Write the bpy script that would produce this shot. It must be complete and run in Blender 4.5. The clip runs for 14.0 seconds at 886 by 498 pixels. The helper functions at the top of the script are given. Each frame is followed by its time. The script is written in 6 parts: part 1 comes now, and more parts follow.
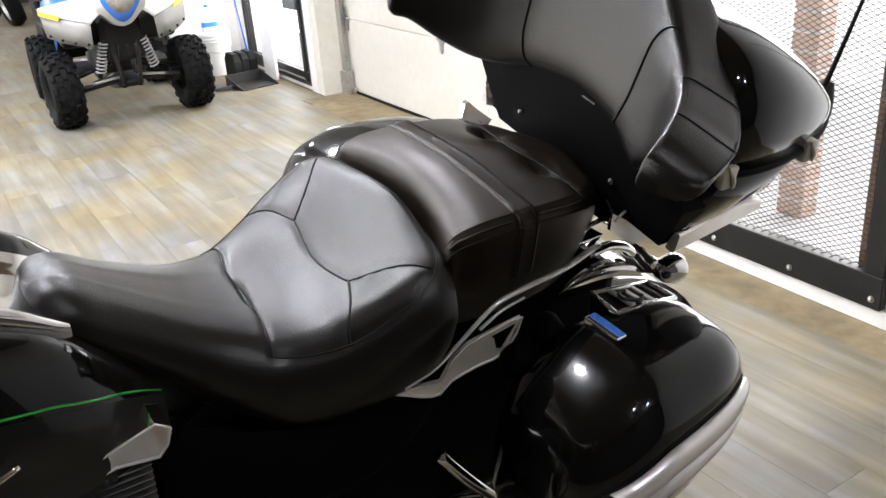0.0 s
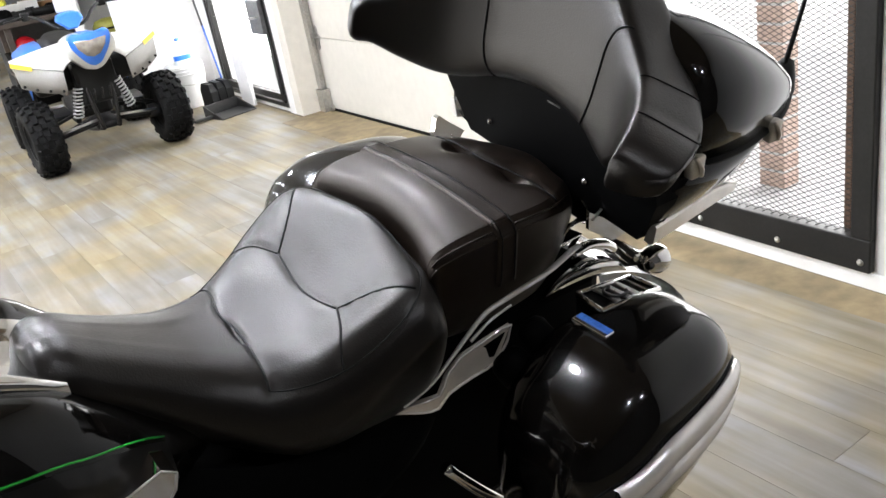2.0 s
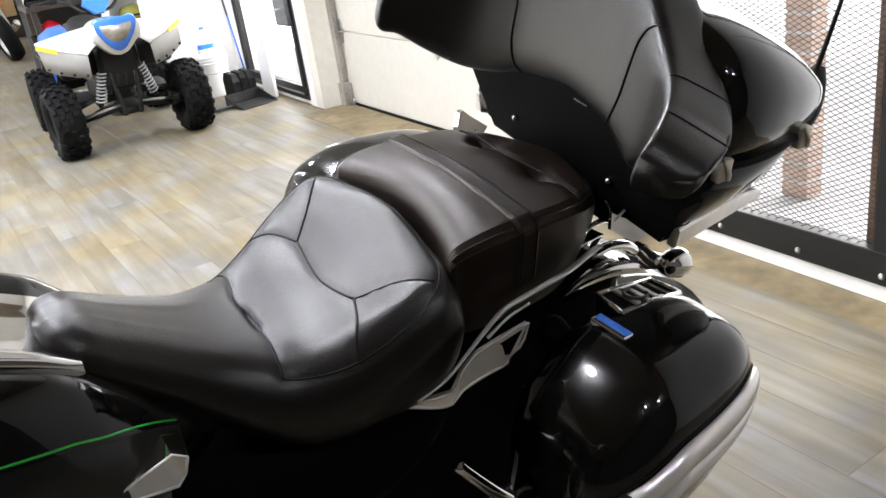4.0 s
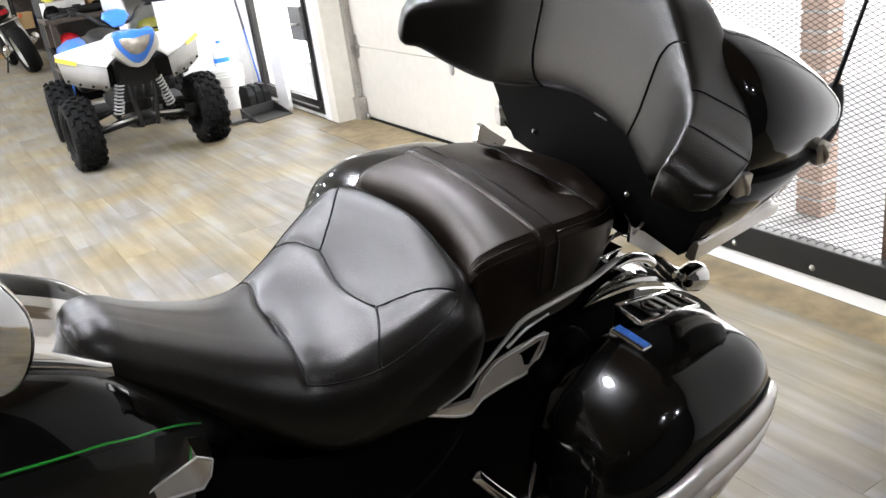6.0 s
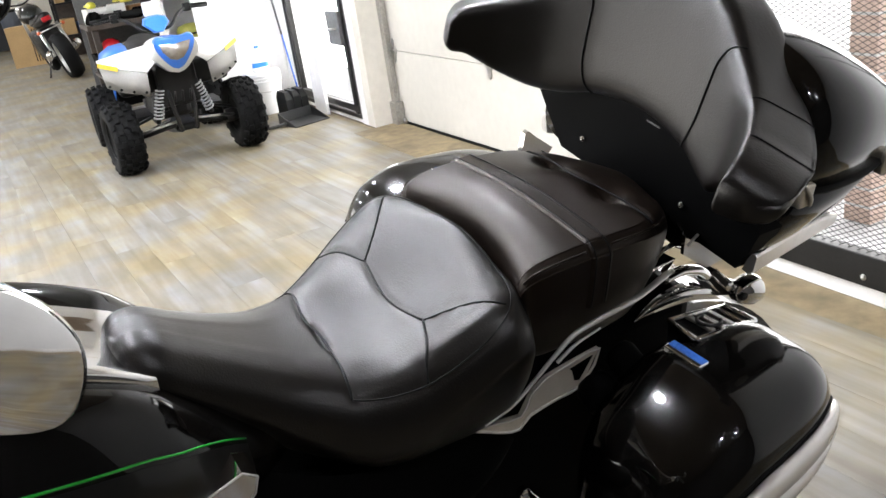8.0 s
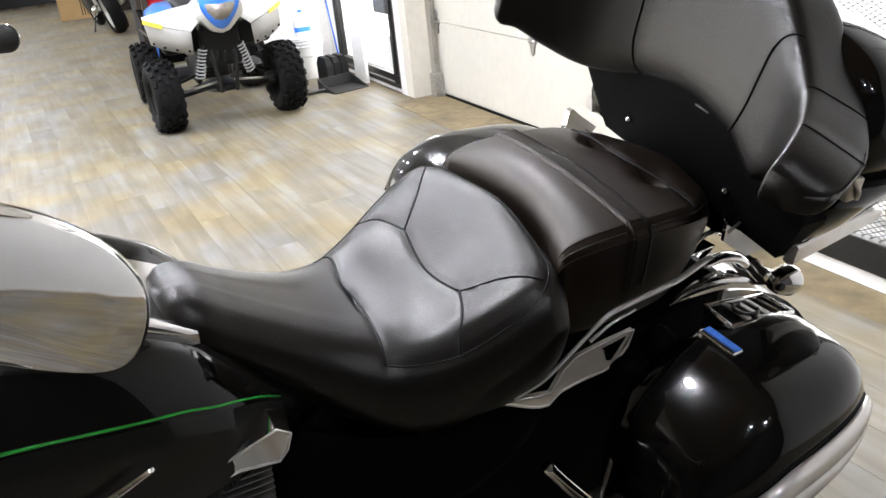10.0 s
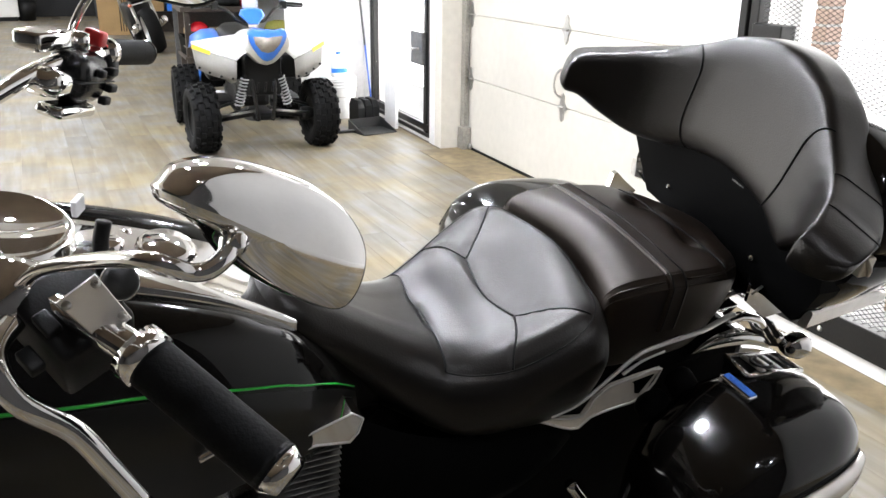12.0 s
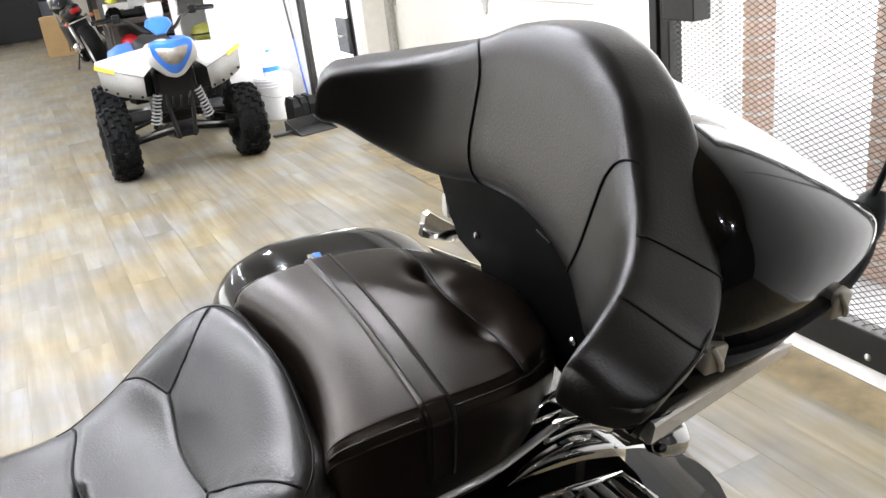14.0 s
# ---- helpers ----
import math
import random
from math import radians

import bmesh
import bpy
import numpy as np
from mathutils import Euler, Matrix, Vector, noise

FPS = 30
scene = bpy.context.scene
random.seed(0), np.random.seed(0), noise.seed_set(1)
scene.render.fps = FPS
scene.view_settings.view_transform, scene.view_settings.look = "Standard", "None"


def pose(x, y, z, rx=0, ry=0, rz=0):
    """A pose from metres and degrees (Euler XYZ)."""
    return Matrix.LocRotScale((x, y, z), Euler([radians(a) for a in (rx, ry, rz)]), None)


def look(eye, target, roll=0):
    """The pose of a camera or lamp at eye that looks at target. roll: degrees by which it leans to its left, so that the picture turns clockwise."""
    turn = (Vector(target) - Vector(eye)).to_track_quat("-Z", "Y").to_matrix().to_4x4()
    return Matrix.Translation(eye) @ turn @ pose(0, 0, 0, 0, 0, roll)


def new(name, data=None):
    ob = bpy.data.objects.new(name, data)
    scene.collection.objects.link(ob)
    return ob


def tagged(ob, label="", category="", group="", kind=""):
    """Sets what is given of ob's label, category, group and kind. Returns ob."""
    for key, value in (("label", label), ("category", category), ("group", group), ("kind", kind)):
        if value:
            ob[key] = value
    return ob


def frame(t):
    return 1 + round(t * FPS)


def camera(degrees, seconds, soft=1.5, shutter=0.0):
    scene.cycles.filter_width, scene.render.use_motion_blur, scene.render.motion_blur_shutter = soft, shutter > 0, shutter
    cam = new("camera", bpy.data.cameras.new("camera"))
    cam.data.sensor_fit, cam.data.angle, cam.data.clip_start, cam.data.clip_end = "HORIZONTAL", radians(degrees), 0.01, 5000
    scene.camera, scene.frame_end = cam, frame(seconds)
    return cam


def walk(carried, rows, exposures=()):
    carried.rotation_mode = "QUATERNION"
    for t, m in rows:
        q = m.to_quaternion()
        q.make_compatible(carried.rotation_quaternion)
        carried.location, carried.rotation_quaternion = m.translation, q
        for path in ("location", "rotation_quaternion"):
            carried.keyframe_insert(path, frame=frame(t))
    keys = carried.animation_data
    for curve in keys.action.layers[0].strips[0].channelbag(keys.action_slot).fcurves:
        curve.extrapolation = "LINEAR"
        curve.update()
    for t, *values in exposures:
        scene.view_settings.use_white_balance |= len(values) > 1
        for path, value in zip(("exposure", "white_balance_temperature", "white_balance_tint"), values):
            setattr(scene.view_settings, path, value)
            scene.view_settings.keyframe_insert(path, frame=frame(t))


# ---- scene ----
cam = camera(55.0, 14.0)
PATH = [
    (0, (-0.271, -1.073, 1.308), (0.469, 0.609, 0.52), -4.3),
    (0.5, (-0.262, -1.082, 1.316), (0.527, 0.587, 0.547), -4.6),
    (1, (-0.261, -1.081, 1.316), (0.458, 0.607, 0.52), -10.8),
    (1.5, (-0.253, -1.079, 1.32), (0.496, 0.596, 0.524), -11.8),
    (2, (-0.256, -1.094, 1.331), (0.493, 0.587, 0.549), -10.4),
    (2.5, (-0.26, -1.095, 1.341), (0.487, 0.602, 0.591), -9.3),
    (3, (-0.26, -1.083, 1.332), (0.476, 0.607, 0.556), -9.0),
    (5.5, (-0.272, -1.085, 1.319), (0.428, 0.62, 0.544), -7.9),
    (6, (-0.283, -1.092, 1.323), (0.426, 0.625, 0.58), -8.0),
    (6.5, (-0.297, -1.106, 1.346), (0.432, 0.629, 0.67), -7.9),
    (7, (-0.294, -1.1, 1.336), (0.448, 0.63, 0.662), -8.5),
    (7.5, (-0.293, -1.068, 1.326), (0.376, 0.685, 0.632), -8.9),
    (8, (-0.288, -1.055, 1.325), (0.352, 0.696, 0.6), -8.6),
    (10.5, (-0.32, -1.058, 1.327), (0.193, 0.717, 0.562), -4.5),
    (11, (-0.361, -1.098, 1.346), (0.142, 0.71, 0.654), -2.3),
    (11.5, (-0.406, -1.162, 1.359), (0.17, 0.643, 0.717), -2.6),
    (12, (-0.451, -1.18, 1.354), (0.138, 0.615, 0.696), 0.7),
    (12.5, (-0.44, -1.175, 1.374), (0.167, 0.603, 0.687), -5.8),
    (13, (-0.339, -1.131, 1.383), (0.452, 0.577, 0.706), -7.7),
    (13.5, (-0.108, -1.02, 1.367), (0.591, 0.728, 0.692), -4.2),
    (14, (0.064, -0.867, 1.351), (0.616, 0.915, 0.631), -7.1),
]
walk(cam, [(t, look(eye, target, roll)) for t, eye, target, roll in PATH])

# ---------------------------------------------------------------- world and light
world = bpy.data.worlds.new("daylight")
scene.world = world
world.use_nodes = True
wn = world.node_tree.nodes
sky = wn.new("ShaderNodeTexSky")
sky.sky_type = "NISHITA"
sky.sun_disc = False
sky.sun_elevation, sky.sun_rotation = radians(50), radians(-70)
wn["Background"].inputs[1].default_value = 0.12
world.node_tree.links.new(sky.outputs[0], wn["Background"].inputs[0])

sun_data = bpy.data.lights.new("sun", "SUN")
sun_data.energy, sun_data.angle, sun_data.color = 3.0, radians(0.5), (1.0, 0.95, 0.88)
sun_ob = new("sun", sun_data)
sun_ob.matrix_world = look((-6, 2, 7.5), (0.0, 0.0, 0.0))


def area_lamp(name, m, sx, sy, watts, colour):
    data = bpy.data.lights.new(name, "AREA")
    data.shape, data.size, data.size_y, data.energy, data.color = "RECTANGLE", sx, sy, watts, colour
    ob = new(name, data)
    ob.matrix_world = m
    return ob


# daylight by the mesh door, the glazed door and an unseen, added west window
DAY = (1.0, 0.99, 0.97)
area_lamp("door_daylight", pose(0, 0, 0, 0, 0, 5) @ look((2.06, 0.9, 1.15), (0.0, 0.9, 0.7)), 1.1, 1.9, 18, DAY)
area_lamp("added_window_daylight", pose(0, 0, 0, 0, 0, 5) @ look((-6.98, 10.5, 1.6), (0.0, 10.5, 1.6)), 14.0, 2.2, 520, DAY)
area_lamp("window_daylight", pose(0, 0, 0, 0, 0, 5) @ look((1.98, 5.4, 1.15), (0.0, 5.2, 0.7)), 1.2, 1.8, 60, DAY)

# ---------------------------------------------------------------- materials
LAMP_GLOW = 605.0
MATS = {}


def material(name, colour, rough=0.5, metal=0.0, coat=0.0, grain=0.0, grain_scale=40.0, stain=0.0, stain_scale=3.0, bump=0.0, bump_scale=200.0, spec=0.5, coat_rough=0.03):
    """A principled material whose colour varies at two scales, with a fine relief."""
    if name in MATS:
        return MATS[name]
    m = bpy.data.materials.new(name)
    m.use_nodes = True
    nt = m.node_tree
    p = nt.nodes["Principled BSDF"]
    p.inputs["Roughness"].default_value = rough
    p.inputs["Metallic"].default_value = metal
    p.inputs["Coat Weight"].default_value = coat
    p.inputs["Coat Roughness"].default_value = coat_rough
    p.inputs["Specular IOR Level"].default_value = spec
    p.inputs["Base Color"].default_value = (*colour, 1)
    coord = nt.nodes.new("ShaderNodeTexCoord")
    if grain or stain:
        last = None
        for amount, scale in ((grain, grain_scale), (stain, stain_scale)):
            if not amount:
                continue
            tex = nt.nodes.new("ShaderNodeTexNoise")
            tex.inputs["Scale"].default_value = scale
            tex.inputs["Detail"].default_value = 5
            nt.links.new(coord.outputs["Object"], tex.inputs["Vector"])
            span = nt.nodes.new("ShaderNodeMapRange")
            span.inputs["From Min"].default_value, span.inputs["From Max"].default_value = 0.3, 0.7
            span.inputs["To Min"].default_value, span.inputs["To Max"].default_value = 1 - amount, 1 + amount * 0.6
            nt.links.new(tex.outputs["Fac"], span.inputs["Value"])
            mix = nt.nodes.new("ShaderNodeMix")
            mix.data_type, mix.blend_type = "RGBA", "MULTIPLY"
            mix.inputs["Factor"].default_value = 1.0
            if last is None:
                mix.inputs["A"].default_value = (*colour, 1)
            else:
                nt.links.new(last, mix.inputs["A"])
            nt.links.new(span.outputs["Result"], mix.inputs["B"])
            last = mix.outputs["Result"]
        nt.links.new(last, p.inputs["Base Color"])
    if bump:
        tex = nt.nodes.new("ShaderNodeTexNoise")
        tex.inputs["Scale"].default_value = bump_scale
        tex.inputs["Detail"].default_value = 3
        nt.links.new(coord.outputs["Object"], tex.inputs["Vector"])
        b = nt.nodes.new("ShaderNodeBump")
        b.inputs["Strength"].default_value = bump
        b.inputs["Distance"].default_value = 0.002
        nt.links.new(tex.outputs["Fac"], b.inputs["Height"])
        nt.links.new(b.outputs["Normal"], p.inputs["Normal"])
        span = nt.nodes.new("ShaderNodeMapRange")
        span.inputs["To Min"].default_value, span.inputs["To Max"].default_value = max(rough - 0.08, 0.02), rough + 0.08
        nt.links.new(tex.outputs["Fac"], span.inputs["Value"])
        nt.links.new(span.outputs["Result"], p.inputs["Roughness"])
    MATS[name] = m
    return m


def glow(name, colour, strength):
    m = bpy.data.materials.new(name)
    m.use_nodes = True
    p = m.node_tree.nodes["Principled BSDF"]
    p.inputs["Base Color"].default_value = (*colour, 1)
    p.inputs["Emission Color"].default_value = (*colour, 1)
    p.inputs["Emission Strength"].default_value = strength
    MATS[name] = m
    return m


LEATHER = material("black_leather", (0.0034, 0.0025, 0.0019), 0.36, spec=0.46, grain=0.2, grain_scale=60, stain=0.4, stain_scale=5, bump=0.18, bump_scale=380)
LEATHER_SOFT = material("brown_black_leather", (0.0085, 0.0052, 0.0033), 0.37, spec=0.32, grain=0.15, grain_scale=60, stain=0.25, stain_scale=5, bump=0.12, bump_scale=420)
LEATHER_SOFT.node_tree.nodes["Principled BSDF"].inputs["Specular Tint"].default_value = (1.0, 0.88, 0.77, 1)
LEATHER.node_tree.nodes["Principled BSDF"].inputs["Specular Tint"].default_value = (1.0, 0.965, 0.93, 1)
# darker than black plastic is: the shade under the seats is put into it
DEEP_BLACK = material("shade_black_plastic", (0.0014, 0.0014, 0.0014), 0.6, spec=0.05, grain=0.2, grain_scale=200, bump=0.1, bump_scale=500)
THREAD = material("black_thread", (0.004, 0.004, 0.004), 0.6, spec=0.2)
PAINT = material("gloss_black_paint", (0.003, 0.0026, 0.0022), 0.16, coat=0.6, spec=0.1, grain=0.2, grain_scale=900, coat_rough=0.02)
GREY_PAINT = material("dark_grey_paint", (0.007, 0.0068, 0.006), 0.3, coat=0.5, spec=0.2, grain=0.2, grain_scale=900)
GREEN = material("green_pinstripe", (0.015, 0.45, 0.04), 0.3, coat=0.6)
# half metal: white reflections on the chrome are put into its pale colour
SILVER_TRIM = material("pale_silver_trim", (0.90, 0.87, 0.83), 0.18, metal=0.5, grain=0.06, grain_scale=30)
GLOSS_PLASTIC = material("gloss_black_plastic", (0.008, 0.008, 0.008), 0.22, grain=0.15, grain_scale=40)
CHROME = material("chrome", (0.86, 0.85, 0.84), 0.06, metal=1.0, grain=0.04, grain_scale=30)
STEEL = material("brushed_steel", (0.55, 0.54, 0.52), 0.3, metal=1.0, grain=0.12, grain_scale=120, bump=0.1)
BLACK_PLASTIC = material("black_plastic", (0.005, 0.005, 0.005), 0.5, spec=0.25, grain=0.2, grain_scale=200, bump=0.15, bump_scale=600)
RUBBER = material("black_rubber", (0.0065, 0.0065, 0.0065), 0.7, spec=0.12, grain=0.25, grain_scale=80, stain=0.3, stain_scale=9, bump=0.3, bump_scale=300)
# the tan of a reflected floor is put into this chrome's colour
TAN_CHROME = material("tan_tinted_chrome", (0.90, 0.83, 0.72), 0.24, metal=0.45, grain=0.08, grain_scale=30)
MIRROR = material("mirror_glass", (0.9, 0.9, 0.9), 0.01, metal=1.0)
BLUE_BADGE = material("blue_badge", (0.05, 0.16, 0.55), 0.25, coat=0.8, grain=0.3, grain_scale=150)
WALL_PAINT = material("cream_wall_paint", (0.66, 0.625, 0.55), 0.6, grain=0.05, grain_scale=25, stain=0.06, stain_scale=1.2, bump=0.12, bump_scale=90)
WHITE_PAINT = material("white_wall_paint", (0.80, 0.79, 0.77), 0.55, grain=0.04, grain_scale=25, stain=0.05, stain_scale=1.0, bump=0.12, bump_scale=90)
DOOR_PAINT = material("cream_door_paint", (0.58, 0.555, 0.495), 0.45, grain=0.04, grain_scale=18, stain=0.07, stain_scale=1.1, bump=0.2, bump_scale=260)
CEILING_PAINT = material("white_ceiling_paint", (0.62, 0.62, 0.61), 0.7, grain=0.05, stain=0.05, bump=0.2, bump_scale=70)
BLACK_STEEL = material("black_powder_coated_steel", (0.011, 0.0105, 0.010), 0.42, spec=0.3, grain=0.2, grain_scale=90, stain=0.3, stain_scale=6, bump=0.25, bump_scale=250)
GALVANISED = material("galvanised_steel", (0.5, 0.49, 0.46), 0.4, metal=0.9, grain=0.2, grain_scale=60, stain=0.15, stain_scale=9)
CONCRETE = material("grey_concrete", (0.50, 0.495, 0.48), 0.85, grain=0.12, grain_scale=30, stain=0.15, stain_scale=1.5, bump=0.3, bump_scale=60)
BRICK = material("red_brick", (0.46, 0.34, 0.28), 0.85, grain=0.2, grain_scale=50, stain=0.2, stain_scale=4, bump=0.4, bump_scale=120)

# ---------------------------------------------------------------- mesh helpers


def part(name, bm, mat, parent=None, label="", smooth=True):
    """Link a bmesh as one mesh object under a thing or a part."""
    me = bpy.data.meshes.new(name)
    bmesh.ops.recalc_face_normals(bm, faces=bm.faces)
    bm.to_mesh(me)
    bm.free()
    if smooth:
        me.shade_smooth()
    for one in mat if isinstance(mat, (list, tuple)) else (mat,):
        me.materials.append(one)
    ob = new(name, me)
    ob.parent = parent
    if label:
        ob["label"] = label
    return ob


def sharp(ob, degrees=32):
    """Keep edges sharper than this crisp on a smooth mesh."""
    ob.data.set_sharp_from_angle(angle=radians(degrees))
    return ob


def thing(name, m, label, category, group="", kind=""):
    ob = new(name)
    ob.matrix_world = m
    ob.empty_display_size = 0.1
    return tagged(ob, label, category, group, kind)


def box(x0, x1, y0, y1, z0, z1, bevel=0.0, bm=None, m=None, seg=2):
    bm2 = bmesh.new()
    vs = [bm2.verts.new((x, y, z)) for z in (z0, z1) for x, y in ((x0, y0), (x1, y0), (x1, y1), (x0, y1))]
    for f in ((3, 2, 1, 0), (4, 5, 6, 7), (0, 1, 5, 4), (1, 2, 6, 5), (2, 3, 7, 6), (3, 0, 4, 7)):
        bm2.faces.new([vs[i] for i in f])
    if bevel:
        bmesh.ops.bevel(bm2, geom=list(bm2.edges), offset=bevel, segments=seg, affect="EDGES", profile=0.5)
    return merge(bm, bm2, m)


def merge(bm, add, m=None):
    """Add one bmesh to another, moved by m."""
    if m is not None:
        bmesh.ops.transform(add, matrix=m, verts=add.verts)
    if bm is None:
        return add
    table = {v: bm.verts.new(v.co) for v in add.verts}
    for f in add.faces:
        bm.faces.new([table[v] for v in f.verts])
    add.free()
    return bm


def loft(rings, bm=None, caps=True, closed=True):
    bm2 = bmesh.new()
    rows = [[bm2.verts.new(p) for p in r] for r in rings]
    n = len(rows[0])
    for a, b in zip(rows, rows[1:]):
        for i in range(n if closed else n - 1):
            j = (i + 1) % n
            bm2.faces.new((a[i], a[j], b[j], b[i]))
    if caps and closed:
        bm2.faces.new(rows[0][::-1])
        bm2.faces.new(rows[-1])
    return merge(bm, bm2)


def smooth_path(points, steps=6):
    """A Catmull-Rom curve through the points."""
    p = [Vector(q) for q in points]
    if len(p) < 3:
        return p
    p = [2 * p[0] - p[1], *p, 2 * p[-1] - p[-2]]
    out = []
    for a, b, c, d in zip(p, p[1:], p[2:], p[3:]):
        for k in range(steps):
            t = k / steps
            out.append(0.5 * (2 * b + (c - a) * t + (2 * a - 5 * b + 4 * c - d) * t * t + (3 * b - a - 3 * c + d) * t ** 3))
    return out + [p[-2]]


def tube(points, r, seg=10, bm=None, steps=6, flat=1.0, up=(0, 0, 1)):
    """A bar along a curve; r is one radius or one for each end; flat squeezes it across."""
    pts = smooth_path(points, steps)
    rings = []
    side = None
    for i, q in enumerate(pts):
        d = (pts[min(i + 1, len(pts) - 1)] - pts[max(i - 1, 0)]).normalized()
        if side is None:
            side = d.cross(Vector(up))
            if side.length < 0.01:
                side = d.cross(Vector((1, 0, 0)))
        side = (side - d * side.dot(d)).normalized()
        above = side.cross(d)
        t = i / max(len(pts) - 1, 1)
        rad = r if isinstance(r, (int, float)) else r[0] + (r[1] - r[0]) * t
        rings.append([q + (side * math.cos(a) + above * math.sin(a) * flat) * rad for a in (2 * math.pi * k / seg for k in range(seg))])
    return loft(rings, bm)


def lathe(profile, seg=32, bm=None, m=None):
    """Turn a profile of (radius, height) about z."""
    rings = [[(r * math.cos(a), r * math.sin(a), z) for a in (2 * math.pi * k / seg for k in range(seg))] for r, z in profile]
    if min(profile[0][0], profile[-1][0]) > 0.001:
        bm2 = loft(rings + rings[:1], caps=False)
        bmesh.ops.remove_doubles(bm2, verts=bm2.verts, dist=1e-6)
    else:
        bm2 = loft(rings)
    return merge(bm, bm2, m)


def ease(table, x):
    """Smooth values between the rows of a table whose first column is x."""
    xs = [row[0] for row in table]
    if x <= xs[0]:
        return table[0][1:]
    if x >= xs[-1]:
        return table[-1][1:]
    i = max(k for k in range(len(xs)) if xs[k] <= x)
    i = min(i, len(xs) - 2)
    t = (x - xs[i]) / (xs[i + 1] - xs[i])
    lo, hi = max(i - 1, 0), min(i + 2, len(xs) - 1)
    out = []
    for k in range(1, len(table[0])):
        h = xs[i + 1] - xs[i]
        m0 = (table[i + 1][k] - table[lo][k]) / (xs[i + 1] - xs[lo]) * h
        m1 = (table[hi][k] - table[i][k]) / (xs[hi] - xs[i]) * h
        out.append((2 * t ** 3 - 3 * t * t + 1) * table[i][k] + (t ** 3 - 2 * t * t + t) * m0 + (3 * t * t - 2 * t ** 3) * table[i + 1][k] + (t ** 3 - t * t) * m1)
    return out


def power(v, e):
    return math.copysign(abs(v) ** e, v)


def slab(outline, depth, bevel=0.0, m=None, bm=None):
    """A plate with this outline in x, y, and thickness depth along z."""
    bm2 = bmesh.new()
    low = [bm2.verts.new((x, y, 0)) for x, y in outline]
    top = [bm2.verts.new((x, y, depth)) for x, y in outline]
    bm2.faces.new(low[::-1])
    bm2.faces.new(top)
    n = len(low)
    for i in range(n):
        bm2.faces.new((low[i], low[(i + 1) % n], top[(i + 1) % n], top[i]))
    if bevel:
        bmesh.ops.bevel(bm2, geom=list(bm2.edges), offset=bevel, segments=2, affect="EDGES")
    return merge(bm, bm2, m)

# ---------------------------------------------------------------- the room (its walls stand 5 degrees round from the world's axes)
ROOM = pose(0, 0, 0, 0, 0, 5)
WALL_X, DOOR_X, CEIL = 1.83, 2.03, 2.9


def fixed(name, bm, mat, label, category, smooth=False):
    ob = part(name, bm, mat, None, smooth=smooth)
    ob.matrix_world = ROOM
    return tagged(ob, label, category, kind="structure")


# unseen south walls and ceiling, coloured to keep reflections on the bike dark
DARK_WALL = material("dark_unseen_wall", (0.035, 0.033, 0.032), 0.7, grain=0.1, stain=0.15, stain_scale=1.0, bump=0.1, bump_scale=90)
TAUPE_PAINT = material("taupe_unseen_ceiling", (0.20, 0.155, 0.115), 0.7, grain=0.1, stain=0.15, stain_scale=1.0, bump=0.1, bump_scale=90)
# walls round the hall; the east wall has the mesh door, the garage door and the glazed door in it
bm = box(WALL_X, WALL_X + 0.28, -3.3, 0.27, 0, CEIL)
box(WALL_X, WALL_X + 0.28, 0.27, 1.51, 2.12, CEIL, bm=bm)
box(WALL_X, WALL_X + 0.28, 1.51, 1.88, 0, CEIL, bm=bm)
box(WALL_X, WALL_X + 0.28, 1.88, 4.50, 2.30, CEIL, bm=bm)
box(WALL_X, WALL_X + 0.28, 4.62, 4.72, 0, CEIL, bm=bm)
box(WALL_X, WALL_X + 0.28, 4.72, 6.10, 2.12, CEIL, bm=bm)
box(WALL_X, WALL_X + 0.28, 6.10, 19.0, 0, CEIL, bm=bm)
fixed("wall_east", bm, WHITE_PAINT, "white painted plaster wall with three door openings", "wall")
fixed("wall_pier", box(WALL_X + 0.002, WALL_X + 0.28, 4.50, 4.62, 0, CEIL), WALL_PAINT, "cream painted pier beside the garage door", "wall")
bm = box(-7.3, -7.0, 2.0, 3.5, 0, CEIL)
box(-7.3, -7.0, 3.5, 17.5, 0, 0.5, bm=bm)
box(-7.3, -7.0, 3.5, 17.5, 2.7, CEIL, bm=bm)
box(-7.3, -7.0, 17.5, 19.0, 0, CEIL, bm=bm)
fixed("wall_west", bm, WHITE_PAINT, "unseen white wall with the added window", "wall")
fixed("wall_south_west", box(-7.3, -7.0, -3.0, 2.0, 0, CEIL), DARK_WALL, "unseen wall, dark to keep the bike's near side dark", "wall")
fixed("wall_south", box(-7.3, WALL_X, -3.3, -3.0, 0, CEIL), DARK_WALL, "unseen wall, dark to keep the bike's near side dark", "wall")
fixed("wall_north", box(-7.0, WALL_X, 19.0, 19.3, 0, CEIL), WALL_PAINT, "pale painted wall at the far end of the hall", "wall")
fixed("ceiling", box(-7.3, WALL_X + 0.28, 1.1, 19.3, CEIL, CEIL + 0.2), CEILING_PAINT, "white painted ceiling", "ceiling")
fixed("ceiling_south", box(-7.3, WALL_X + 0.28, -3.3, 1.1, CEIL, CEIL + 0.2), TAUPE_PAINT, "unseen ceiling, taupe to shape reflections on the bike", "ceiling")
fixed("baseboard", box(WALL_X - 0.012, WALL_X - 0.001, -3.0, 1.86, 0, 0.055, 0.003), WHITE_PAINT, "white painted skirting under the mesh door", "baseboard")

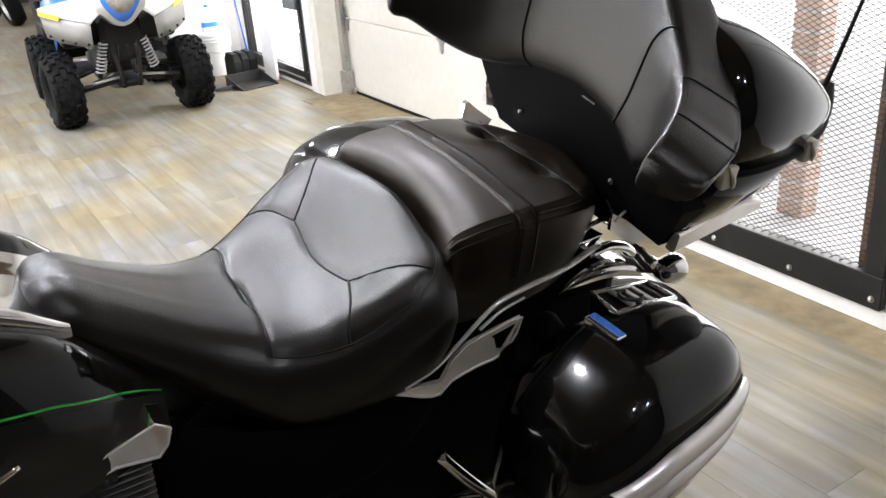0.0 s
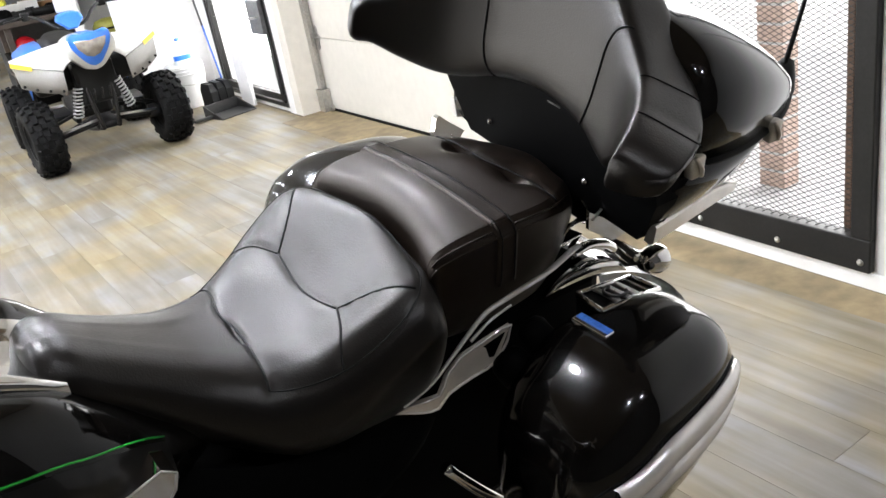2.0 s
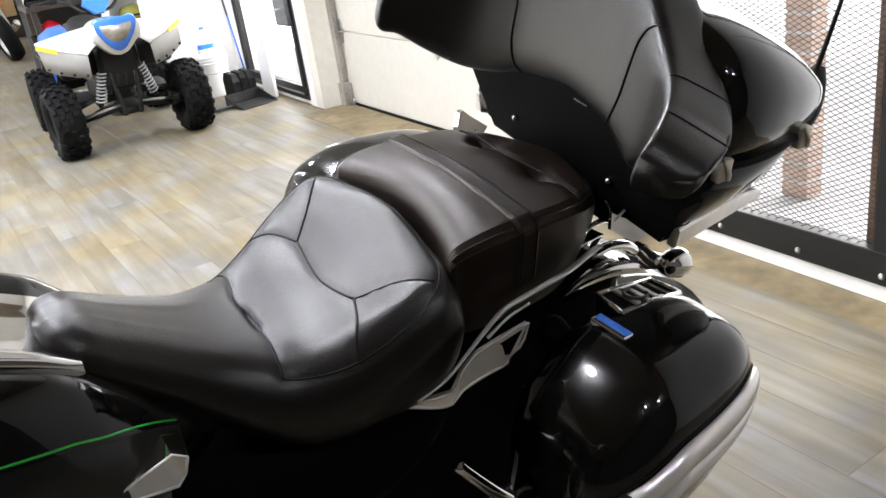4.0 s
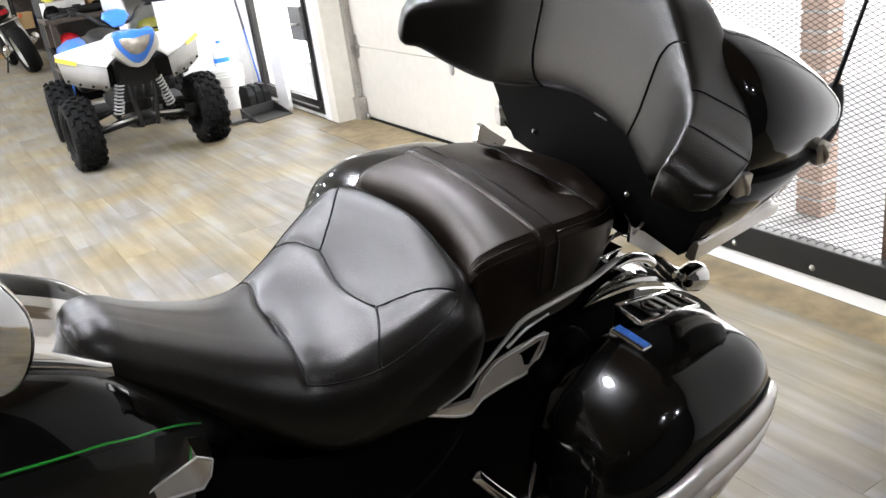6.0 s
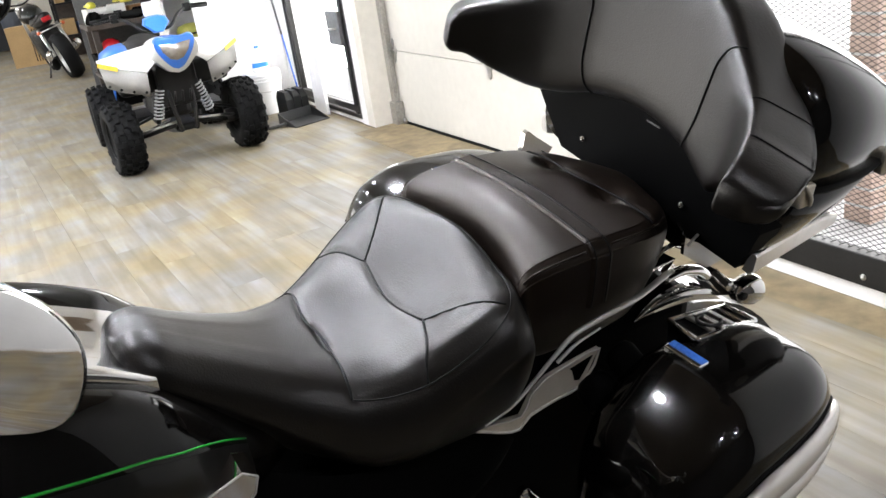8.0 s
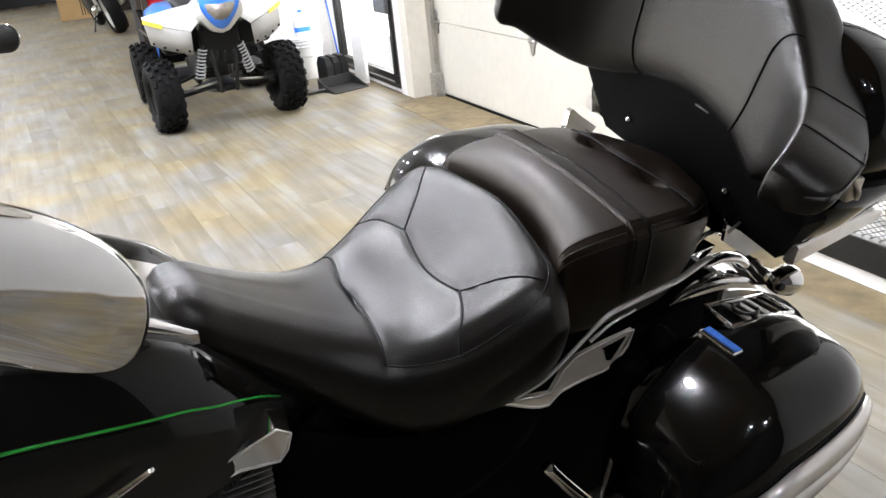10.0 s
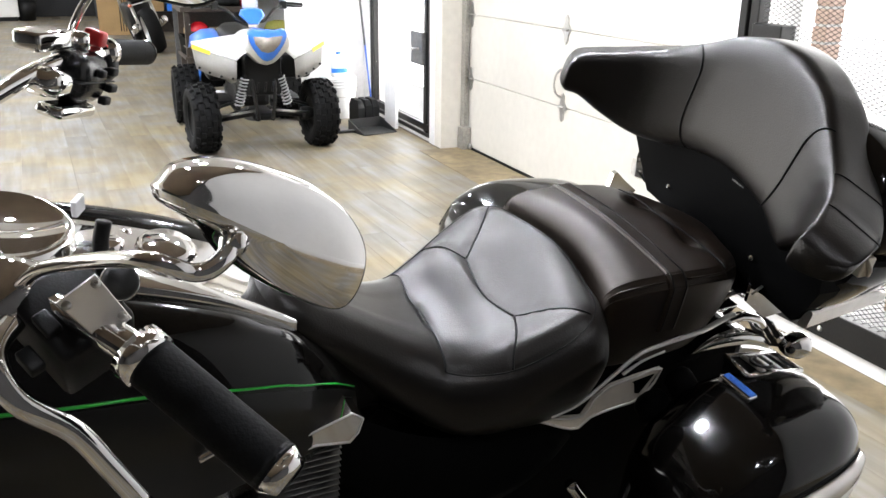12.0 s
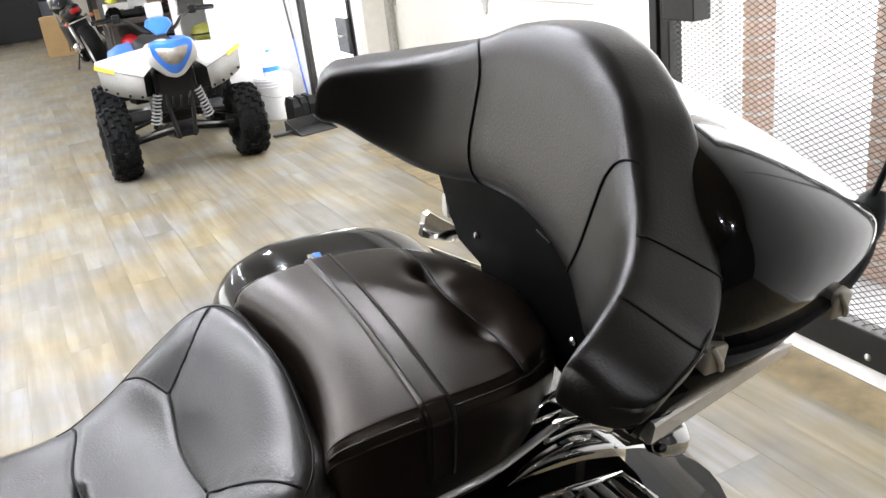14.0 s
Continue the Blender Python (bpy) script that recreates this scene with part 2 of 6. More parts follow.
# ground outside
ground = part("ground", box(WALL_X + 0.28, 60, -60, 60, -0.25, -0.05), CONCRETE, None, smooth=False)
ground.matrix_world = ROOM
tagged(ground, "sunlit grey concrete forecourt outside the doors", "ground", kind="structure")
backdrop = part("backdrop", box(14, 14.2, -30, 40, -1, 12), glow("hazy_white_sky", (1.0, 1.0, 1.0), 7.0), None, smooth=False)
backdrop.matrix_world = ROOM
tagged(backdrop, "overexposed white daylight beyond the forecourt", "backdrop", kind="structure")


def brick_pillar(y0, y1):
    p = thing("brick_pillar", ROOM @ pose(2.45, y0, -0.05), "red brick pillar standing outside on the concrete", "pillar", "brick pillars outside the door")
    part("mortar", box(0.006, 0.09, 0.006, y1 - y0 - 0.006, 0, 2.9), CONCRETE, p, smooth=False)
    for k in range(38):
        part("brick", box(0, 0.096, 0, y1 - y0, k * 0.075 + 0.005, k * 0.075 + 0.068, 0.003, seg=1), BRICK, p, smooth=False)
    return p


brick_pillar(1.70, 1.78)
brick_pillar(1.05, 1.17)

# ---- round ceiling downlights
LAMP = glow("lamp_diffuser", (0.925, 0.955, 1.04), LAMP_GLOW)
# these two are unseen, added to brighten the saddle's panels
lamp_places = [(0.95, 1.6), (-0.65, 0.7)]
for lx in (-4.6, -2.8, -1.25, 0.05):
    for ly in (0.0, 1.9, 3.6, 5.4, 8.0, 11.5, 15.0):
        if not (ly < 1 or lx > 0 and ly > 5 or lx < -4 and ly > 1):
            lamp_places.append((lx, ly))
# two small unseen ones added for the pannier's glints and the south floor
for lx, ly, size in [(x, y, 1.0) for x, y in lamp_places] + [(0.45, -2.3, 0.50), (-0.35, -1.7, 0.42)]:
    small = size < 1
    lamp = thing("ceiling_light", ROOM @ pose(lx, ly, CEIL), "small round ceiling lamp, lit, added for the pannier's glints" if small else "round white recessed ceiling downlight, lit", "ceiling light", "ceiling spotlights" if small else "ceiling downlights")
    part("frame", lathe([(0.095 * size, -0.002), (0.115 * size, -0.004), (0.115 * size, -0.014), (0.095 * size, -0.012)], 24), WHITE_PAINT, lamp)
    part("diffuser", lathe([(0.0, -0.010), (0.094 * size, -0.010), (0.094 * size, -0.006), (0.0, -0.006)], 24), LAMP, lamp)

# ---- mesh security door
gate = thing("mesh_door", ROOM @ pose(WALL_X, 0, 0), "black steel security door with expanded metal mesh, closed", "door")
gate["kind"] = "structure"
part("bottom_rail", box(-0.025, 0.03, 0.27, 1.51, 0.058, 0.165, 0.004), BLACK_STEEL, gate, smooth=False)
part("top_rail", box(-0.025, 0.03, 0.27, 1.51, 2.0, 2.11, 0.004), BLACK_STEEL, gate, smooth=False)
part("stile", box(-0.025, 0.03, 0.27, 0.335, 0.165, 2.0, 0.004), BLACK_STEEL, gate, smooth=False)
part("stile", box(-0.025, 0.03, 1.42, 1.465, 0.165, 2.0, 0.004), BLACK_STEEL, gate, smooth=False)
part("hinge_post", box(-0.035, 0.03, 1.47, 1.51, 0.165, 2.0, 0.004), BLACK_STEEL, gate, smooth=False)
part("lock_box", box(-0.05, 0.02, 1.27, 1.418, 0.965, 1.12, 0.004), BLACK_STEEL, gate, smooth=False)
for y in (0.30, 0.59, 0.91, 1.22):
    part("bolt", lathe([(0.0, 0.006), (0.006, 0.0055), (0.010, 0.003), (0.011, 0.0), (0.0, -0.001)], 14, m=pose(-0.0255, y, 0.09, 0, -90, 0)), GALVANISED, gate, "galvanised bolt head")
RUST = material("brown_painted_steel", (0.13, 0.075, 0.045), 0.55, grain=0.3, grain_scale=30, stain=0.4, stain_scale=6)
for y0, y1 in ((0.340, 0.358), (0.372, 0.396)):
    part("jamb_bar", box(0.034, 0.060, y0, y1, 0.10, 2.05, 0.003), RUST, gate, "brown painted steel bar", smooth=False)
# the mesh: two sets of slanting strands
bm = bmesh.new()
rise, step = 0.52, 0.0172
lo_y, hi_y, lo_z, hi_z = 0.335, 1.42, 0.165, 2.0
for way in (1, -1):
    c = lo_z - (hi_y - lo_y) * rise
    while c < hi_z + (hi_y - lo_y) * rise:
        ends = []
        for y in (lo_y, hi_y):
            ends.append((y, c + rise * (y - lo_y) if way > 0 else c + rise * (hi_y - y)))
        (ya, za), (yb, zb) = ends
        ts = sorted(((lo_z - za) / (zb - za), (hi_z - za) / (zb - za)))
        t0, t1 = max(0, ts[0]), min(1, ts[1])
        if t1 > t0:
            a = Vector((0.004 * way, ya + (yb - ya) * t0, za + (zb - za) * t0))
            b = Vector((0.004 * way, ya + (yb - ya) * t1, za + (zb - za) * t1))
            tube([a, b], 0.00112, 4, bm)
        c += step
part("mesh_panel", bm, BLACK_STEEL, gate, "expanded black metal mesh", smooth=False)

# ---- garage door in its recess
garage = thing("garage_door", ROOM @ pose(DOOR_X, 0, 0), "cream steel sectional garage door, shut", "door")
garage["kind"] = "structure"
levels = [0.015, 0.51, 0.95, 1.39, 1.83, 2.27]
for z0, z1 in zip(levels, levels[1:]):
    bm = box(0, 0.04, 1.90, 4.47, z0 + 0.002, z1 - 0.002, 0.003)
    part("panel", bm, DOOR_PAINT, garage, smooth=False)
part("weather_seal", box(-0.01, 0.035, 1.90, 4.45, 0.0, 0.018), RUBBER, garage, "black rubber bottom seal", smooth=False)


def hinge(y, z):
    h = part("hinge", slab([(-0.012, -0.045), (0.0, -0.055), (0.012, -0.045), (0.014, -0.02), (0.032, 0.0), (0.014, 0.02), (0.012, 0.045), (0, 0.055), (-0.012, 0.045), (-0.014, 0.02), (-0.032, 0), (-0.014, -0.02)], 0.006, m=Matrix(((0, 0, -1, -0.001), (1.5, 0, 0, y), (0, 1.5, 0, z), (0, 0, 0, 1)))), GALVANISED, garage, "galvanised steel hinge", smooth=False)
    part("hinge_pin", tube([(-0.012, y - 0.028, z), (-0.012, y + 0.028, z)], 0.008, 10), GALVANISED, h)


for z in levels[1:-1]:
    for y in (4.42, 3.15, 1.96):
        hinge(y, z)
part("handle", tube([(-0.006, 3.18, 0.725), (-0.035, 3.185, 0.70), (-0.045, 3.19, 0.64), (-0.035, 3.185, 0.59), (-0.006, 3.175, 0.565)], 0.007, 8), GALVANISED, garage, "bent steel lift handle")
part("track", box(-0.045, -0.005, 4.455, 4.475, 0.12, 2.3, 0.002), GALVANISED, garage, "galvanised door track", smooth=False)
part("track_flange", box(-0.05, -0.045, 4.43, 4.49, 0.12, 2.3), GALVANISED, garage, smooth=False)
part("floor_bracket", box(-0.07, -0.005, 4.40, 4.49, 0.0, 0.16, 0.004), GALVANISED, garage, smooth=False)
part("roller", lathe([(0, 0), (0.022, 0), (0.022, 0.012), (0, 0.012)], 16, m=pose(-0.03, 4.37, 0.03, 0, 90, 0)), GALVANISED, garage)
fixed("door_header", box(DOOR_X + 0.001, DOOR_X + 0.079, 1.885, 4.495, 2.27, 2.32), WALL_PAINT, "cream lintel over the garage door", "trim")
fixed("threshold", box(1.66, DOOR_X + 0.04, 1.89, 4.49, -0.02, 0.003), material("worn_brown_threshold", (0.23, 0.175, 0.095), 0.55, grain=0.3, grain_scale=14, stain=0.35, stain_scale=3), "worn brown floor strip before the garage door", "floor")

# ---- glazed door beside the pier
glaz = thing("glazed_door", ROOM @ pose(WALL_X, 0, 0), "glass door with a black aluminium frame and a grey lock, shut", "door")
glaz["kind"] = "structure"
part("bottom_rail", box(0.0, 0.05, 4.76, 6.06, 0.075, 0.125, 0.003), BLACK_STEEL, glaz, smooth=False)
part("sill", box(0.0, 0.06, 4.72, 6.10, 0.03, 0.06, 0.003), BLACK_STEEL, glaz, smooth=False)
part("infill", box(0.012, 0.05, 4.72, 6.10, 0.0, 0.03), WHITE_PAINT, glaz, smooth=False)
part("top_rail", box(0.0, 0.05, 4.76, 6.06, 2.03, 2.12, 0.003), BLACK_STEEL, glaz, smooth=False)
for y0, y1 in ((4.722, 4.755), (4.79, 4.845), (6.0, 6.04), (6.06, 6.098)):
    part("stile", box(0.0, 0.05, y0, y1, 0.06, 2.03, 0.003), BLACK_STEEL, glaz, smooth=False)
GLASS = bpy.data.materials.new("clear_glass")
GLASS.use_nodes = True
gp = GLASS.node_tree.nodes["Principled BSDF"]
gp.inputs["Transmission Weight"].default_value, gp.inputs["Roughness"].default_value, gp.inputs["IOR"].default_value = 1.0, 0.02, 1.1
pane = part("pane", box(0.02, 0.026, 4.845, 6.0, 0.125, 2.03), GLASS, glaz, smooth=False)
pane.visible_shadow = False
lock = part("lock", box(-0.03, 0.0, 4.80, 5.04, 0.56, 0.80, 0.004), material("grey_lock_steel", (0.18, 0.18, 0.18), 0.4, metal=0.6, grain=0.2), glaz, "grey steel lock case", smooth=False)
part("lever", tube([(-0.032, 4.86, 0.68), (-0.055, 4.87, 0.68), (-0.058, 4.97, 0.675)], 0.009, 8), STEEL, lock)

# ---- unseen window across the hall, added for bright reflections on backrest and chrome
shop = thing("window_2", ROOM @ pose(-7.15, 0, 0), "wide unseen window with a black frame, added for reflections", "window")
shop["kind"] = "structure"
for y in (3.53, 5.75, 7.97, 10.2, 12.43):
    part("mullion", box(-0.05, 0.05, y - 0.03, y + 0.03, 0.5, 2.7, 0.003), BLACK_STEEL, shop, smooth=False)
for z in (0.53, 2.67):
    part("rail", box(-0.045, 0.045, 3.56, 12.40, z - 0.03, z + 0.03, 0.003), BLACK_STEEL, shop, smooth=False)
for y in (3.53, 5.75, 7.97, 10.2):
    one = part("pane", box(-0.004, 0.004, y + 0.03, y + 2.19, 0.56, 2.64), GLASS, shop, smooth=False)
    one.visible_shadow = False

# ---- floor of vinyl planks, laid at 2 degrees to the wall
PLANK_MAT = bpy.data.materials.new("worn_oak_vinyl")
PLANK_MAT.use_nodes = True
nt = PLANK_MAT.node_tree
pp = nt.nodes["Principled BSDF"]
co = nt.nodes.new("ShaderNodeTexCoord")
info = nt.nodes.new("ShaderNodeObjectInfo")
mapping = nt.nodes.new("ShaderNodeMapping")
mapping.inputs["Scale"].default_value = (15, 1.15, 15)
shift = nt.nodes.new("ShaderNodeVectorMath")
shift.operation = "ADD"
nt.links.new(co.outputs["Object"], shift.inputs[0])
spread = nt.nodes.new("ShaderNodeMath")
spread.operation = "MULTIPLY"
spread.inputs[1].default_value = 37.0
nt.links.new(info.outputs["Random"], spread.inputs[0])
nt.links.new(spread.outputs[0], shift.inputs[1])
nt.links.new(shift.outputs[0], mapping.inputs["Vector"])
streak = nt.nodes.new("ShaderNodeTexNoise")
streak.inputs["Scale"].default_value, streak.inputs["Detail"].default_value, streak.inputs["Distortion"].default_value = 1.3, 6, 0.25
nt.links.new(mapping.outputs[0], streak.inputs["Vector"])
ramp = nt.nodes.new("ShaderNodeValToRGB")
ramp.color_ramp.elements[0].position, ramp.color_ramp.elements[0].color = 0.22, (0.128, 0.100, 0.062, 1)
ramp.color_ramp.elements[1].position, ramp.color_ramp.elements[1].color = 0.82, (0.288, 0.280, 0.262, 1)
middle = ramp.color_ramp.elements.new(0.5)
middle.color = (0.205, 0.180, 0.136, 1)
nt.links.new(streak.outputs["Fac"], ramp.inputs["Fac"])
cloud = nt.nodes.new("ShaderNodeTexNoise")
cloud.inputs["Scale"].default_value, cloud.inputs["Detail"].default_value = 2.6, 5
nt.links.new(shift.outputs[0], cloud.inputs["Vector"])
tone = nt.nodes.new("ShaderNodeMath")
tone.operation = "ADD"
nt.links.new(cloud.outputs["Fac"], tone.inputs[0])
half = nt.nodes.new("ShaderNodeMath")
half.operation = "MULTIPLY"
half.inputs[1].default_value = 0.10
nt.links.new(info.outputs["Random"], half.inputs[0])
nt.links.new(half.outputs[0], tone.inputs[1])
level = nt.nodes.new("ShaderNodeMapRange")
level.inputs["From Min"].default_value, level.inputs["From Max"].default_value = 0.3, 1.0
level.inputs["To Min"].default_value, level.inputs["To Max"].default_value = 0.62, 1.30
nt.links.new(tone.outputs[0], level.inputs["Value"])
mul = nt.nodes.new("ShaderNodeMix")
mul.data_type, mul.blend_type = "RGBA", "MULTIPLY"
mul.inputs["Factor"].default_value = 1.0
nt.links.new(ramp.outputs["Color"], mul.inputs["A"])
nt.links.new(level.outputs["Result"], mul.inputs["B"])
# broad honey-coloured and greyed patches over many planks
where = nt.nodes.new("ShaderNodeNewGeometry")
broad = nt.nodes.new("ShaderNodeTexNoise")
broad.inputs["Scale"].default_value, broad.inputs["Detail"].default_value = 2.3, 5
nt.links.new(where.outputs["Position"], broad.inputs["Vector"])
hue = nt.nodes.new("ShaderNodeValToRGB")
hue.color_ramp.elements[0].position, hue.color_ramp.elements[0].color = 0.40, (0.95, 1.0, 1.13, 1)
hue.color_ramp.elements[1].position, hue.color_ramp.elements[1].color = 0.62, (1.07, 0.97, 0.70, 1)
nt.links.new(broad.outputs["Fac"], hue.inputs["Fac"])
patch = nt.nodes.new("ShaderNodeMix")
patch.data_type, patch.blend_type = "RGBA", "MULTIPLY"
patch.inputs["Factor"].default_value = 1.0
nt.links.new(mul.outputs["Result"], patch.inputs["A"])
nt.links.new(hue.outputs["Color"], patch.inputs["B"])
nt.links.new(patch.outputs["Result"], pp.inputs["Base Color"])
gloss = nt.nodes.new("ShaderNodeMapRange")
gloss.inputs["To Min"].default_value, gloss.inputs["To Max"].default_value = 0.42, 0.62
nt.links.new(streak.outputs["Fac"], gloss.inputs["Value"])
nt.links.new(gloss.outputs["Result"], pp.inputs["Roughness"])
relief = nt.nodes.new("ShaderNodeBump")
relief.inputs["Strength"].default_value, relief.inputs["Distance"].default_value = 0.15, 0.001
nt.links.new(streak.outputs["Fac"], relief.inputs["Height"])
nt.links.new(relief.outputs["Normal"], pp.inputs["Normal"])

floor = part("floor", box(-7.3, WALL_X + 0.28, -3.3, 19.3, -0.2, -0.008), material("floor_joint", (0.13, 0.108, 0.075), 0.7, grain=0.2), None, smooth=False)
floor.matrix_world = ROOM
tagged(floor, "worn grey and honey oak vinyl plank floor", "floor", kind="structure")
# ---------------------------------------------------------------- the touring motorcycle, leaning on its side stand
# own axes: x to the rear, y to its right, z up
BIKE = thing("touring_motorcycle", pose(0, 0.16, 0, 11, 0, 8), "gloss black touring motorcycle, black leather seats, leaning on its stand", "motorcycle")


def tilted(ob, degrees, y, z, turn=0.0, x=0.0):
    """Lean a part about an axis along the machine at this y and z, and turn it about x."""
    ob.matrix_local = pose(x, y, z, degrees, 0, turn) @ pose(-x, -y, -z)
    return ob


def section(table, x, steps=6):
    """The pad's cross-section at x, from its left foot over the top to its right foot, as (y, z)."""
    zc, ys, zs, w, zb = ease(table, x)
    k, low = w - ys, zs - 1.05 * (w - ys)
    half = [(0.5 * ys, zc + (zs - zc) * 0.30), (ys, zs), (ys + 0.42 * k, zs - 0.10 * k), (ys + 0.76 * k, zs - 0.36 * k), (w - 0.06 * k, zs - 0.68 * k), (w, low), (w - 0.24 * k, low + (zb - low) * 0.5), (w - 0.85 * k, zb + 0.008), (w - 1.4 * k, zb)]
    chain = [(-y, z) for y, z in half[::-1]] + [(0.0, zc)] + half
    return [(p.x, p.y) for p in smooth_path([(y, z, 0) for y, z in chain], steps)]


def pad_height(table, x, y):
    """The pad's upper surface over x, y."""
    ring = section(table, x)
    n = len(ring) // 2
    for (y0, z0), (y1, z1) in zip(ring[n:], ring[n + 1:]):
        if y0 <= abs(y) <= y1:
            return z0 + (z1 - z0) * (abs(y) - y0) / max(y1 - y0, 1e-6)
        if y1 < y0:
            return z0
    return ring[-1][1]


def pad(table, x0, x1, n=70, dent=None, bow=lambda x, y: 0.0):
    rings = []
    for i in range(n + 1):
        x = x0 + (x1 - x0) * i / n
        ring = section(table, x)
        top = ease(table, x)[2] - 0.10
        rings.append([(x - bow(x, y), y, z - (dent(x, y) if dent and z > top else 0.0)) for y, z in ring])
    return loft(rings)


def near_lines(lines, x, y):
    """The distance in plan from a point to the nearest of some polylines."""
    best = 9.0
    for line in lines:
        for (ax, ay), (bx, by) in zip(line, line[1:]):
            dx, dy = bx - ax, by - ay
            t = max(0.0, min(1.0, ((x - ax) * dx + (y - ay) * dy) / (dx * dx + dy * dy)))
            best = min(best, math.hypot(x - ax - t * dx, y - ay - t * dy))
    return best


def curve2(points, steps=8):
    return [(p.x, p.y) for p in smooth_path([(x, y, 0) for x, y in points], steps)]


RIDER = [
    # x, height in the middle, half width and height of the shoulder, greatest half width, foot
    (-0.388, 0.915, 0.010, 0.914, 0.040, 0.862), (-0.384, 0.938, 0.014, 0.937, 0.057, 0.842), (-0.370, 0.955, 0.018, 0.954, 0.070, 0.822), (-0.340, 0.953, 0.022, 0.952, 0.079, 0.795),
    (-0.300, 0.927, 0.026, 0.926, 0.086, 0.765), (-0.250, 0.895, 0.034, 0.894, 0.101, 0.738), (-0.200, 0.867, 0.046, 0.866, 0.126, 0.716), (-0.150, 0.848, 0.066, 0.847, 0.156, 0.700),
    (-0.120, 0.842, 0.082, 0.842, 0.172, 0.692), (-0.068, 0.844, 0.114, 0.851, 0.192, 0.688), (-0.013, 0.861, 0.134, 0.881, 0.203, 0.688), (0.040, 0.899, 0.144, 0.911, 0.209, 0.694),
    (0.066, 0.920, 0.142, 0.919, 0.209, 0.704), (0.086, 0.932, 0.126, 0.921, 0.200, 0.718), (0.099, 0.934, 0.104, 0.918, 0.180, 0.738), (0.108, 0.925, 0.078, 0.908, 0.150, 0.764), (0.114, 0.896, 0.045, 0.886, 0.104, 0.796)]
rider_lines = []
for s in (1, -1):
    rider_lines.append(curve2([(-0.011, s * 0.083), (0.028, s * 0.118), (0.066, s * 0.162)]))
    rider_lines.append(curve2([(-0.011, s * 0.083), (-0.028, s * 0.120), (-0.045, s * 0.147), (-0.053, s * 0.165)]))
rider_lines.append(curve2([(-0.011, 0.083), (-0.020, 0.0), (-0.011, -0.083)]))
rider_lines.append(curve2([(-0.122, 0.130), (-0.119, 0.10), (-0.131, 0.04), (-0.127, 0.0), (-0.130, -0.06), (-0.136, -0.105), (-0.140, -0.124)]))
rim_half = [(-0.140, 0.124), (-0.098, 0.146), (-0.054, 0.166), (-0.016, 0.177), (0.030, 0.182), (0.062, 0.172), (0.084, 0.145), (0.097, 0.095)]
rim_line = curve2(rim_half + [(0.104, 0.0)] + [(x, -y) for x, y in rim_half[::-1]])
SLIT = [(-0.126, 0.012), (-0.129, -0.030)]


def rider_dent(x, y):
    d = near_lines(rider_lines, x, y)
    r = near_lines([rim_line], x, y)
    gap = near_lines([SLIT], x, y)
    return 0.0026 * math.exp(-(d / 0.0045) ** 2) + 0.0020 * math.exp(-(r / 0.0045) ** 2) + 0.006 * math.exp(-(gap / 0.0055) ** 2)


rider = part("rider_seat", pad(RIDER, -0.388, 0.114, 130, rider_dent), LEATHER, BIKE, "black leather rider's saddle with sewn panels")


def seams(lines, table, owner, r=0.0017, lift=-0.0016):
    for line in lines:
        pts = [(x, y, pad_height(table, x, y) + lift) for x, y in line]
        part("seam", tube(pts, r, 6, steps=1), THREAD, owner)


seams(rider_lines, RIDER, rider)
seams([rim_line], RIDER, rider, 0.0010, -0.0012)
tilted(rider, 3.0, -0.005, 0.87)
PILLION = [
    (0.122, 0.900, 0.132, 0.894, 0.148, 0.820), (0.125, 0.924, 0.139, 0.917, 0.157, 0.800), (0.132, 0.941, 0.144, 0.934, 0.165, 0.788), (0.146, 0.951, 0.147, 0.943, 0.170, 0.782), (0.175, 0.957, 0.149, 0.948, 0.173, 0.780),
    (0.240, 0.957, 0.149, 0.947, 0.173, 0.780), (0.300, 0.954, 0.143, 0.942, 0.168, 0.784), (0.345, 0.948, 0.122, 0.935, 0.152, 0.794), (0.385, 0.938, 0.092, 0.925, 0.126, 0.808), (0.412, 0.924, 0.058, 0.911, 0.092, 0.828), (0.430, 0.903, 0.030, 0.893, 0.056, 0.848), (0.438, 0.880, 0.014, 0.874, 0.028, 0.858)]
pillion_lines = [curve2([(0.322, s * 0.066), (0.328, s * 0.095), (0.330, s * 0.125), (0.330, s * 0.148)]) for s in (1, -1)]
pillion_lines += [curve2([(0.322, 0.066), (0.312, 0.0), (0.322, -0.066)])]


def pillion_bow(x, y):
    """The front edge curves round the rider's seat."""
    return 0.036 * min(1.0, (y / 0.165) ** 2) * max(0.0, 1 - (x - 0.122) / 0.08)


def pillion_dent(x, y):
    d = near_lines(pillion_lines, x, y)
    dimple = min(math.hypot(x - 0.322, y - 0.066), math.hypot(x - 0.322, y + 0.066))
    return 0.0045 * math.exp(-(d / 0.007) ** 2) + 0.017 * math.exp(-(dimple / 0.026) ** 2)


pillion = part("passenger_seat", pad(PILLION, 0.122, 0.438, 100, pillion_dent, pillion_bow), LEATHER_SOFT, BIKE, "brown-black leather passenger seat with a strap across it")
seams(pillion_lines, PILLION, pillion)
STRAP = (0.196, 0.232)


def over_pad(x, up):
    """The upper part of the section at x, lifted off the surface by up."""
    ring = section(PILLION, x)
    out = []
    for k in range(12, len(ring) - 12):
        (ya, za), (yb, zb) = ring[k - 1], ring[k + 1]
        n = Vector((za - zb, yb - ya)).normalized()
        out.append((x, ring[k][0] + n.x * up, ring[k][1] + n.y * up))
    return out


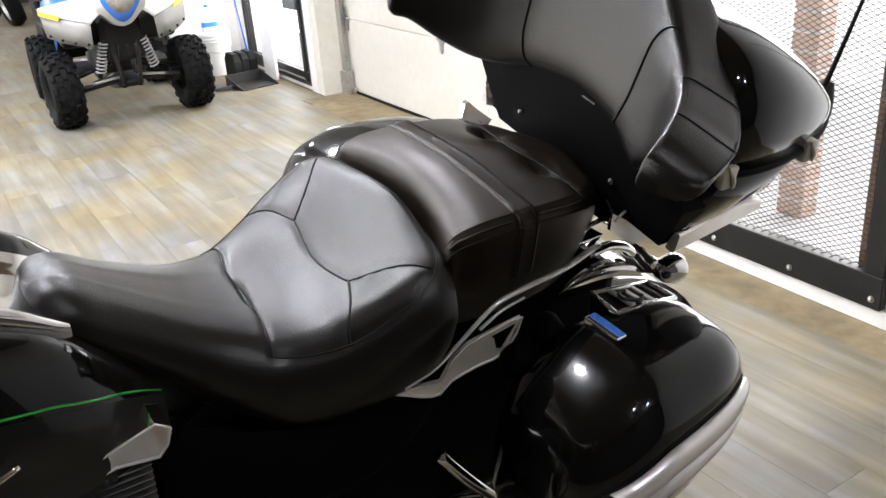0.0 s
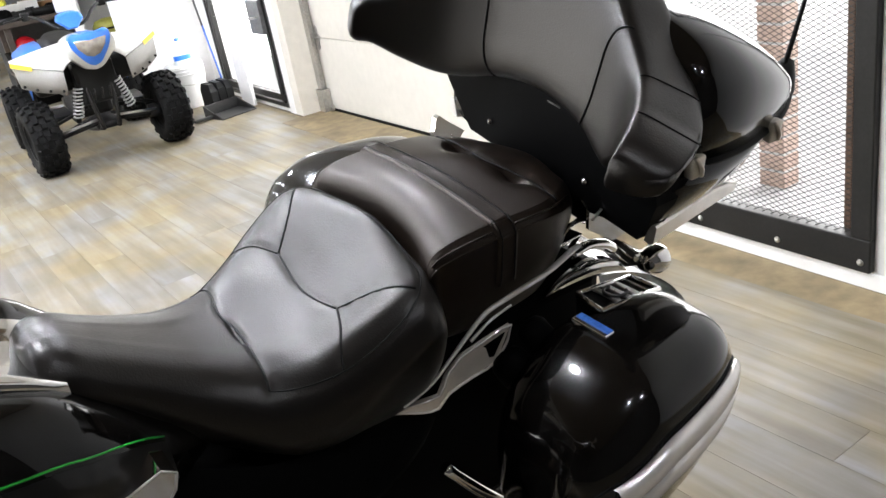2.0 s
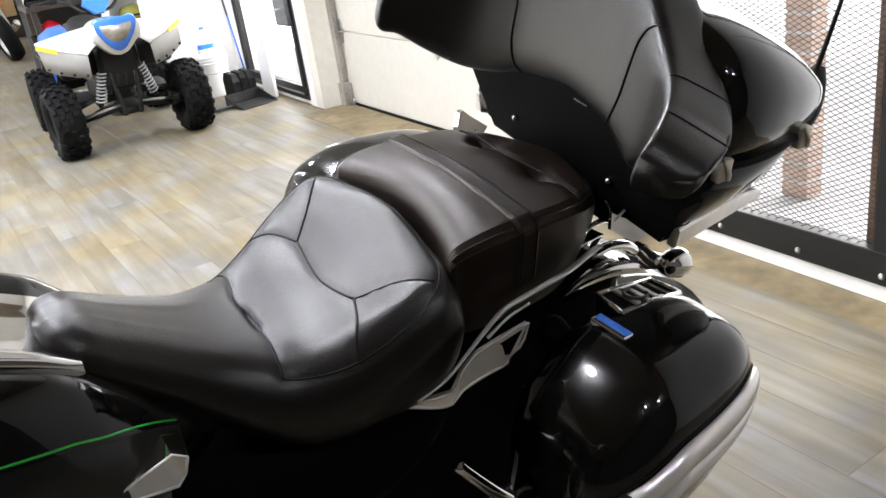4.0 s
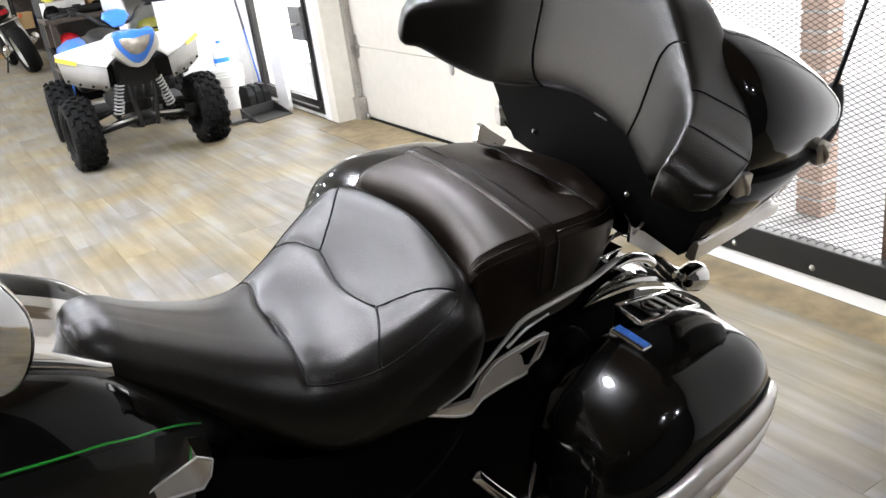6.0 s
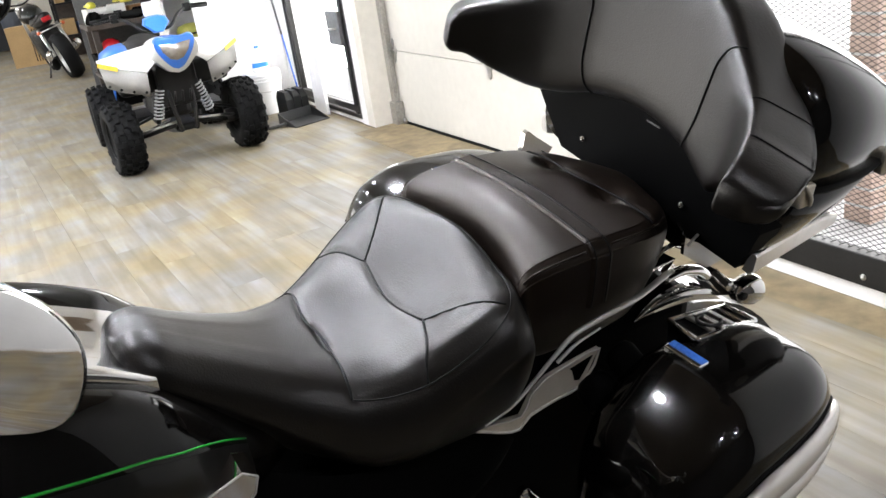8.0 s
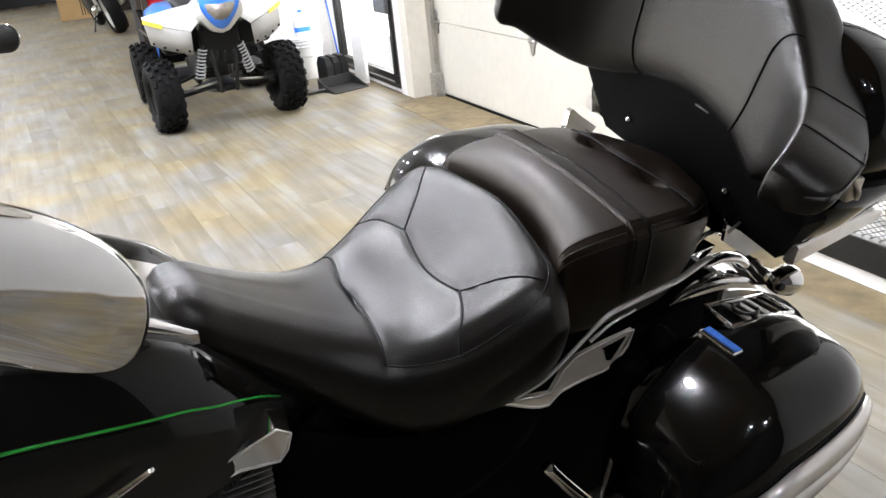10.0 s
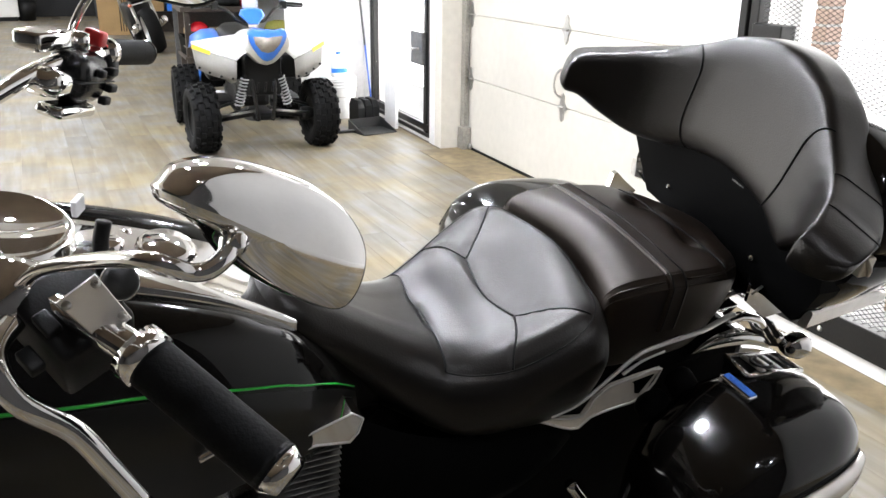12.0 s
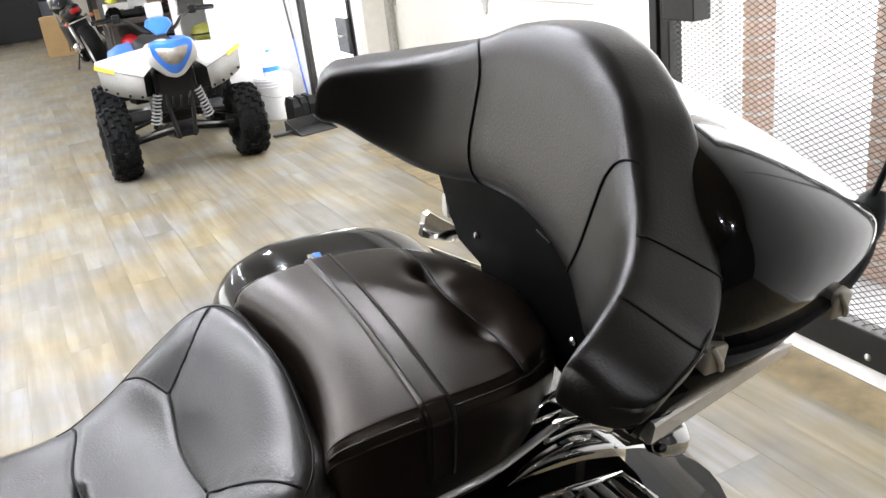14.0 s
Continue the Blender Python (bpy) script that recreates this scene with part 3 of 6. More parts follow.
part("strap", loft([over_pad(x, up) for x, up in ((STRAP[0], 0.0005), (STRAP[0] + 0.002, 0.0045), (STRAP[0] + 0.009, 0.0036), (STRAP[1] - 0.009, 0.0036), (STRAP[1] - 0.002, 0.0045), (STRAP[1], 0.0005))], closed=False), LEATHER_SOFT, pillion, "stitched leather grab strap")
for x in (STRAP[0] + 0.006, STRAP[1] - 0.006):
    part("seam", tube(over_pad(x, 0.0046), 0.0011, 5, steps=1), THREAD, pillion)
# side seams where the top panel meets the side panels
for s in (1, -1):
    for x0, x1 in ((0.128, STRAP[0] - 0.001), (STRAP[1] + 0.001, 0.372)):
        pts = []
        for x in np.linspace(x0, x1, 14):
            zc, ys, zs, w, zb = ease(PILLION, x)
            y = ys + 0.76 * (w - ys)
            pts.append((x - pillion_bow(x, y), s * (y + 0.0006), zs - 0.36 * (w - ys) + 0.0006))
        part("seam", tube(pts, 0.0017, 6, steps=1), LEATHER_SOFT, pillion)

# ---- passenger backrest with wrapped wings
TRUNK_LEAN = (5.0, 0.005, 0.92, -2.5, 0.43)
REST = [
    # u, y, x front, top, bottom, half thickness
    (-0.30, -0.100, 0.431, 1.230, 1.018, 0.050), (0.0, 0.0, 0.437, 1.252, 1.030, 0.050), (0.30, 0.100, 0.431, 1.230, 1.018, 0.050), (0.45, 0.155, 0.418, 1.196, 1.000, 0.050), (0.60, 0.210, 0.396, 1.165, 0.994, 0.049),
    (0.75, 0.256, 0.358, 1.148, 1.012, 0.045), (0.90, 0.288, 0.314, 1.136, 1.040, 0.040), (0.97, 0.299, 0.292, 1.127, 1.046, 0.035), (1.0, 0.303, 0.283, 1.114, 1.056, 0.024)]


def rest_frame(u):
    y, x, zt, zb, d = ease(REST, abs(u))
    y2, x2, *_ = ease(REST, min(abs(u) + 0.02, 1.0))
    y1, x1, *_ = ease(REST, abs(u) - 0.02)
    t = Vector((x2 - x1, y2 - y1)).normalized()
    n = Vector((-t.y, t.x)) * -1          # to the rear and outwards
    if n.x < 0 and abs(u) < 0.5:
        n = -n
    if abs(u) < 0.03:
        n = Vector((1, 0))
    if n.y < 0:
        n.y = -n.y
    s = 1 if u >= 0 else -1
    if s < 0:
        zb += 0.052 * max(0.0, 1 - ((abs(u) - 0.78) / 0.26) ** 2)
    else:
        zt -= 0.012 * min(1.0, max(0.0, (u - 0.55) / 0.25))
    return Vector((x, y * s)), Vector((n.x, n.y * s)), zt, zb, d


def rest_point(u, a):
    """a = 0 at the top, pi/2 on the front, pi at the bottom."""
    c, n, zt, zb, d = rest_frame(u)
    mid, h = (zt + zb) / 2, (zt - zb) / 2
    z = mid + h * power(math.cos(a), 0.44)
    depth = d - d * power(math.sin(a), 0.40)
    lean = (z - 1.14) * 0.20 - 0.005
    # the upper side falls away to the outside, so that front and flank meet in a ridge
    if math.cos(a) > 0:
        steep = 0.10 + (0.40 * (0.5 - 0.5 * math.cos(math.pi * min(1.0, max(0.0, (-u - 0.08) / 0.62)))) if u < 0 else 0.0)
        z -= steep * depth * math.cos(a) ** 0.3 * min(1.0, h / 0.04)
    return Vector((c.x + n.x * depth + lean, c.y + n.y * depth, z))


rings = []
for i in range(121):
    u = -1 + 2 * i / 120
    rings.append([tuple(rest_point(u, 2 * math.pi * k / 64)) for k in range(64)])
backrest = part("backrest", loft(rings), LEATHER, BIKE, "black leather wraparound passenger backrest")
for s in (1, -1):
    pts = []
    for k in range(16):
        a = 0.35 + (math.pi - 0.75) * k / 15
        u = s * (0.46 - 0.16 * k / 15)
        p = rest_point(u, a)
        _, n, *_ = rest_frame(u)
        pts.append((p.x - n.x * 0.001, p.y - n.y * 0.001, p.z))
    part("seam", tube(pts, 0.0015, 6, steps=2), THREAD, backrest)
    # seams over the outer side of the near wing
    for u0 in (0.60, 0.78) if s < 0 else ():
        pts = [tuple(rest_point(s * (u0 + 0.03 * math.cos(a)), a)) for a in np.linspace(-2.3, 0.70, 30)]
        part("seam", tube(pts, 0.0015, 6, steps=2), THREAD, backrest)
part("tag", box(0.424, 0.432, -0.050, -0.018, 1.022, 1.027, 0.001), STEEL, backrest, "small grey sewn tag")
tilted(backrest, *TRUNK_LEAN)

# ---- top trunk
# pale half-metal colour stands in for bright reflections on the chrome strip
BRIGHT_TRIM = material("satin_bright_trim", (0.88, 0.85, 0.80), 0.32, metal=0.45, grain=0.06, grain_scale=30)
CREAM_METAL = material("cream_satin_metal", (0.55, 0.50, 0.42), 0.35, metal=0.5, grain=0.1)
TRUNK = [
    # x, half width, top, split, bottom
    (0.462, 0.262, 1.130, 1.022, 0.918), (0.485, 0.275, 1.176, 1.022, 0.908), (0.530, 0.280, 1.188, 1.020, 0.898), (0.600, 0.270, 1.170, 1.014, 0.888), (0.700, 0.238, 1.118, 1.004, 0.876),
    (0.800, 0.188, 1.052, 0.992, 0.872), (0.870, 0.132, 1.003, 0.980, 0.888), (0.905, 0.066, 0.974, 0.965, 0.915)]


def under(x):
    """Where the foot of the lower half lies: it is shorter than the lid, narrows in a straight line and drops to the rear."""
    f = (x - 0.462) / 0.443
    close = math.sqrt(max(0.0, 1 - max(0.0, (f - 0.90) / 0.101) ** 2))
    return 0.430 + 0.375 * f, (0.252 - 0.122 * f) * close, 0.889 - 0.095 * f


def shell(x0, x1, lower, n=44, k=40):
    rings = []
    for i in range(n + 1):
        x = x0 + (x1 - x0) * i / n
        w, zt, zs, zb = ease(TRUNK, x)
        ring = []
        for j in range(k + 1):
            a = math.pi * j / k
            c, h = math.cos(a), abs(math.sin(a))
            if lower:
                xl, wl, zl = under(x)
                f = h ** 0.25
                ring.append((x + (xl - x) * f, (w * 0.985 + (wl - w * 0.985) * f) * power(c, 0.34), zs - 0.014 - (zs - 0.014 - zl) * f))
            else:
                ring.append((x, w * power(c, 0.62), zs + (zt - zs) * h ** 0.6))
        rings.append(ring)
    return loft(rings)


def round_trunk(x0, steps=18):
    """Stations along the left side, round the rear and back along the right side."""
    return [(x, side) for side, xs in ((-1, np.linspace(x0, 0.903, steps)), (1, np.linspace(0.903, x0, steps))) for x in xs]


trunk = part("trunk_body", shell(0.462, 0.903, True), PAINT, BIKE, "gloss black lower half of the top trunk")
lid = part("trunk_lid", shell(0.462, 0.905, False), PAINT, BIKE, "gloss black trunk lid")
part("seal", tube([(x, side * ease(TRUNK, x)[0] * 0.985, ease(TRUNK, x)[2] - 0.007) for x, side in round_trunk(0.465)], 0.007, 6, steps=1), RUBBER, trunk, "black rubber trunk seal")
for s in (1, -1):
    rows = []
    for x in np.linspace(0.470, 0.862, 20):
        xl, wl, zl = under(x)
        tall = 0.030 - 0.012 * max(0.0, (x - 0.75) / 0.11)
        rows.append([(xl, s * (wl + o), zl + z) for o, z in ((-0.012, -0.004), (0.001, -0.006), (0.007, 0.0), (0.008, tall - 0.003), (0.005, tall), (-0.004, tall - 0.002))])
    part("trunk_trim", loft(rows), BRIGHT_TRIM, trunk, "straight chrome strip along the trunk's foot", smooth=False)
for s in (1, -1):
    for x in (0.474, 0.672):
        w, zt, zs, zb = ease(TRUNK, x)
        y = s * (w + 0.004)
        latch = part("latch", box(x - 0.012, x + 0.012, y - 0.008, y + 0.008, zs - 0.024, zs + 0.010, 0.003), CREAM_METAL, trunk, "cream satin latch")
        part("latch_hook", tube([(x - 0.009, y + s * 0.007, zs + 0.012), (x, y + s * 0.012, zs - 0.005), (x + 0.009, y + s * 0.007, zs - 0.022)], 0.0035, 6), CREAM_METAL, latch)
# black panel below the backrest, with its two bolts
mount = part("backrest_mount", loft([[(x, y, z) for y, z in ((-0.236, 0.888), (0.178, 0.888), (0.214, 0.925), (0.256, 0.972), (0.285, 1.045), (-0.235, 1.045), (-0.262, 0.96), (-0.252, 0.925))] for x in (0.424, 0.466)]), DEEP_BLACK, BIKE, "black panel under the backrest", smooth=False)
part("foot_panel", loft([[(x, y, z) for y, z in ((-0.12, 0.845), (0.12, 0.845), (0.145, 0.905), (-0.145, 0.905))] for x in (0.436, 0.470)]), DEEP_BLACK, mount, smooth=False)
for s in (1, -1):
    part("bolt", lathe([(0.0, 0.006), (0.0035, 0.0055), (0.0055, 0.003), (0.006, 0.0), (0.0, -0.001)], 14, m=pose(0.4235, s * 0.119, 0.930, 0, -90, 0)), CHROME, mount, "chrome dome bolt")
for ob in (trunk, lid, mount):
    tilted(ob, *TRUNK_LEAN)
# polished strut on the far flank of the trunk
strut = [(0.434, 0.888), (0.426, 0.852), (0.484, 0.826), (0.500, 0.844), (0.462, 0.874), (0.442, 0.892)]
part("trunk_strut", loft([[(x, y, z) for x, z in strut] for y in (0.288, 0.300)]), CHROME, BIKE, "polished strut beside the trunk", smooth=False)
# the whip aerial
aerial = part("aerial", tube([(0.885, -0.128, 0.955), (0.900, -0.132, 1.02), (0.940, -0.138, 1.22), (0.995, -0.146, 1.50)], (0.006, 0.0012), 8), BLACK_PLASTIC, BIKE, "black whip aerial")
part("aerial_base", lathe([(0, -0.035), (0.026, -0.032), (0.030, 0.0), (0.022, 0.026), (0.010, 0.05), (0, 0.05)], 16, m=pose(0.885, -0.128, 0.945, 0, 25, 0)), BLACK_PLASTIC, aerial)

# ---- panniers
BAG = [
    # x, inner y, outer y, bottom, top
    (0.098, 0.300, 0.390, 0.590, 0.690), (0.110, 0.262, 0.424, 0.535, 0.735), (0.140, 0.232, 0.448, 0.485, 0.776), (0.177, 0.216, 0.460, 0.457, 0.796), (0.220, 0.208, 0.462, 0.450, 0.808), (0.300, 0.205, 0.452, 0.450, 0.810),
    (0.370, 0.210, 0.436, 0.465, 0.804), (0.425, 0.222, 0.412, 0.498, 0.784), (0.462, 0.244, 0.384, 0.545, 0.742), (0.475, 0.274, 0.352, 0.588, 0.694)]


def bag_point(x, a, s, grow=0.0):
    yi, yo, zb, zt = ease(BAG, x)
    if s < 0:          # the left lid's front is lowered to fit the camera's view
        zt -= 0.30 * max(0.0, 0.235 - x)
    c, h, zc, d = (yi + yo) / 2, (yo - yi) / 2 + grow, (zb + zt) / 2, (zt - zb) / 2 + grow
    tuck = 1.0 if math.cos(a) < 0 else 1 - 0.5 * min(1.0, max(0.0, (0.12 - math.sin(a)) / 0.8))
    return (x, s * (c + h * power(math.cos(a), 0.62) * tuck), zc + d * power(math.sin(a), 0.62))


def pannier(s, side_label):
    rings = [[bag_point(x, 2 * math.pi * k / 64, s) for k in range(64)] for x in np.linspace(0.098, 0.475, 50)]
    bag = part("pannier", loft(rings), PAINT, BIKE, side_label)
    # lid line
    line = [bag_point(x, 0.46, s, 0.0004) for x in np.linspace(0.115, 0.465, 30)]
    part("lid_seam", tube(line, 0.0022, 5, steps=1), RUBBER, bag)
    # chrome bumper along the lower flank
    rows = []
    for x in np.linspace(0.145, 0.455, 30):
        row = []
        for a, g in ((0.42, 0.001), (0.405, 0.010), (0.33, 0.014), (0.235, 0.014), (0.222, 0.010), (0.21, 0.010), (0.198, 0.014), (0.07, 0.014), (0.03, 0.010), (0.01, 0.001)):
            row.append(bag_point(x, a, s, g))
        rows.append(row)
    part("bumper_strip", loft(rows, closed=False), SILVER_TRIM, bag, "chrome guard strip with a groove")
    # lid hinge in its chrome frame, and the badge on the shoulder
    def on_lid(x, y, up=0.0):
        return (x, s * y, 0.802 - 0.20 * (x - 0.293) - 0.10 * abs(y - 0.25) + up)
    corners = [on_lid(0.293, 0.226, 0.012), on_lid(0.410, 0.223, 0.012), on_lid(0.420, 0.272, 0.012), on_lid(0.290, 0.279, 0.012)]
    base = part("hinge_recess", loft([[(x, y, z - 0.035) for x, y, z in corners], [(x, y, z - 0.004) for x, y, z in corners]]), BLACK_PLASTIC, bag, "black hinge recess", smooth=False)
    frame_bm = bmesh.new()
    for p, q in zip(corners, corners[1:] + corners[:1]):
        tube([p, q], 0.0042, 8, frame_bm)
    part("hinge_frame", frame_bm, CHROME, base, "chrome hinge frame")
    for x in (0.330, 0.352, 0.372, 0.392):
        part("hinge_bar", box(-0.006, 0.006, -0.022, 0.022, -0.002, 0.003, 0.002, m=Matrix.Translation(on_lid(x, 0.25, 0.010)) @ pose(0, 0, 0, 0, 13, s * -6)), STEEL if x < 0.38 else CHROME, base, smooth=False)
    part("hinge_spring", tube([(0.345 + 0.02 * math.cos(a), s * (0.252 + 0.014 * math.sin(a)), 0.804 - 0.20 * (0.05 + 0.02 * math.cos(a)) + 0.012) for a in np.linspace(0.3, 4.8, 12)], 0.0028, 6, steps=2), BLACK_STEEL, base)
    m = Matrix.Translation((0.256, s * 0.294, bag_point(0.256, 1.75, 1)[2] + 0.001)) @ pose(0, 0, 0, s * -2, 4, s * -5)
    badge = part("badge", box(-0.0105, 0.0105, -0.030, 0.030, -0.006, 0.004, 0.002, m=m), CHROME, bag, "blue and chrome badge", smooth=False)
    part("badge_field", box(-0.002, 0.0095, -0.028, 0.028, 0.004, 0.0052, m=m), BLUE_BADGE, badge, smooth=False)
    return bag


pannier(-1, "gloss black hard pannier with chrome guard").location = (0.011, 0.005, 0.004)
pannier(1, "gloss black hard pannier with chrome guard").location = (0.0, 0.0, 0.044)

# ---- chrome fender rails between seat and panniers
for s in (1, -1):
    RAIL_SHIFT = (0.018, -s * 0.004, 0.011)
    # the swept side cover: a tan-tinted blade with a raised rim and a black corner
    def flank(x, z, out=0.0):
        return s * (0.160 + 0.235 * (x - 0.030) + 0.06 * (z - 0.735) + out)
    blade = [(0.006, 0.714), (0.045, 0.713), (0.085, 0.714), (0.0976, 0.749), (0.108, 0.762), (0.119, 0.775), (0.155, 0.791), (0.193, 0.805), (0.175, 0.747), (0.138, 0.730), (0.099, 0.712), (0.084, 0.690), (0.060, 0.692), (0.034, 0.703)]
    cover = part("side_cover", loft([[(x, flank(x, z, -0.006), z) for x, z in blade], [(x, flank(x, z), z) for x, z in blade]]), TAN_CHROME, BIKE, "polished swept side cover", smooth=False)
    part("rim", tube([(x, flank(x, z, 0.001), z) for x, z in blade + blade[:1]], 0.0021, 8, steps=2), SILVER_TRIM, cover, "bright raised rim")
    notch = [(0.184, 0.795), (0.152, 0.780), (0.156, 0.776), (0.161, 0.757), (0.168, 0.756)]
    part("notch", loft([[(x, flank(x, z, -0.001), z) for x, z in notch], [(x, flank(x, z, 0.0015), z) for x, z in notch]]), DEEP_BLACK, cover, "black corner", smooth=False)
    part("fender_rail", tube([(0.004, s * 0.181, 0.722), (0.048, s * 0.184, 0.739), (0.084, s * 0.187, 0.770), (0.110, s * 0.190, 0.796), (0.143, s * 0.191, 0.820), (0.181, s * 0.193, 0.829), (0.240, s * 0.195, 0.838), (0.280, s * 0.182, 0.832), (0.330, s * 0.168, 0.832), (0.350, s * 0.164, 0.830)], (0.0025, 0.006), 8, flat=0.8), SILVER_TRIM, BIKE, "thin chrome fender rail").location = RAIL_SHIFT
    part("fender_rail", tube([(0.118, s * 0.188, 0.782), (0.150, s * 0.190, 0.802), (0.190, s * 0.191, 0.812)], (0.003, 0.002), 8, flat=0.8), SILVER_TRIM, BIKE, "thin chrome fender rail").location = RAIL_SHIFT
    # bright wing under the trunk, drawn out to a point
    ridge = smooth_path([(0.307, s * 0.150, 0.771), (0.345, s * 0.148, 0.793), (0.395, s * 0.148, 0.802), (0.430, s * 0.150, 0.794)], 6)
    foot = smooth_path([(0.308, s * 0.151, 0.769), (0.350, s * 0.160, 0.778), (0.405, s * 0.170, 0.780), (0.470, s * 0.172, 0.758)], 6)
    part("fender_wing", loft([[tuple(p), tuple((p + q) / 2 + Vector((0, s * 0.006, 0.006))), tuple(q), tuple((p + q) / 2 - Vector((0, s * 0.012, 0.006)))] for p, q in zip(ridge, foot)]), CHROME, BIKE, "pointed chrome wing")
    # zigzag bracket that carries the trunk
    zig = [(0.420, 0.850), (0.384, 0.872), (0.362, 0.868), (0.324, 0.842), (0.386, 0.845), (0.370, 0.830), (0.412, 0.818)]
    part("trunk_bracket", tube([(x, s * 0.140, z) for x, z in zig], 0.0050, 8, steps=1, flat=0.6), CHROME, BIKE, "chrome zigzag trunk bracket")
    part("bracket_web", loft([[(x, s * y, z) for x, z in ((0.340, 0.834), (0.366, 0.864), (0.398, 0.841), (0.362, 0.834))] for y in (0.132, 0.137)]), DEEP_BLACK, BIKE, smooth=False)
    # flat polished stay under the trunk's corner
    stay = [(0.372, 0.919), (0.460, 0.858), (0.492, 0.826), (0.440, 0.822), (0.386, 0.864), (0.386, 0.895)]
    plate = part("trunk_stay", loft([[(x, s * y, z) for x, z in stay] for y in (0.155, 0.161)]), CHROME, BIKE, "polished trunk stay", smooth=False)
    part("rib", tube([(0.392, s * 0.162, 0.878), (0.412, s * 0.162, 0.890)], 0.0016, 6), SILVER_TRIM, plate)
    # chrome knuckle where rail and stay meet, the black hinge box and the round lamp behind it
    part("rail_knuckle", tube([(0.345, s * 0.166, 0.838), (0.385, s * 0.160, 0.836), (0.425, s * 0.155, 0.820), (0.450, s * 0.150, 0.800)], (0.008, 0.014), 12, flat=0.7), CHROME, BIKE, "chrome knuckle of the rail")
    hinge_box = part("hinge_box", loft([[(x, s * y, z) for x, z in ((0.448, 0.795), (0.474, 0.802), (0.516, 0.762), (0.516, 0.738), (0.486, 0.748))] for y in (0.120, 0.152)]), BLACK_PLASTIC, BIKE, "black hinge box", smooth=False)
    for a, b in (((0.452, 0.792), (0.488, 0.755)), ((0.474, 0.801), (0.514, 0.763)), ((0.463, 0.797), (0.500, 0.758))):
        part("hinge_rib", tube([(a[0], s * 0.153, a[1]), (b[0], s * 0.153, b[1])], 0.0022, 6), CHROME, hinge_box)
    part("rear_lamp", lathe([(0, -0.034), (0.014, -0.032), (0.022, -0.018), (0.026, 0.0), (0.024, 0.012), (0.015, 0.022), (0, 0.026)], 24, m=pose(0.550, s * 0.160, 0.741, 0, 100, 0)), CHROME, BIKE, "round chrome lamp shell")
    part("lamp_stalk", tube([(0.490, s * 0.130, 0.765), (0.530, s * 0.155, 0.748)], 0.011, 10), CHROME, BIKE)
    for x, z, r in ((0.19, 0.74, 0.028), (0.235, 0.775, 0.024)):
        part("shock_cap", lathe([(0, -0.03), (r, -0.03), (r, 0.0), (r * 0.8, 0.008), (0, 0.01)], 20, m=pose(x, s * 0.2, z, s * 70, 0, 0)), DEEP_BLACK, BIKE, "black shock absorber cap")

# ---- tank, console, stripe
TANK_UP = [
    # x, half width, top, bottom
    (-0.890, 0.090, 0.950, 0.850), (-0.850, 0.160, 0.995, 0.810), (-0.760, 0.205, 1.030, 0.760), (-0.650, 0.218, 1.030, 0.735), (-0.550, 0.216, 1.005, 0.745), (-0.450, 0.205, 0.966, 0.768), (-0.370, 0.188, 0.922, 0.775),
    (-0.330, 0.172, 0.892, 0.772), (-0.290, 0.150, 0.862, 0.766), (-0.250, 0.124, 0.834, 0.762), (-0.215, 0.094, 0.808, 0.758), (-0.190, 0.050, 0.785, 0.756)]
STRIPE = [(-0.850, 0.965), (-0.600, 0.944), (-0.500, 0.925), (-0.400, 0.894), (-0.340, 0.864), (-0.290, 0.836), (-0.265, 0.820)]


def tank_point(x, a, grow=0.0):
    w, zt, zb = ease(TANK_UP, x)
    y = (w + grow) * power(math.cos(a), 0.72)
    lobe = 0.026 * min(1, max(0, (-0.28 - x) / 0.08)) * min(1, max(0, (x + 0.88) / 0.12)) * math.exp(-((abs(y) - 0.115) / 0.045) ** 2)
    return (x, y, zb + (zt - zb + grow) * abs(math.sin(a)) ** 0.68 + lobe)


rings = [[tank_point(x, math.pi * k / 48) for k in range(49)] for x in np.linspace(-0.889, -0.191, 60)]
tank = part("fuel_tank", loft(rings), PAINT, BIKE, "gloss black fuel tank with a green pinstripe")


def stripe_angle(x, drop=0.0):
    """The angle at which the stripe's height lies on the tank's flank."""
    w, zt, zb = ease(TANK_UP, x)
    z = ease(STRIPE, x)[0] - drop
    return math.asin(min(0.95, max(0.02, (z - zb) / (zt - zb)) ** (1 / 0.68)))


for s in (0, 1):
    xs = np.linspace(-0.82, -0.276, 36)
    line = []
    for x in xs:
        a = stripe_angle(x)
        line.append(tank_point(x, math.pi - a if s == 0 else a, 0.0005))
    part("pinstripe", tube(line, (0.0028, 0.0012), 6, steps=1), GREEN, tank, "bright green pinstripe")
    rows = []
    for x in xs:
        a1 = stripe_angle(x, 0.004)
        row = []
        for k in range(7):
            a = a1 * (1 - k / 6) + 0.03 * k / 6
            row.append(tank_point(x, math.pi - a if s == 0 else a, 0.0009))
        rows.append(row)
    part("side_panel", loft(rows, closed=False), GREY_PAINT, tank, "dark grey lower panel of the tank")
    way = -1 if s == 0 else 1
    part("tank_badge", tube([(-0.508, way * 0.216, 0.862), (-0.477, way * 0.213, 0.871), (-0.440, way * 0.207, 0.881)], (0.007, 0.0035), 10, flat=0.7), CHROME, tank, "slim chrome tank badge")
tilted(tank, 5.0, 0.0, 0.95)
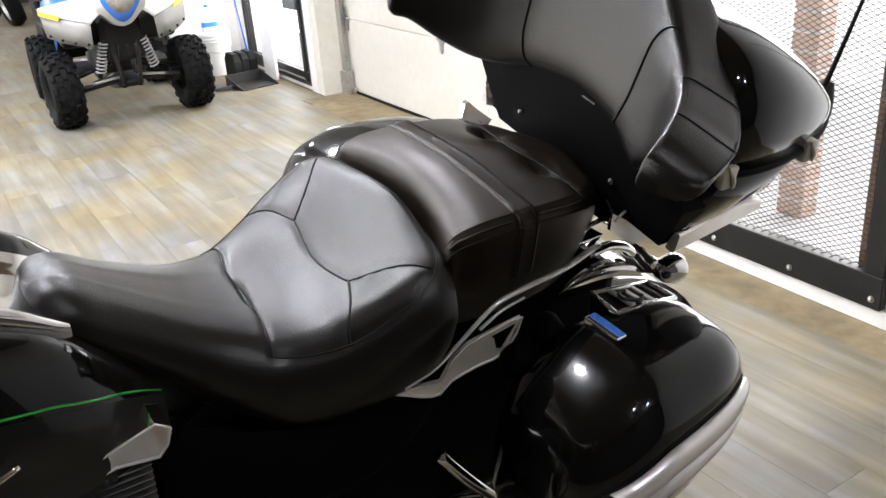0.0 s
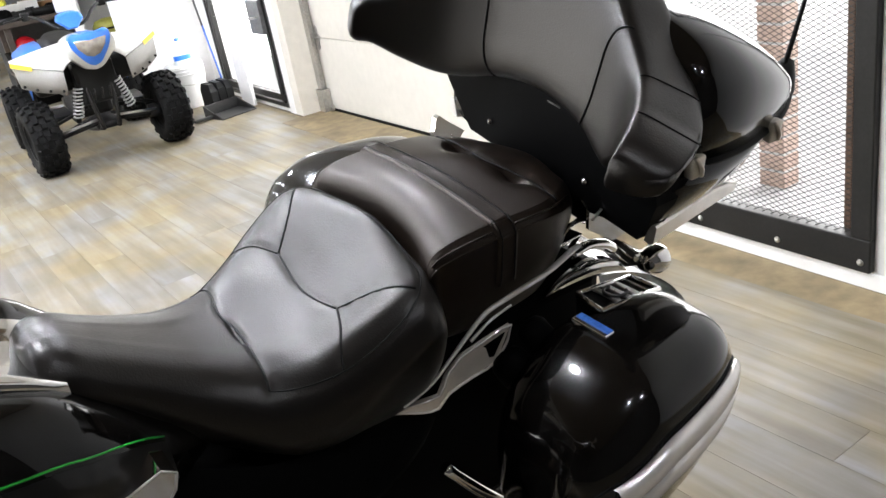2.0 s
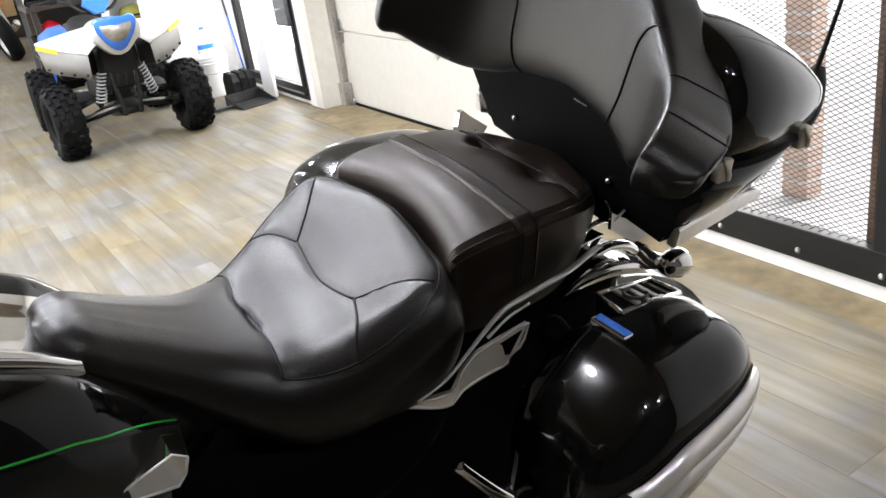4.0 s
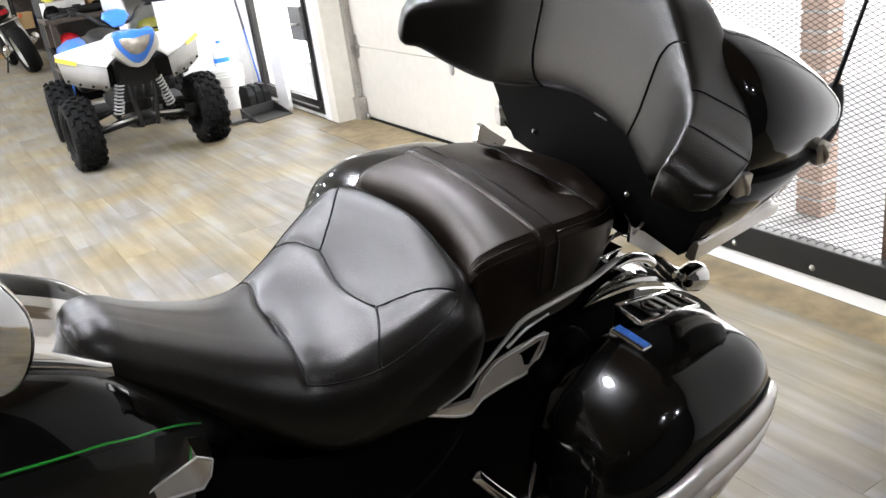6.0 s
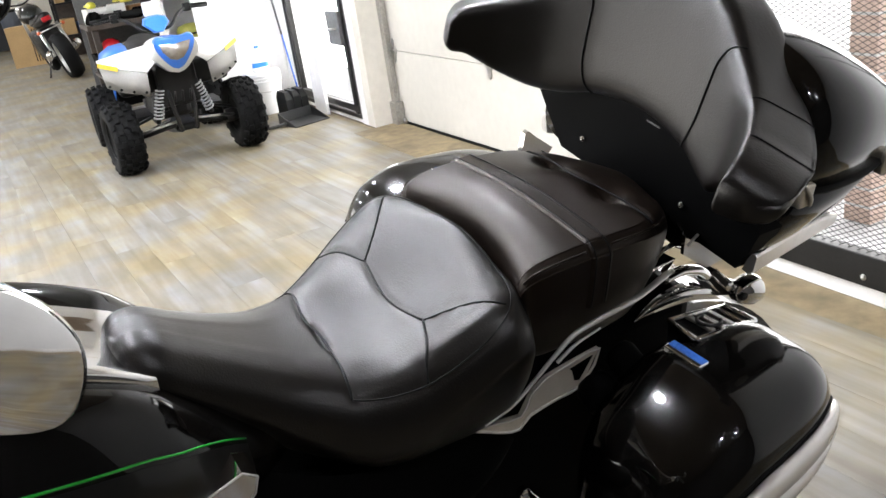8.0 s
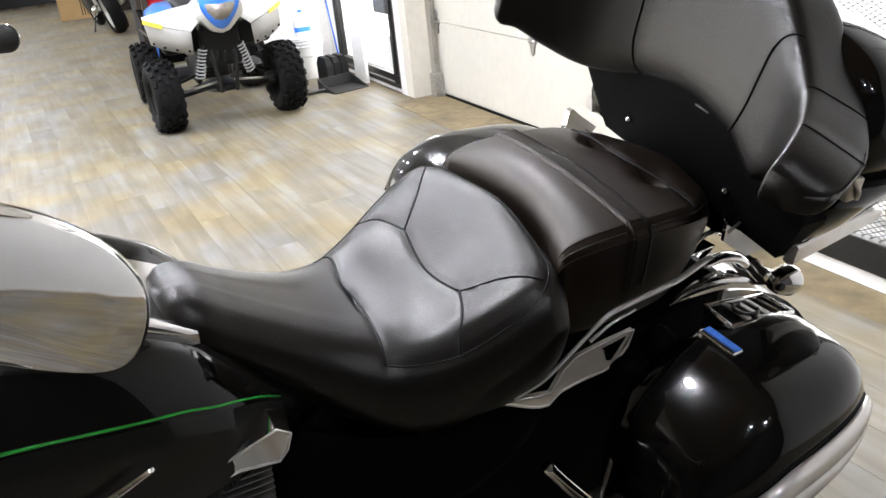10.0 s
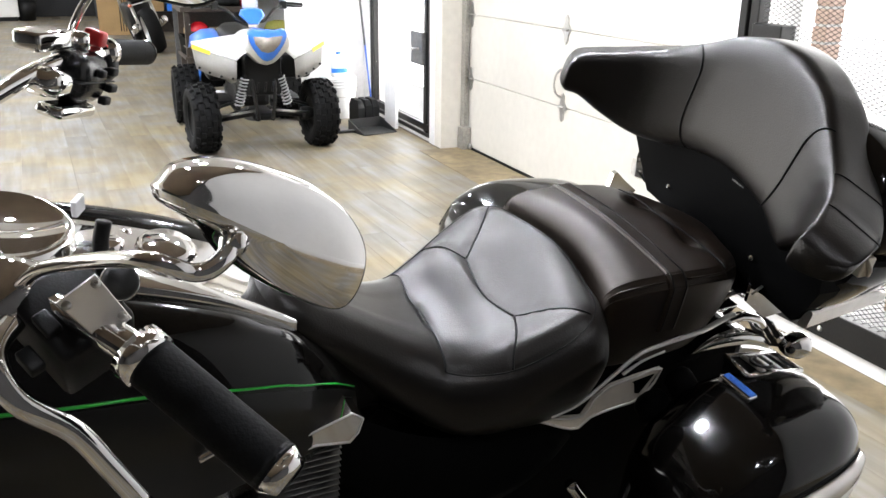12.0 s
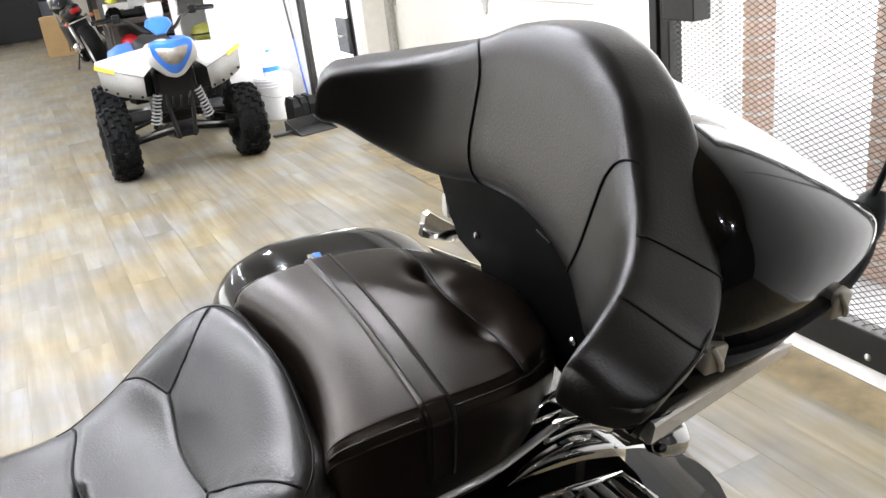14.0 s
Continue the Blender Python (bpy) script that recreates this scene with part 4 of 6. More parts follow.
# chrome console along the tank's ridge
rows = []
for x in np.linspace(-0.352, -0.80, 28):
    w = 0.086 + 0.016 * max(0, (-x - 0.55) / 0.3)
    z = ease(TANK_UP, x)[1] + 0.024
    dip = 0.024 * max(0.0, min(1.0, (x + 0.56) / 0.14))
    rows.append([(x, -w, z - 0.016), (x, -w * 0.985, z - 0.002), (x, -w * 0.95, z), (x, -w * 0.6, z + 0.004 - dip * 0.7), (x, 0, z + 0.006 - dip), (x, w * 0.36, z + 0.004 - dip * 0.7), (x, w * 0.56, z), (x, w * 0.60, z - 0.002), (x, w * 0.62, z - 0.016)])
console = part("console", loft(rows, closed=False), CHROME, BIKE, "chrome tank-top console")
part("dial", lathe([(0, -0.02), (0.075, -0.02), (0.080, 0.0), (0.076, 0.014), (0.068, 0.018), (0.066, 0.010), (0, 0.010)], 40, m=pose(-0.68, 0, 1.066, 0, 10, 0)), CHROME, console, "chrome-rimmed dial")
part("filler_cap", lathe([(0, 0), (0.036, 0), (0.038, 0.008), (0.030, 0.016), (0, 0.018)], 28, m=pose(-0.50, 0.0, 1.012, 0, 14, 0)), CHROME, console)
part("white_block", box(-0.012, 0.012, -0.004, 0.004, -0.010, 0.012, 0.002, m=pose(-0.594, 0.050, 1.062, 0, 0, 60)), material("white_block_plastic", (0.75, 0.75, 0.74), 0.4, grain=0.04), console, "small white block", smooth=False)
part("lock_barrel", lathe([(0, -0.01), (0.016, -0.01), (0.017, 0.012), (0.012, 0.016), (0, 0.016)], 20, m=pose(-0.570, -0.030, 1.046, 0, 10, 0)), CHROME, console, "chrome ignition lock")
part("console_screw", lathe([(0, 0.008), (0.008, 0.007), (0.010, 0), (0, 0)], 14, m=pose(-0.545, 0.035, 1.022, 0, 10, 0)), CHROME, console)
tilted(console, 5.0, 0.0, 0.95)
# ---- handlebar, grips, mirrors
FRONT = Vector((0.032, 0.009, 0.030))
bar = part("handlebar", tube([(-0.500, 0.390, 1.116), (-0.556, 0.301, 1.144), (-0.64, 0.22, 1.150), (-0.74, 0.12, 1.125), (-0.79, 0.0, 1.105), (-0.80, -0.14, 1.12), (-0.79, -0.24, 1.15), (-0.735, -0.34, 1.175), (-0.670, -0.415, 1.180), (-0.614, -0.483, 1.166), (-0.546, -0.571, 1.121)], 0.0127, 12), CHROME, BIKE, "chrome pulled-back handlebar")


def grip(a, b, name_label):
    a, b = Vector(a), Vector(b)
    g = part("grip", tube([a + (b - a) * t for t in (0, 0.03, 0.06, 0.5, 0.94, 0.97, 1.0)], 0.0195, 20, steps=2), RUBBER, bar, name_label)
    d = (b - a).normalized()
    part("collar", tube([a - d * 0.012, a + d * 0.004], 0.0215, 20), CHROME, g, "chrome collar")
    part("end_cap", tube([b, b + d * 0.012], (0.020, 0.014), 20), CHROME, g, "chrome end weight")
    return g


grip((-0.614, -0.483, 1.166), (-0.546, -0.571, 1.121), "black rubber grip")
grip((-0.552, 0.307, 1.143), (-0.484, 0.414, 1.107), "black rubber grip")
# left switch pod, clutch reservoir, lever; like the grip, placed to fit the camera's view
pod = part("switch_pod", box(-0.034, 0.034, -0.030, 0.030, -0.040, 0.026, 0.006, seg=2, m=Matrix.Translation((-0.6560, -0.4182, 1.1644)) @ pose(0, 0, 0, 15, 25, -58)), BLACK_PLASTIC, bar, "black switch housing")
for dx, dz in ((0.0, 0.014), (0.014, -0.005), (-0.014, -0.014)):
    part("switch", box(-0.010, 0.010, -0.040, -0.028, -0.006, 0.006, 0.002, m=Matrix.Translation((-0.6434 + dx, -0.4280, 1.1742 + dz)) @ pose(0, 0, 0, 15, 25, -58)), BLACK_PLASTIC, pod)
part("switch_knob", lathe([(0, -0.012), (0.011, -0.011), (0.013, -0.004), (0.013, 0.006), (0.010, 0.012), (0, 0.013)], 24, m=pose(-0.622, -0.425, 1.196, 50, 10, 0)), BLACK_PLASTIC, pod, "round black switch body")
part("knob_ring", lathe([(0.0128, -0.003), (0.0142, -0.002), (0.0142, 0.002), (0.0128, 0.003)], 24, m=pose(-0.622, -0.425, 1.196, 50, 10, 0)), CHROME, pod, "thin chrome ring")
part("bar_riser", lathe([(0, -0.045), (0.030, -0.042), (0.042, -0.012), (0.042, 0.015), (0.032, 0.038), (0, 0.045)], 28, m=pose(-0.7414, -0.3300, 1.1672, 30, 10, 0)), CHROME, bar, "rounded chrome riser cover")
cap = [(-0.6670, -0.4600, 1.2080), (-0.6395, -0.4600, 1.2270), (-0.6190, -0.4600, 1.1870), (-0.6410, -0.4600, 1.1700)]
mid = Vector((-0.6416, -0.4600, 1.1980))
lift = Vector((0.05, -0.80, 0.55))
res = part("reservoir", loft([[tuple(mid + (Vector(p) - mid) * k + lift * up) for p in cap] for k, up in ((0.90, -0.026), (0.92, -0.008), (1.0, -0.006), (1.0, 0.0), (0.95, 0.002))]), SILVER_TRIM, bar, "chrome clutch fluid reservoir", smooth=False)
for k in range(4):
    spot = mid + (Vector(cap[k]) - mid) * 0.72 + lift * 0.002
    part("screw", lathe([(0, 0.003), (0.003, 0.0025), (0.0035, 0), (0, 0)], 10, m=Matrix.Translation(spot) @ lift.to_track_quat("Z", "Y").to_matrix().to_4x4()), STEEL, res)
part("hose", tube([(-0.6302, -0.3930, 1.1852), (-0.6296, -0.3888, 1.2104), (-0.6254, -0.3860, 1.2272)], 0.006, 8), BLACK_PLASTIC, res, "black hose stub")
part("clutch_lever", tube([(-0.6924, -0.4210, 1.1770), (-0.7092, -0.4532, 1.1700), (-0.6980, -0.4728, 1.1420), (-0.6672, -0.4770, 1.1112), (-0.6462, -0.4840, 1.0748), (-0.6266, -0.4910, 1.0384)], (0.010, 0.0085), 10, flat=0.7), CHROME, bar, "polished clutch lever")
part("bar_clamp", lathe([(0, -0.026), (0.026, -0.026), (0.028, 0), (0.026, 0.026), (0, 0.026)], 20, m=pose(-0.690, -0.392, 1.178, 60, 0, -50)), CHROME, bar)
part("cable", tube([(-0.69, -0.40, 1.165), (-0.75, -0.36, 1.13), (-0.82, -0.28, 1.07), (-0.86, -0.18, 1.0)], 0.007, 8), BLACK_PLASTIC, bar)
# right switch pod with the red stop switch
RPOD = Matrix.Translation((-0.585, 0.275, 1.130)) @ pose(0, 0, 0, 10, 15, 55)
rpod = part("switch_pod", box(-0.062, 0.026, -0.032, 0.032, -0.046, 0.028, 0.026, seg=5, m=RPOD), GLOSS_PLASTIC, bar, "black switch housing")
part("seam", box(-0.064, 0.028, -0.0335, 0.0335, -0.0105, -0.0085, 0.0008, m=RPOD), BLACK_PLASTIC, rpod)
for bx, bz, bs in ((0.012, 0.006, 0.008), (0.016, -0.018, 0.010), (0.006, -0.036, 0.009), (-0.018, 0.004, 0.007)):
    part("button", box(bx - bs, bx + bs, -0.041, -0.028, bz - 0.006, bz + 0.006, 0.003, m=RPOD), BLACK_PLASTIC, rpod)
part("throttle_clamp", lathe([(0.016, -0.010), (0.026, -0.009), (0.027, 0.009), (0.016, 0.010)], 24, m=RPOD @ pose(0.034, 0, 0.006, 0, 90, 0)), BLACK_PLASTIC, bar)
part("master_cylinder", box(-0.105, -0.055, -0.026, 0.026, -0.034, 0.004, 0.016, seg=4, m=RPOD), CHROME, bar, "chrome brake master cylinder")
part("mirror_boss", lathe([(0.0, 0.016), (0.011, 0.015), (0.014, 0.006), (0.015, -0.010), (0.0, -0.010)], 18, m=RPOD @ pose(-0.016, 0.006, 0.036)), CHROME, bar, "chrome mirror boss")
part("lower_lever_mount", box(-0.090, 0.0, -0.030, 0.010, -0.062, -0.044, 0.007, seg=3, m=RPOD), CHROME, bar, "chrome lever mount")
part("stop_switch", box(-0.010, 0.010, -0.014, 0.014, -0.010, 0.012, 0.004, m=Matrix.Translation((-0.566, 0.285, 1.170)) @ pose(0, 0, 0, 10, 15, 55)), material("red_plastic", (0.45, 0.02, 0.02), 0.35), rpod, "red stop switch")
part("brake_lever", tube([(-0.64, 0.24, 1.11), (-0.655, 0.30, 1.095), (-0.62, 0.36, 1.075), (-0.56, 0.46, 1.05)], (0.009, 0.007), 10, flat=0.7), CHROME, bar, "polished brake lever")
part("reservoir", box(-0.032, 0.032, -0.022, 0.022, -0.012, 0.014, 0.005, m=Matrix.Translation((-0.635, 0.235, 1.185)) @ pose(0, 0, 0, 0, 8, 45)), CHROME, bar, "chrome brake fluid reservoir")


def mirror(centre, wide, normal, stem, half_w, half_h, skew, shell=CHROME, shell_label="chrome teardrop mirror"):
    """A chrome teardrop mirror: its bright back faces along normal."""
    w, n = Vector(wide).normalized(), Vector(normal)
    n = (n - w * n.dot(w)).normalized()
    e = n.cross(w)
    if e.z < 0:
        e = -e
    c = Vector(centre)
    rings = []
    for scale, depth in ((0.90, -0.030), (0.975, -0.028), (1.0, -0.020), (0.995, -0.010), (0.975, -0.003), (0.945, 0.0), (0.925, 0.0008), (0.905, 0.0011), (0.6, 0.0030), (0.25, 0.0038), (0.02, 0.0040)):
        ring = []
        for k in range(48):
            a = 2 * math.pi * k / 48
            x, y = power(math.cos(a), 0.78), power(math.sin(a), 0.82)
            x2 = x * half_w * scale
            y2 = y * half_h * scale * (1.0 + 0.16 * x) - 0.10 * half_h * x * scale
            ring.append(tuple(c + w * x2 + e * y2 + n * (depth + (skew * x2 if depth > -0.005 else 0.0))))
        rings.append(ring)
    shell_ob = part("mirror", loft(rings), shell, bar, shell_label)
    ring = []
    for k in range(48):
        a = 2 * math.pi * k / 48
        x, y = power(math.cos(a), 0.78), power(math.sin(a), 0.82)
        ring.append(c + w * (x * half_w * 0.90) + e * (y * half_h * 0.90 * (1 + 0.16 * x) - 0.09 * half_h * x))
    part("mirror_rim", loft([[tuple(p - n * 0.030) for p in ring], [tuple(p - n * 0.0335) for p in ring]]), BLACK_PLASTIC, shell_ob)
    part("mirror_glass", loft([[tuple(c + (p - c) * 0.94 - n * (0.0342)) for p in ring], [tuple(c + (p - c) * 0.94 - n * 0.0352) for p in ring]]), MIRROR, shell_ob, "silvered mirror glass")
    part("mirror_stem", tube(stem, 0.0062, 12), CHROME, shell_ob, "bent chrome stem")
    return shell_ob, c, w, e, n


# the near mirror: a drop-shaped chrome shell, its long side up
DROP = curve2([(-0.067, 0.042), (-0.051, 0.053), (-0.017, 0.050), (0.030, 0.030), (0.064, 0.002), (0.081, -0.030), (0.076, -0.058), (0.057, -0.069), (0.021, -0.049), (-0.019, -0.016), (-0.040, 0.012), (-0.063, 0.031), (-0.067, 0.042)], 5)[:-1]
DROP = [(a * (1.05 if a > 0 else 1.0), b) for a, b in DROP]
n = Vector((0.40, -0.90, 0.10)).normalized()
w = Vector((0.961, -0.276, 0.0))
w = (w - n * w.dot(n)).normalized()
e = w.cross(n)
e = e if e.z > 0 else -e
c = Vector((-0.508, -0.535, 1.313)) - FRONT
near_mirror = part("mirror", loft([[tuple(c + w * (a * k) + e * (b * k) + n * d) for a, b in DROP] for k, d in ((0.90, -0.030), (0.975, -0.028), (1.0, -0.018), (0.99, -0.008), (0.955, -0.001), (0.92, 0.002), (0.90, 0.0026), (0.6, 0.0062), (0.25, 0.0080), (0.02, 0.0084))]), CHROME, bar, "chrome drop-shaped mirror shell")
part("mirror_rim", loft([[tuple(c + w * (a * 0.90) + e * (b * 0.90) + n * d) for a, b in DROP] for d in (-0.030, -0.0335)]), BLACK_PLASTIC, near_mirror)
part("mirror_glass", loft([[tuple(c + w * (a * 0.85) + e * (b * 0.85) + n * d) for a, b in DROP] for d in (-0.0342, -0.0352)]), MIRROR, near_mirror, "silvered mirror glass")
stem = [c + w * -0.036 + e * 0.010 + n * 0.004, c + w * -0.046 + e * 0.004 + n * 0.012, c + w * -0.062 + e * -0.002 + n * 0.008, c + w * -0.085 + e * 0.006 - n * 0.012, Vector((-0.668, -0.452, 1.232)), Vector((-0.690, -0.410, 1.195))]
part("mirror_stem", tube(stem, (0.0062, 0.0045), 12), CHROME, near_mirror, "bent chrome stem")
part("stem_screw", lathe([(0, 0.004), (0.006, 0.003), (0.0075, 0), (0, -0.001)], 14, m=Matrix.Translation(stem[0] + n * 0.007) @ n.to_track_quat("Z", "Y").to_matrix().to_4x4()), CHROME, near_mirror)
rm, c, w, e, n = mirror((-0.462, 0.305, 1.264), (0.095, 0.010, -0.010), (-0.10, 0.92, 0.03), [(-0.597, 0.296, 1.145), (-0.592, 0.300, 1.183), (-0.562, 0.300, 1.232), (-0.528, 0.305, 1.254)], 0.080, 0.046, 0.0, GLOSS_PLASTIC, "black-rimmed teardrop mirror")
part("blind_spot_mirror", lathe([(0, 0.003), (0.020, 0.002), (0.023, 0.0), (0, -0.001)], 24, m=Matrix.Translation(c - n * 0.0352 - w * 0.042 - e * 0.004) @ (-n).to_track_quat("Z", "Y").to_matrix().to_4x4()), MIRROR, rm, "small round blind-spot mirror")

bar.location = FRONT

# ---- engine, frame, wheels, stand
TRIM_BLACK = material("satin_black_frame", (0.009, 0.009, 0.009), 0.5, grain=0.2, grain_scale=60)
FIN = material("dark_cast_fin", (0.12, 0.118, 0.112), 0.4, metal=0.8, grain=0.15)
for s in (1, -1):
    # side panel below the saddle, with its soft lower edge
    rows = []
    for x in np.linspace(-0.30, 0.13, 26):
        t = (x + 0.30) / 0.43
        low = 0.655 - 0.075 * math.sin(math.pi * min(max(t, 0), 1)) ** 0.8
        y = 0.115 + 0.055 * math.sin(math.pi * min(1, t * 0.95))
        rows.append([(x, s * (y - 0.03), low + 0.12), (x, s * (y + 0.004), low + 0.07), (x, s * (y + 0.012), low + 0.025), (x, s * (y + 0.004), low), (x, s * (y - 0.04), low - 0.015)])
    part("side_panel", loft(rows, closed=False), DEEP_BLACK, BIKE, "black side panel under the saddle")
    # cylinder fins and chrome head cover
    for k in range(18):
        part("cooling_fin", box(-0.392 - 0.004 * k, -0.312, s * 0.10, s * 0.166, 0.764 - 0.011 * k, 0.7660 - 0.011 * k, 0.0008, seg=1), FIN, BIKE)
    plate = [(-0.286, 0.813), (-0.302, 0.826), (-0.345, 0.812), (-0.385, 0.796), (-0.412, 0.779), (-0.400, 0.774), (-0.350, 0.784), (-0.303, 0.776), (-0.292, 0.790)]
    head = part("head_cover", loft([[(x, s * y, z) for x, z in plate] for y in (0.120, 0.170)]), CHROME, BIKE, "chrome cylinder head cover", smooth=False)
    part("rim", tube([(x, s * 0.1705, z) for x, z in plate + plate[:1]], 0.0016, 6, steps=1), SILVER_TRIM, head)
    part("crankcase", lathe([(0, -0.06), (0.13, -0.06), (0.145, -0.03), (0.14, 0.0), (0.11, 0.015), (0, 0.02)], 36, m=pose(-0.22, s * 0.15, 0.40, s * -90, 0, 0)), TRIM_BLACK, BIKE, "black engine side cover")
    part("crash_bar", tube([(-0.72, s * 0.10, 0.78), (-0.74, s * 0.26, 0.66), (-0.72, s * 0.33, 0.48), (-0.66, s * 0.26, 0.32), (-0.60, s * 0.12, 0.26)], 0.016, 12), CHROME, BIKE, "chrome engine guard")
    part("footboard", box(-0.62, -0.36, s * 0.22, s * 0.34, 0.285, 0.305, 0.008), BLACK_PLASTIC, BIKE, "black rider's footboard")
    part("passenger_board", box(0.10, 0.28, s * 0.25, s * 0.36, 0.375, 0.395, 0.008), BLACK_PLASTIC, BIKE, "black passenger footboard")
    part("board_arm", tube([(0.075, s * 0.190, 0.590), (0.125, s * 0.200, 0.520), (0.20, s * 0.215, 0.425), (0.235, s * 0.25, 0.385)], (0.010, 0.012), 10), CHROME, BIKE, "chrome footboard arm")
    part("board_link", tube([(0.02, s * 0.19, 0.470), (0.09, s * 0.205, 0.495), (0.15, s * 0.21, 0.475)], 0.007, 8), CHROME, BIKE)
    part("exhaust", tube([(-0.42, s * 0.12, 0.36), (-0.2, s * 0.20, 0.22), (-0.05, s * 0.21, 0.19), (0.15, s * 0.215, 0.19), (0.52, s * 0.215, 0.20)], (0.028, 0.045), 16), CHROME, BIKE, "chrome exhaust silencer")
    part("fork_leg", tube([(-1.16, s * 0.12, 0.30), (-0.96, s * 0.12, 0.80), (-0.84, s * 0.12, 1.10)], 0.028, 14), CHROME, BIKE, "chrome fork leg")
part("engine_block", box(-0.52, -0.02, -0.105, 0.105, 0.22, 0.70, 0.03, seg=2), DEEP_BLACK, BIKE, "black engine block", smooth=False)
# widened as a dark filler between the passenger seat and the panniers
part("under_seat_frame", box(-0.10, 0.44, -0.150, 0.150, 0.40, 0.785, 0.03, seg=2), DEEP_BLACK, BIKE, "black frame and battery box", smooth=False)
part("rear_fender", loft([[(0.36 + 0.40 * math.cos(a), y, 0.36 + r * 0 + 0.42 * math.sin(a) - (0.03 if abs(y) > 0.1 else 0)) for y in (-0.135, -0.11, 0.11, 0.135)] for r, a in ((0, t) for t in np.linspace(-0.35, 2.3, 24))], closed=False), PAINT, BIKE, "gloss black rear mudguard")


def wheel(x, radius, width, name_label):
    t = part("tyre", lathe([(radius * 0.66, -width * 0.42), (radius * 0.86, -width * 0.5), (radius * 0.96, -width * 0.36), (radius, -width * 0.12), (radius, width * 0.12), (radius * 0.96, width * 0.36), (radius * 0.86, width * 0.5), (radius * 0.66, width * 0.42)], 56, m=pose(x, 0, radius, 90, 0, 0)), RUBBER, BIKE, name_label)
    rim = lathe([(radius * 0.10, -width * 0.5), (radius * 0.14, -width * 0.4), (radius * 0.14, width * 0.4), (radius * 0.10, width * 0.5)], 20, m=pose(x, 0, radius, 90, 0, 0))
    lathe([(radius * 0.60, -width * 0.40), (radius * 0.68, -width * 0.44), (radius * 0.68, width * 0.44), (radius * 0.60, width * 0.40)], 48, rim, m=pose(x, 0, radius, 90, 0, 0))
    for k in range(9):
        a = 2 * math.pi * k / 9
        tube([(x + 0.12 * radius * math.cos(a), 0, radius + 0.12 * radius * math.sin(a)), (x + 0.63 * radius * math.cos(a + 0.1), 0, radius + 0.63 * radius * math.sin(a + 0.1))], 0.014, 8, rim)
    part("rim", rim, TRIM_BLACK, t, "black cast wheel")


wheel(0.36, 0.33, 0.16, "black rear tyre")
wheel(-1.20, 0.33, 0.13, "black front tyre")
part("front_fender", loft([[(-1.20 + 0.36 * math.cos(a), y, 0.33 + 0.36 * math.sin(a) - (0.03 if abs(y) > 0.07 else 0)) for y in (-0.09, -0.07, 0.07, 0.09)] for a in np.linspace(0.3, 2.6, 20)], closed=False), PAINT, BIKE, "gloss black front mudguard")
part("swingarm", box(-0.02, 0.36, -0.125, -0.10, 0.28, 0.36, 0.015), TRIM_BLACK, BIKE)
part("swingarm", box(-0.02, 0.36, 0.10, 0.125, 0.28, 0.36, 0.015), TRIM_BLACK, BIKE)
part("fork_yoke", box(-0.90, -0.80, -0.15, 0.15, 1.02, 1.08, 0.02), CHROME, BIKE)
part("headlamp", lathe([(0, -0.10), (0.07, -0.09), (0.10, -0.03), (0.105, 0.03), (0.10, 0.045), (0.09, 0.035), (0, 0.05)], 32, m=pose(-1.02, 0, 0.98, 0, -90, 0)), CHROME, BIKE, "chrome headlamp")
part("side_stand", tube([(-0.30, -0.14, 0.28), (-0.34, -0.27, 0.12), (-0.36, -0.345, 0.075)], (0.016, 0.012), 10), BLACK_STEEL, BIKE, "black side stand, folded out")
# ---------------------------------------------------------------- the youth quad bike
Q_WHITE = material("white_plastic", (0.72, 0.72, 0.70), 0.32, coat=0.3, grain=0.04, grain_scale=60, stain=0.05)
Q_GREY = material("grey_plastic", (0.27, 0.262, 0.245), 0.5, grain=0.06, grain_scale=90, stain=0.08, bump=0.2, bump_scale=500)
Q_BLUE = material("blue_plastic", (0.035, 0.20, 0.78), 0.28, coat=0.5, grain=0.06, grain_scale=60)
Q_YELLOW = material("yellow_sticker", (0.80, 0.52, 0.04), 0.4, grain=0.1)
LENS = material("clear_lamp_lens", (0.34, 0.31, 0.27), 0.08, metal=0.35, coat=1.0, grain=0.25, grain_scale=40)
SPRING_WHITE = material("pale_grey_spring", (0.42, 0.42, 0.41), 0.35, coat=0.3)
# own axes: x to the picture-right flank, y to its tail, z up
quad = thing("quad_bike", ROOM @ pose(0.632, 4.96, 0, 0, 0, -1.5), "small white and blue quad bike on knobbly black tyres", "quad bike")


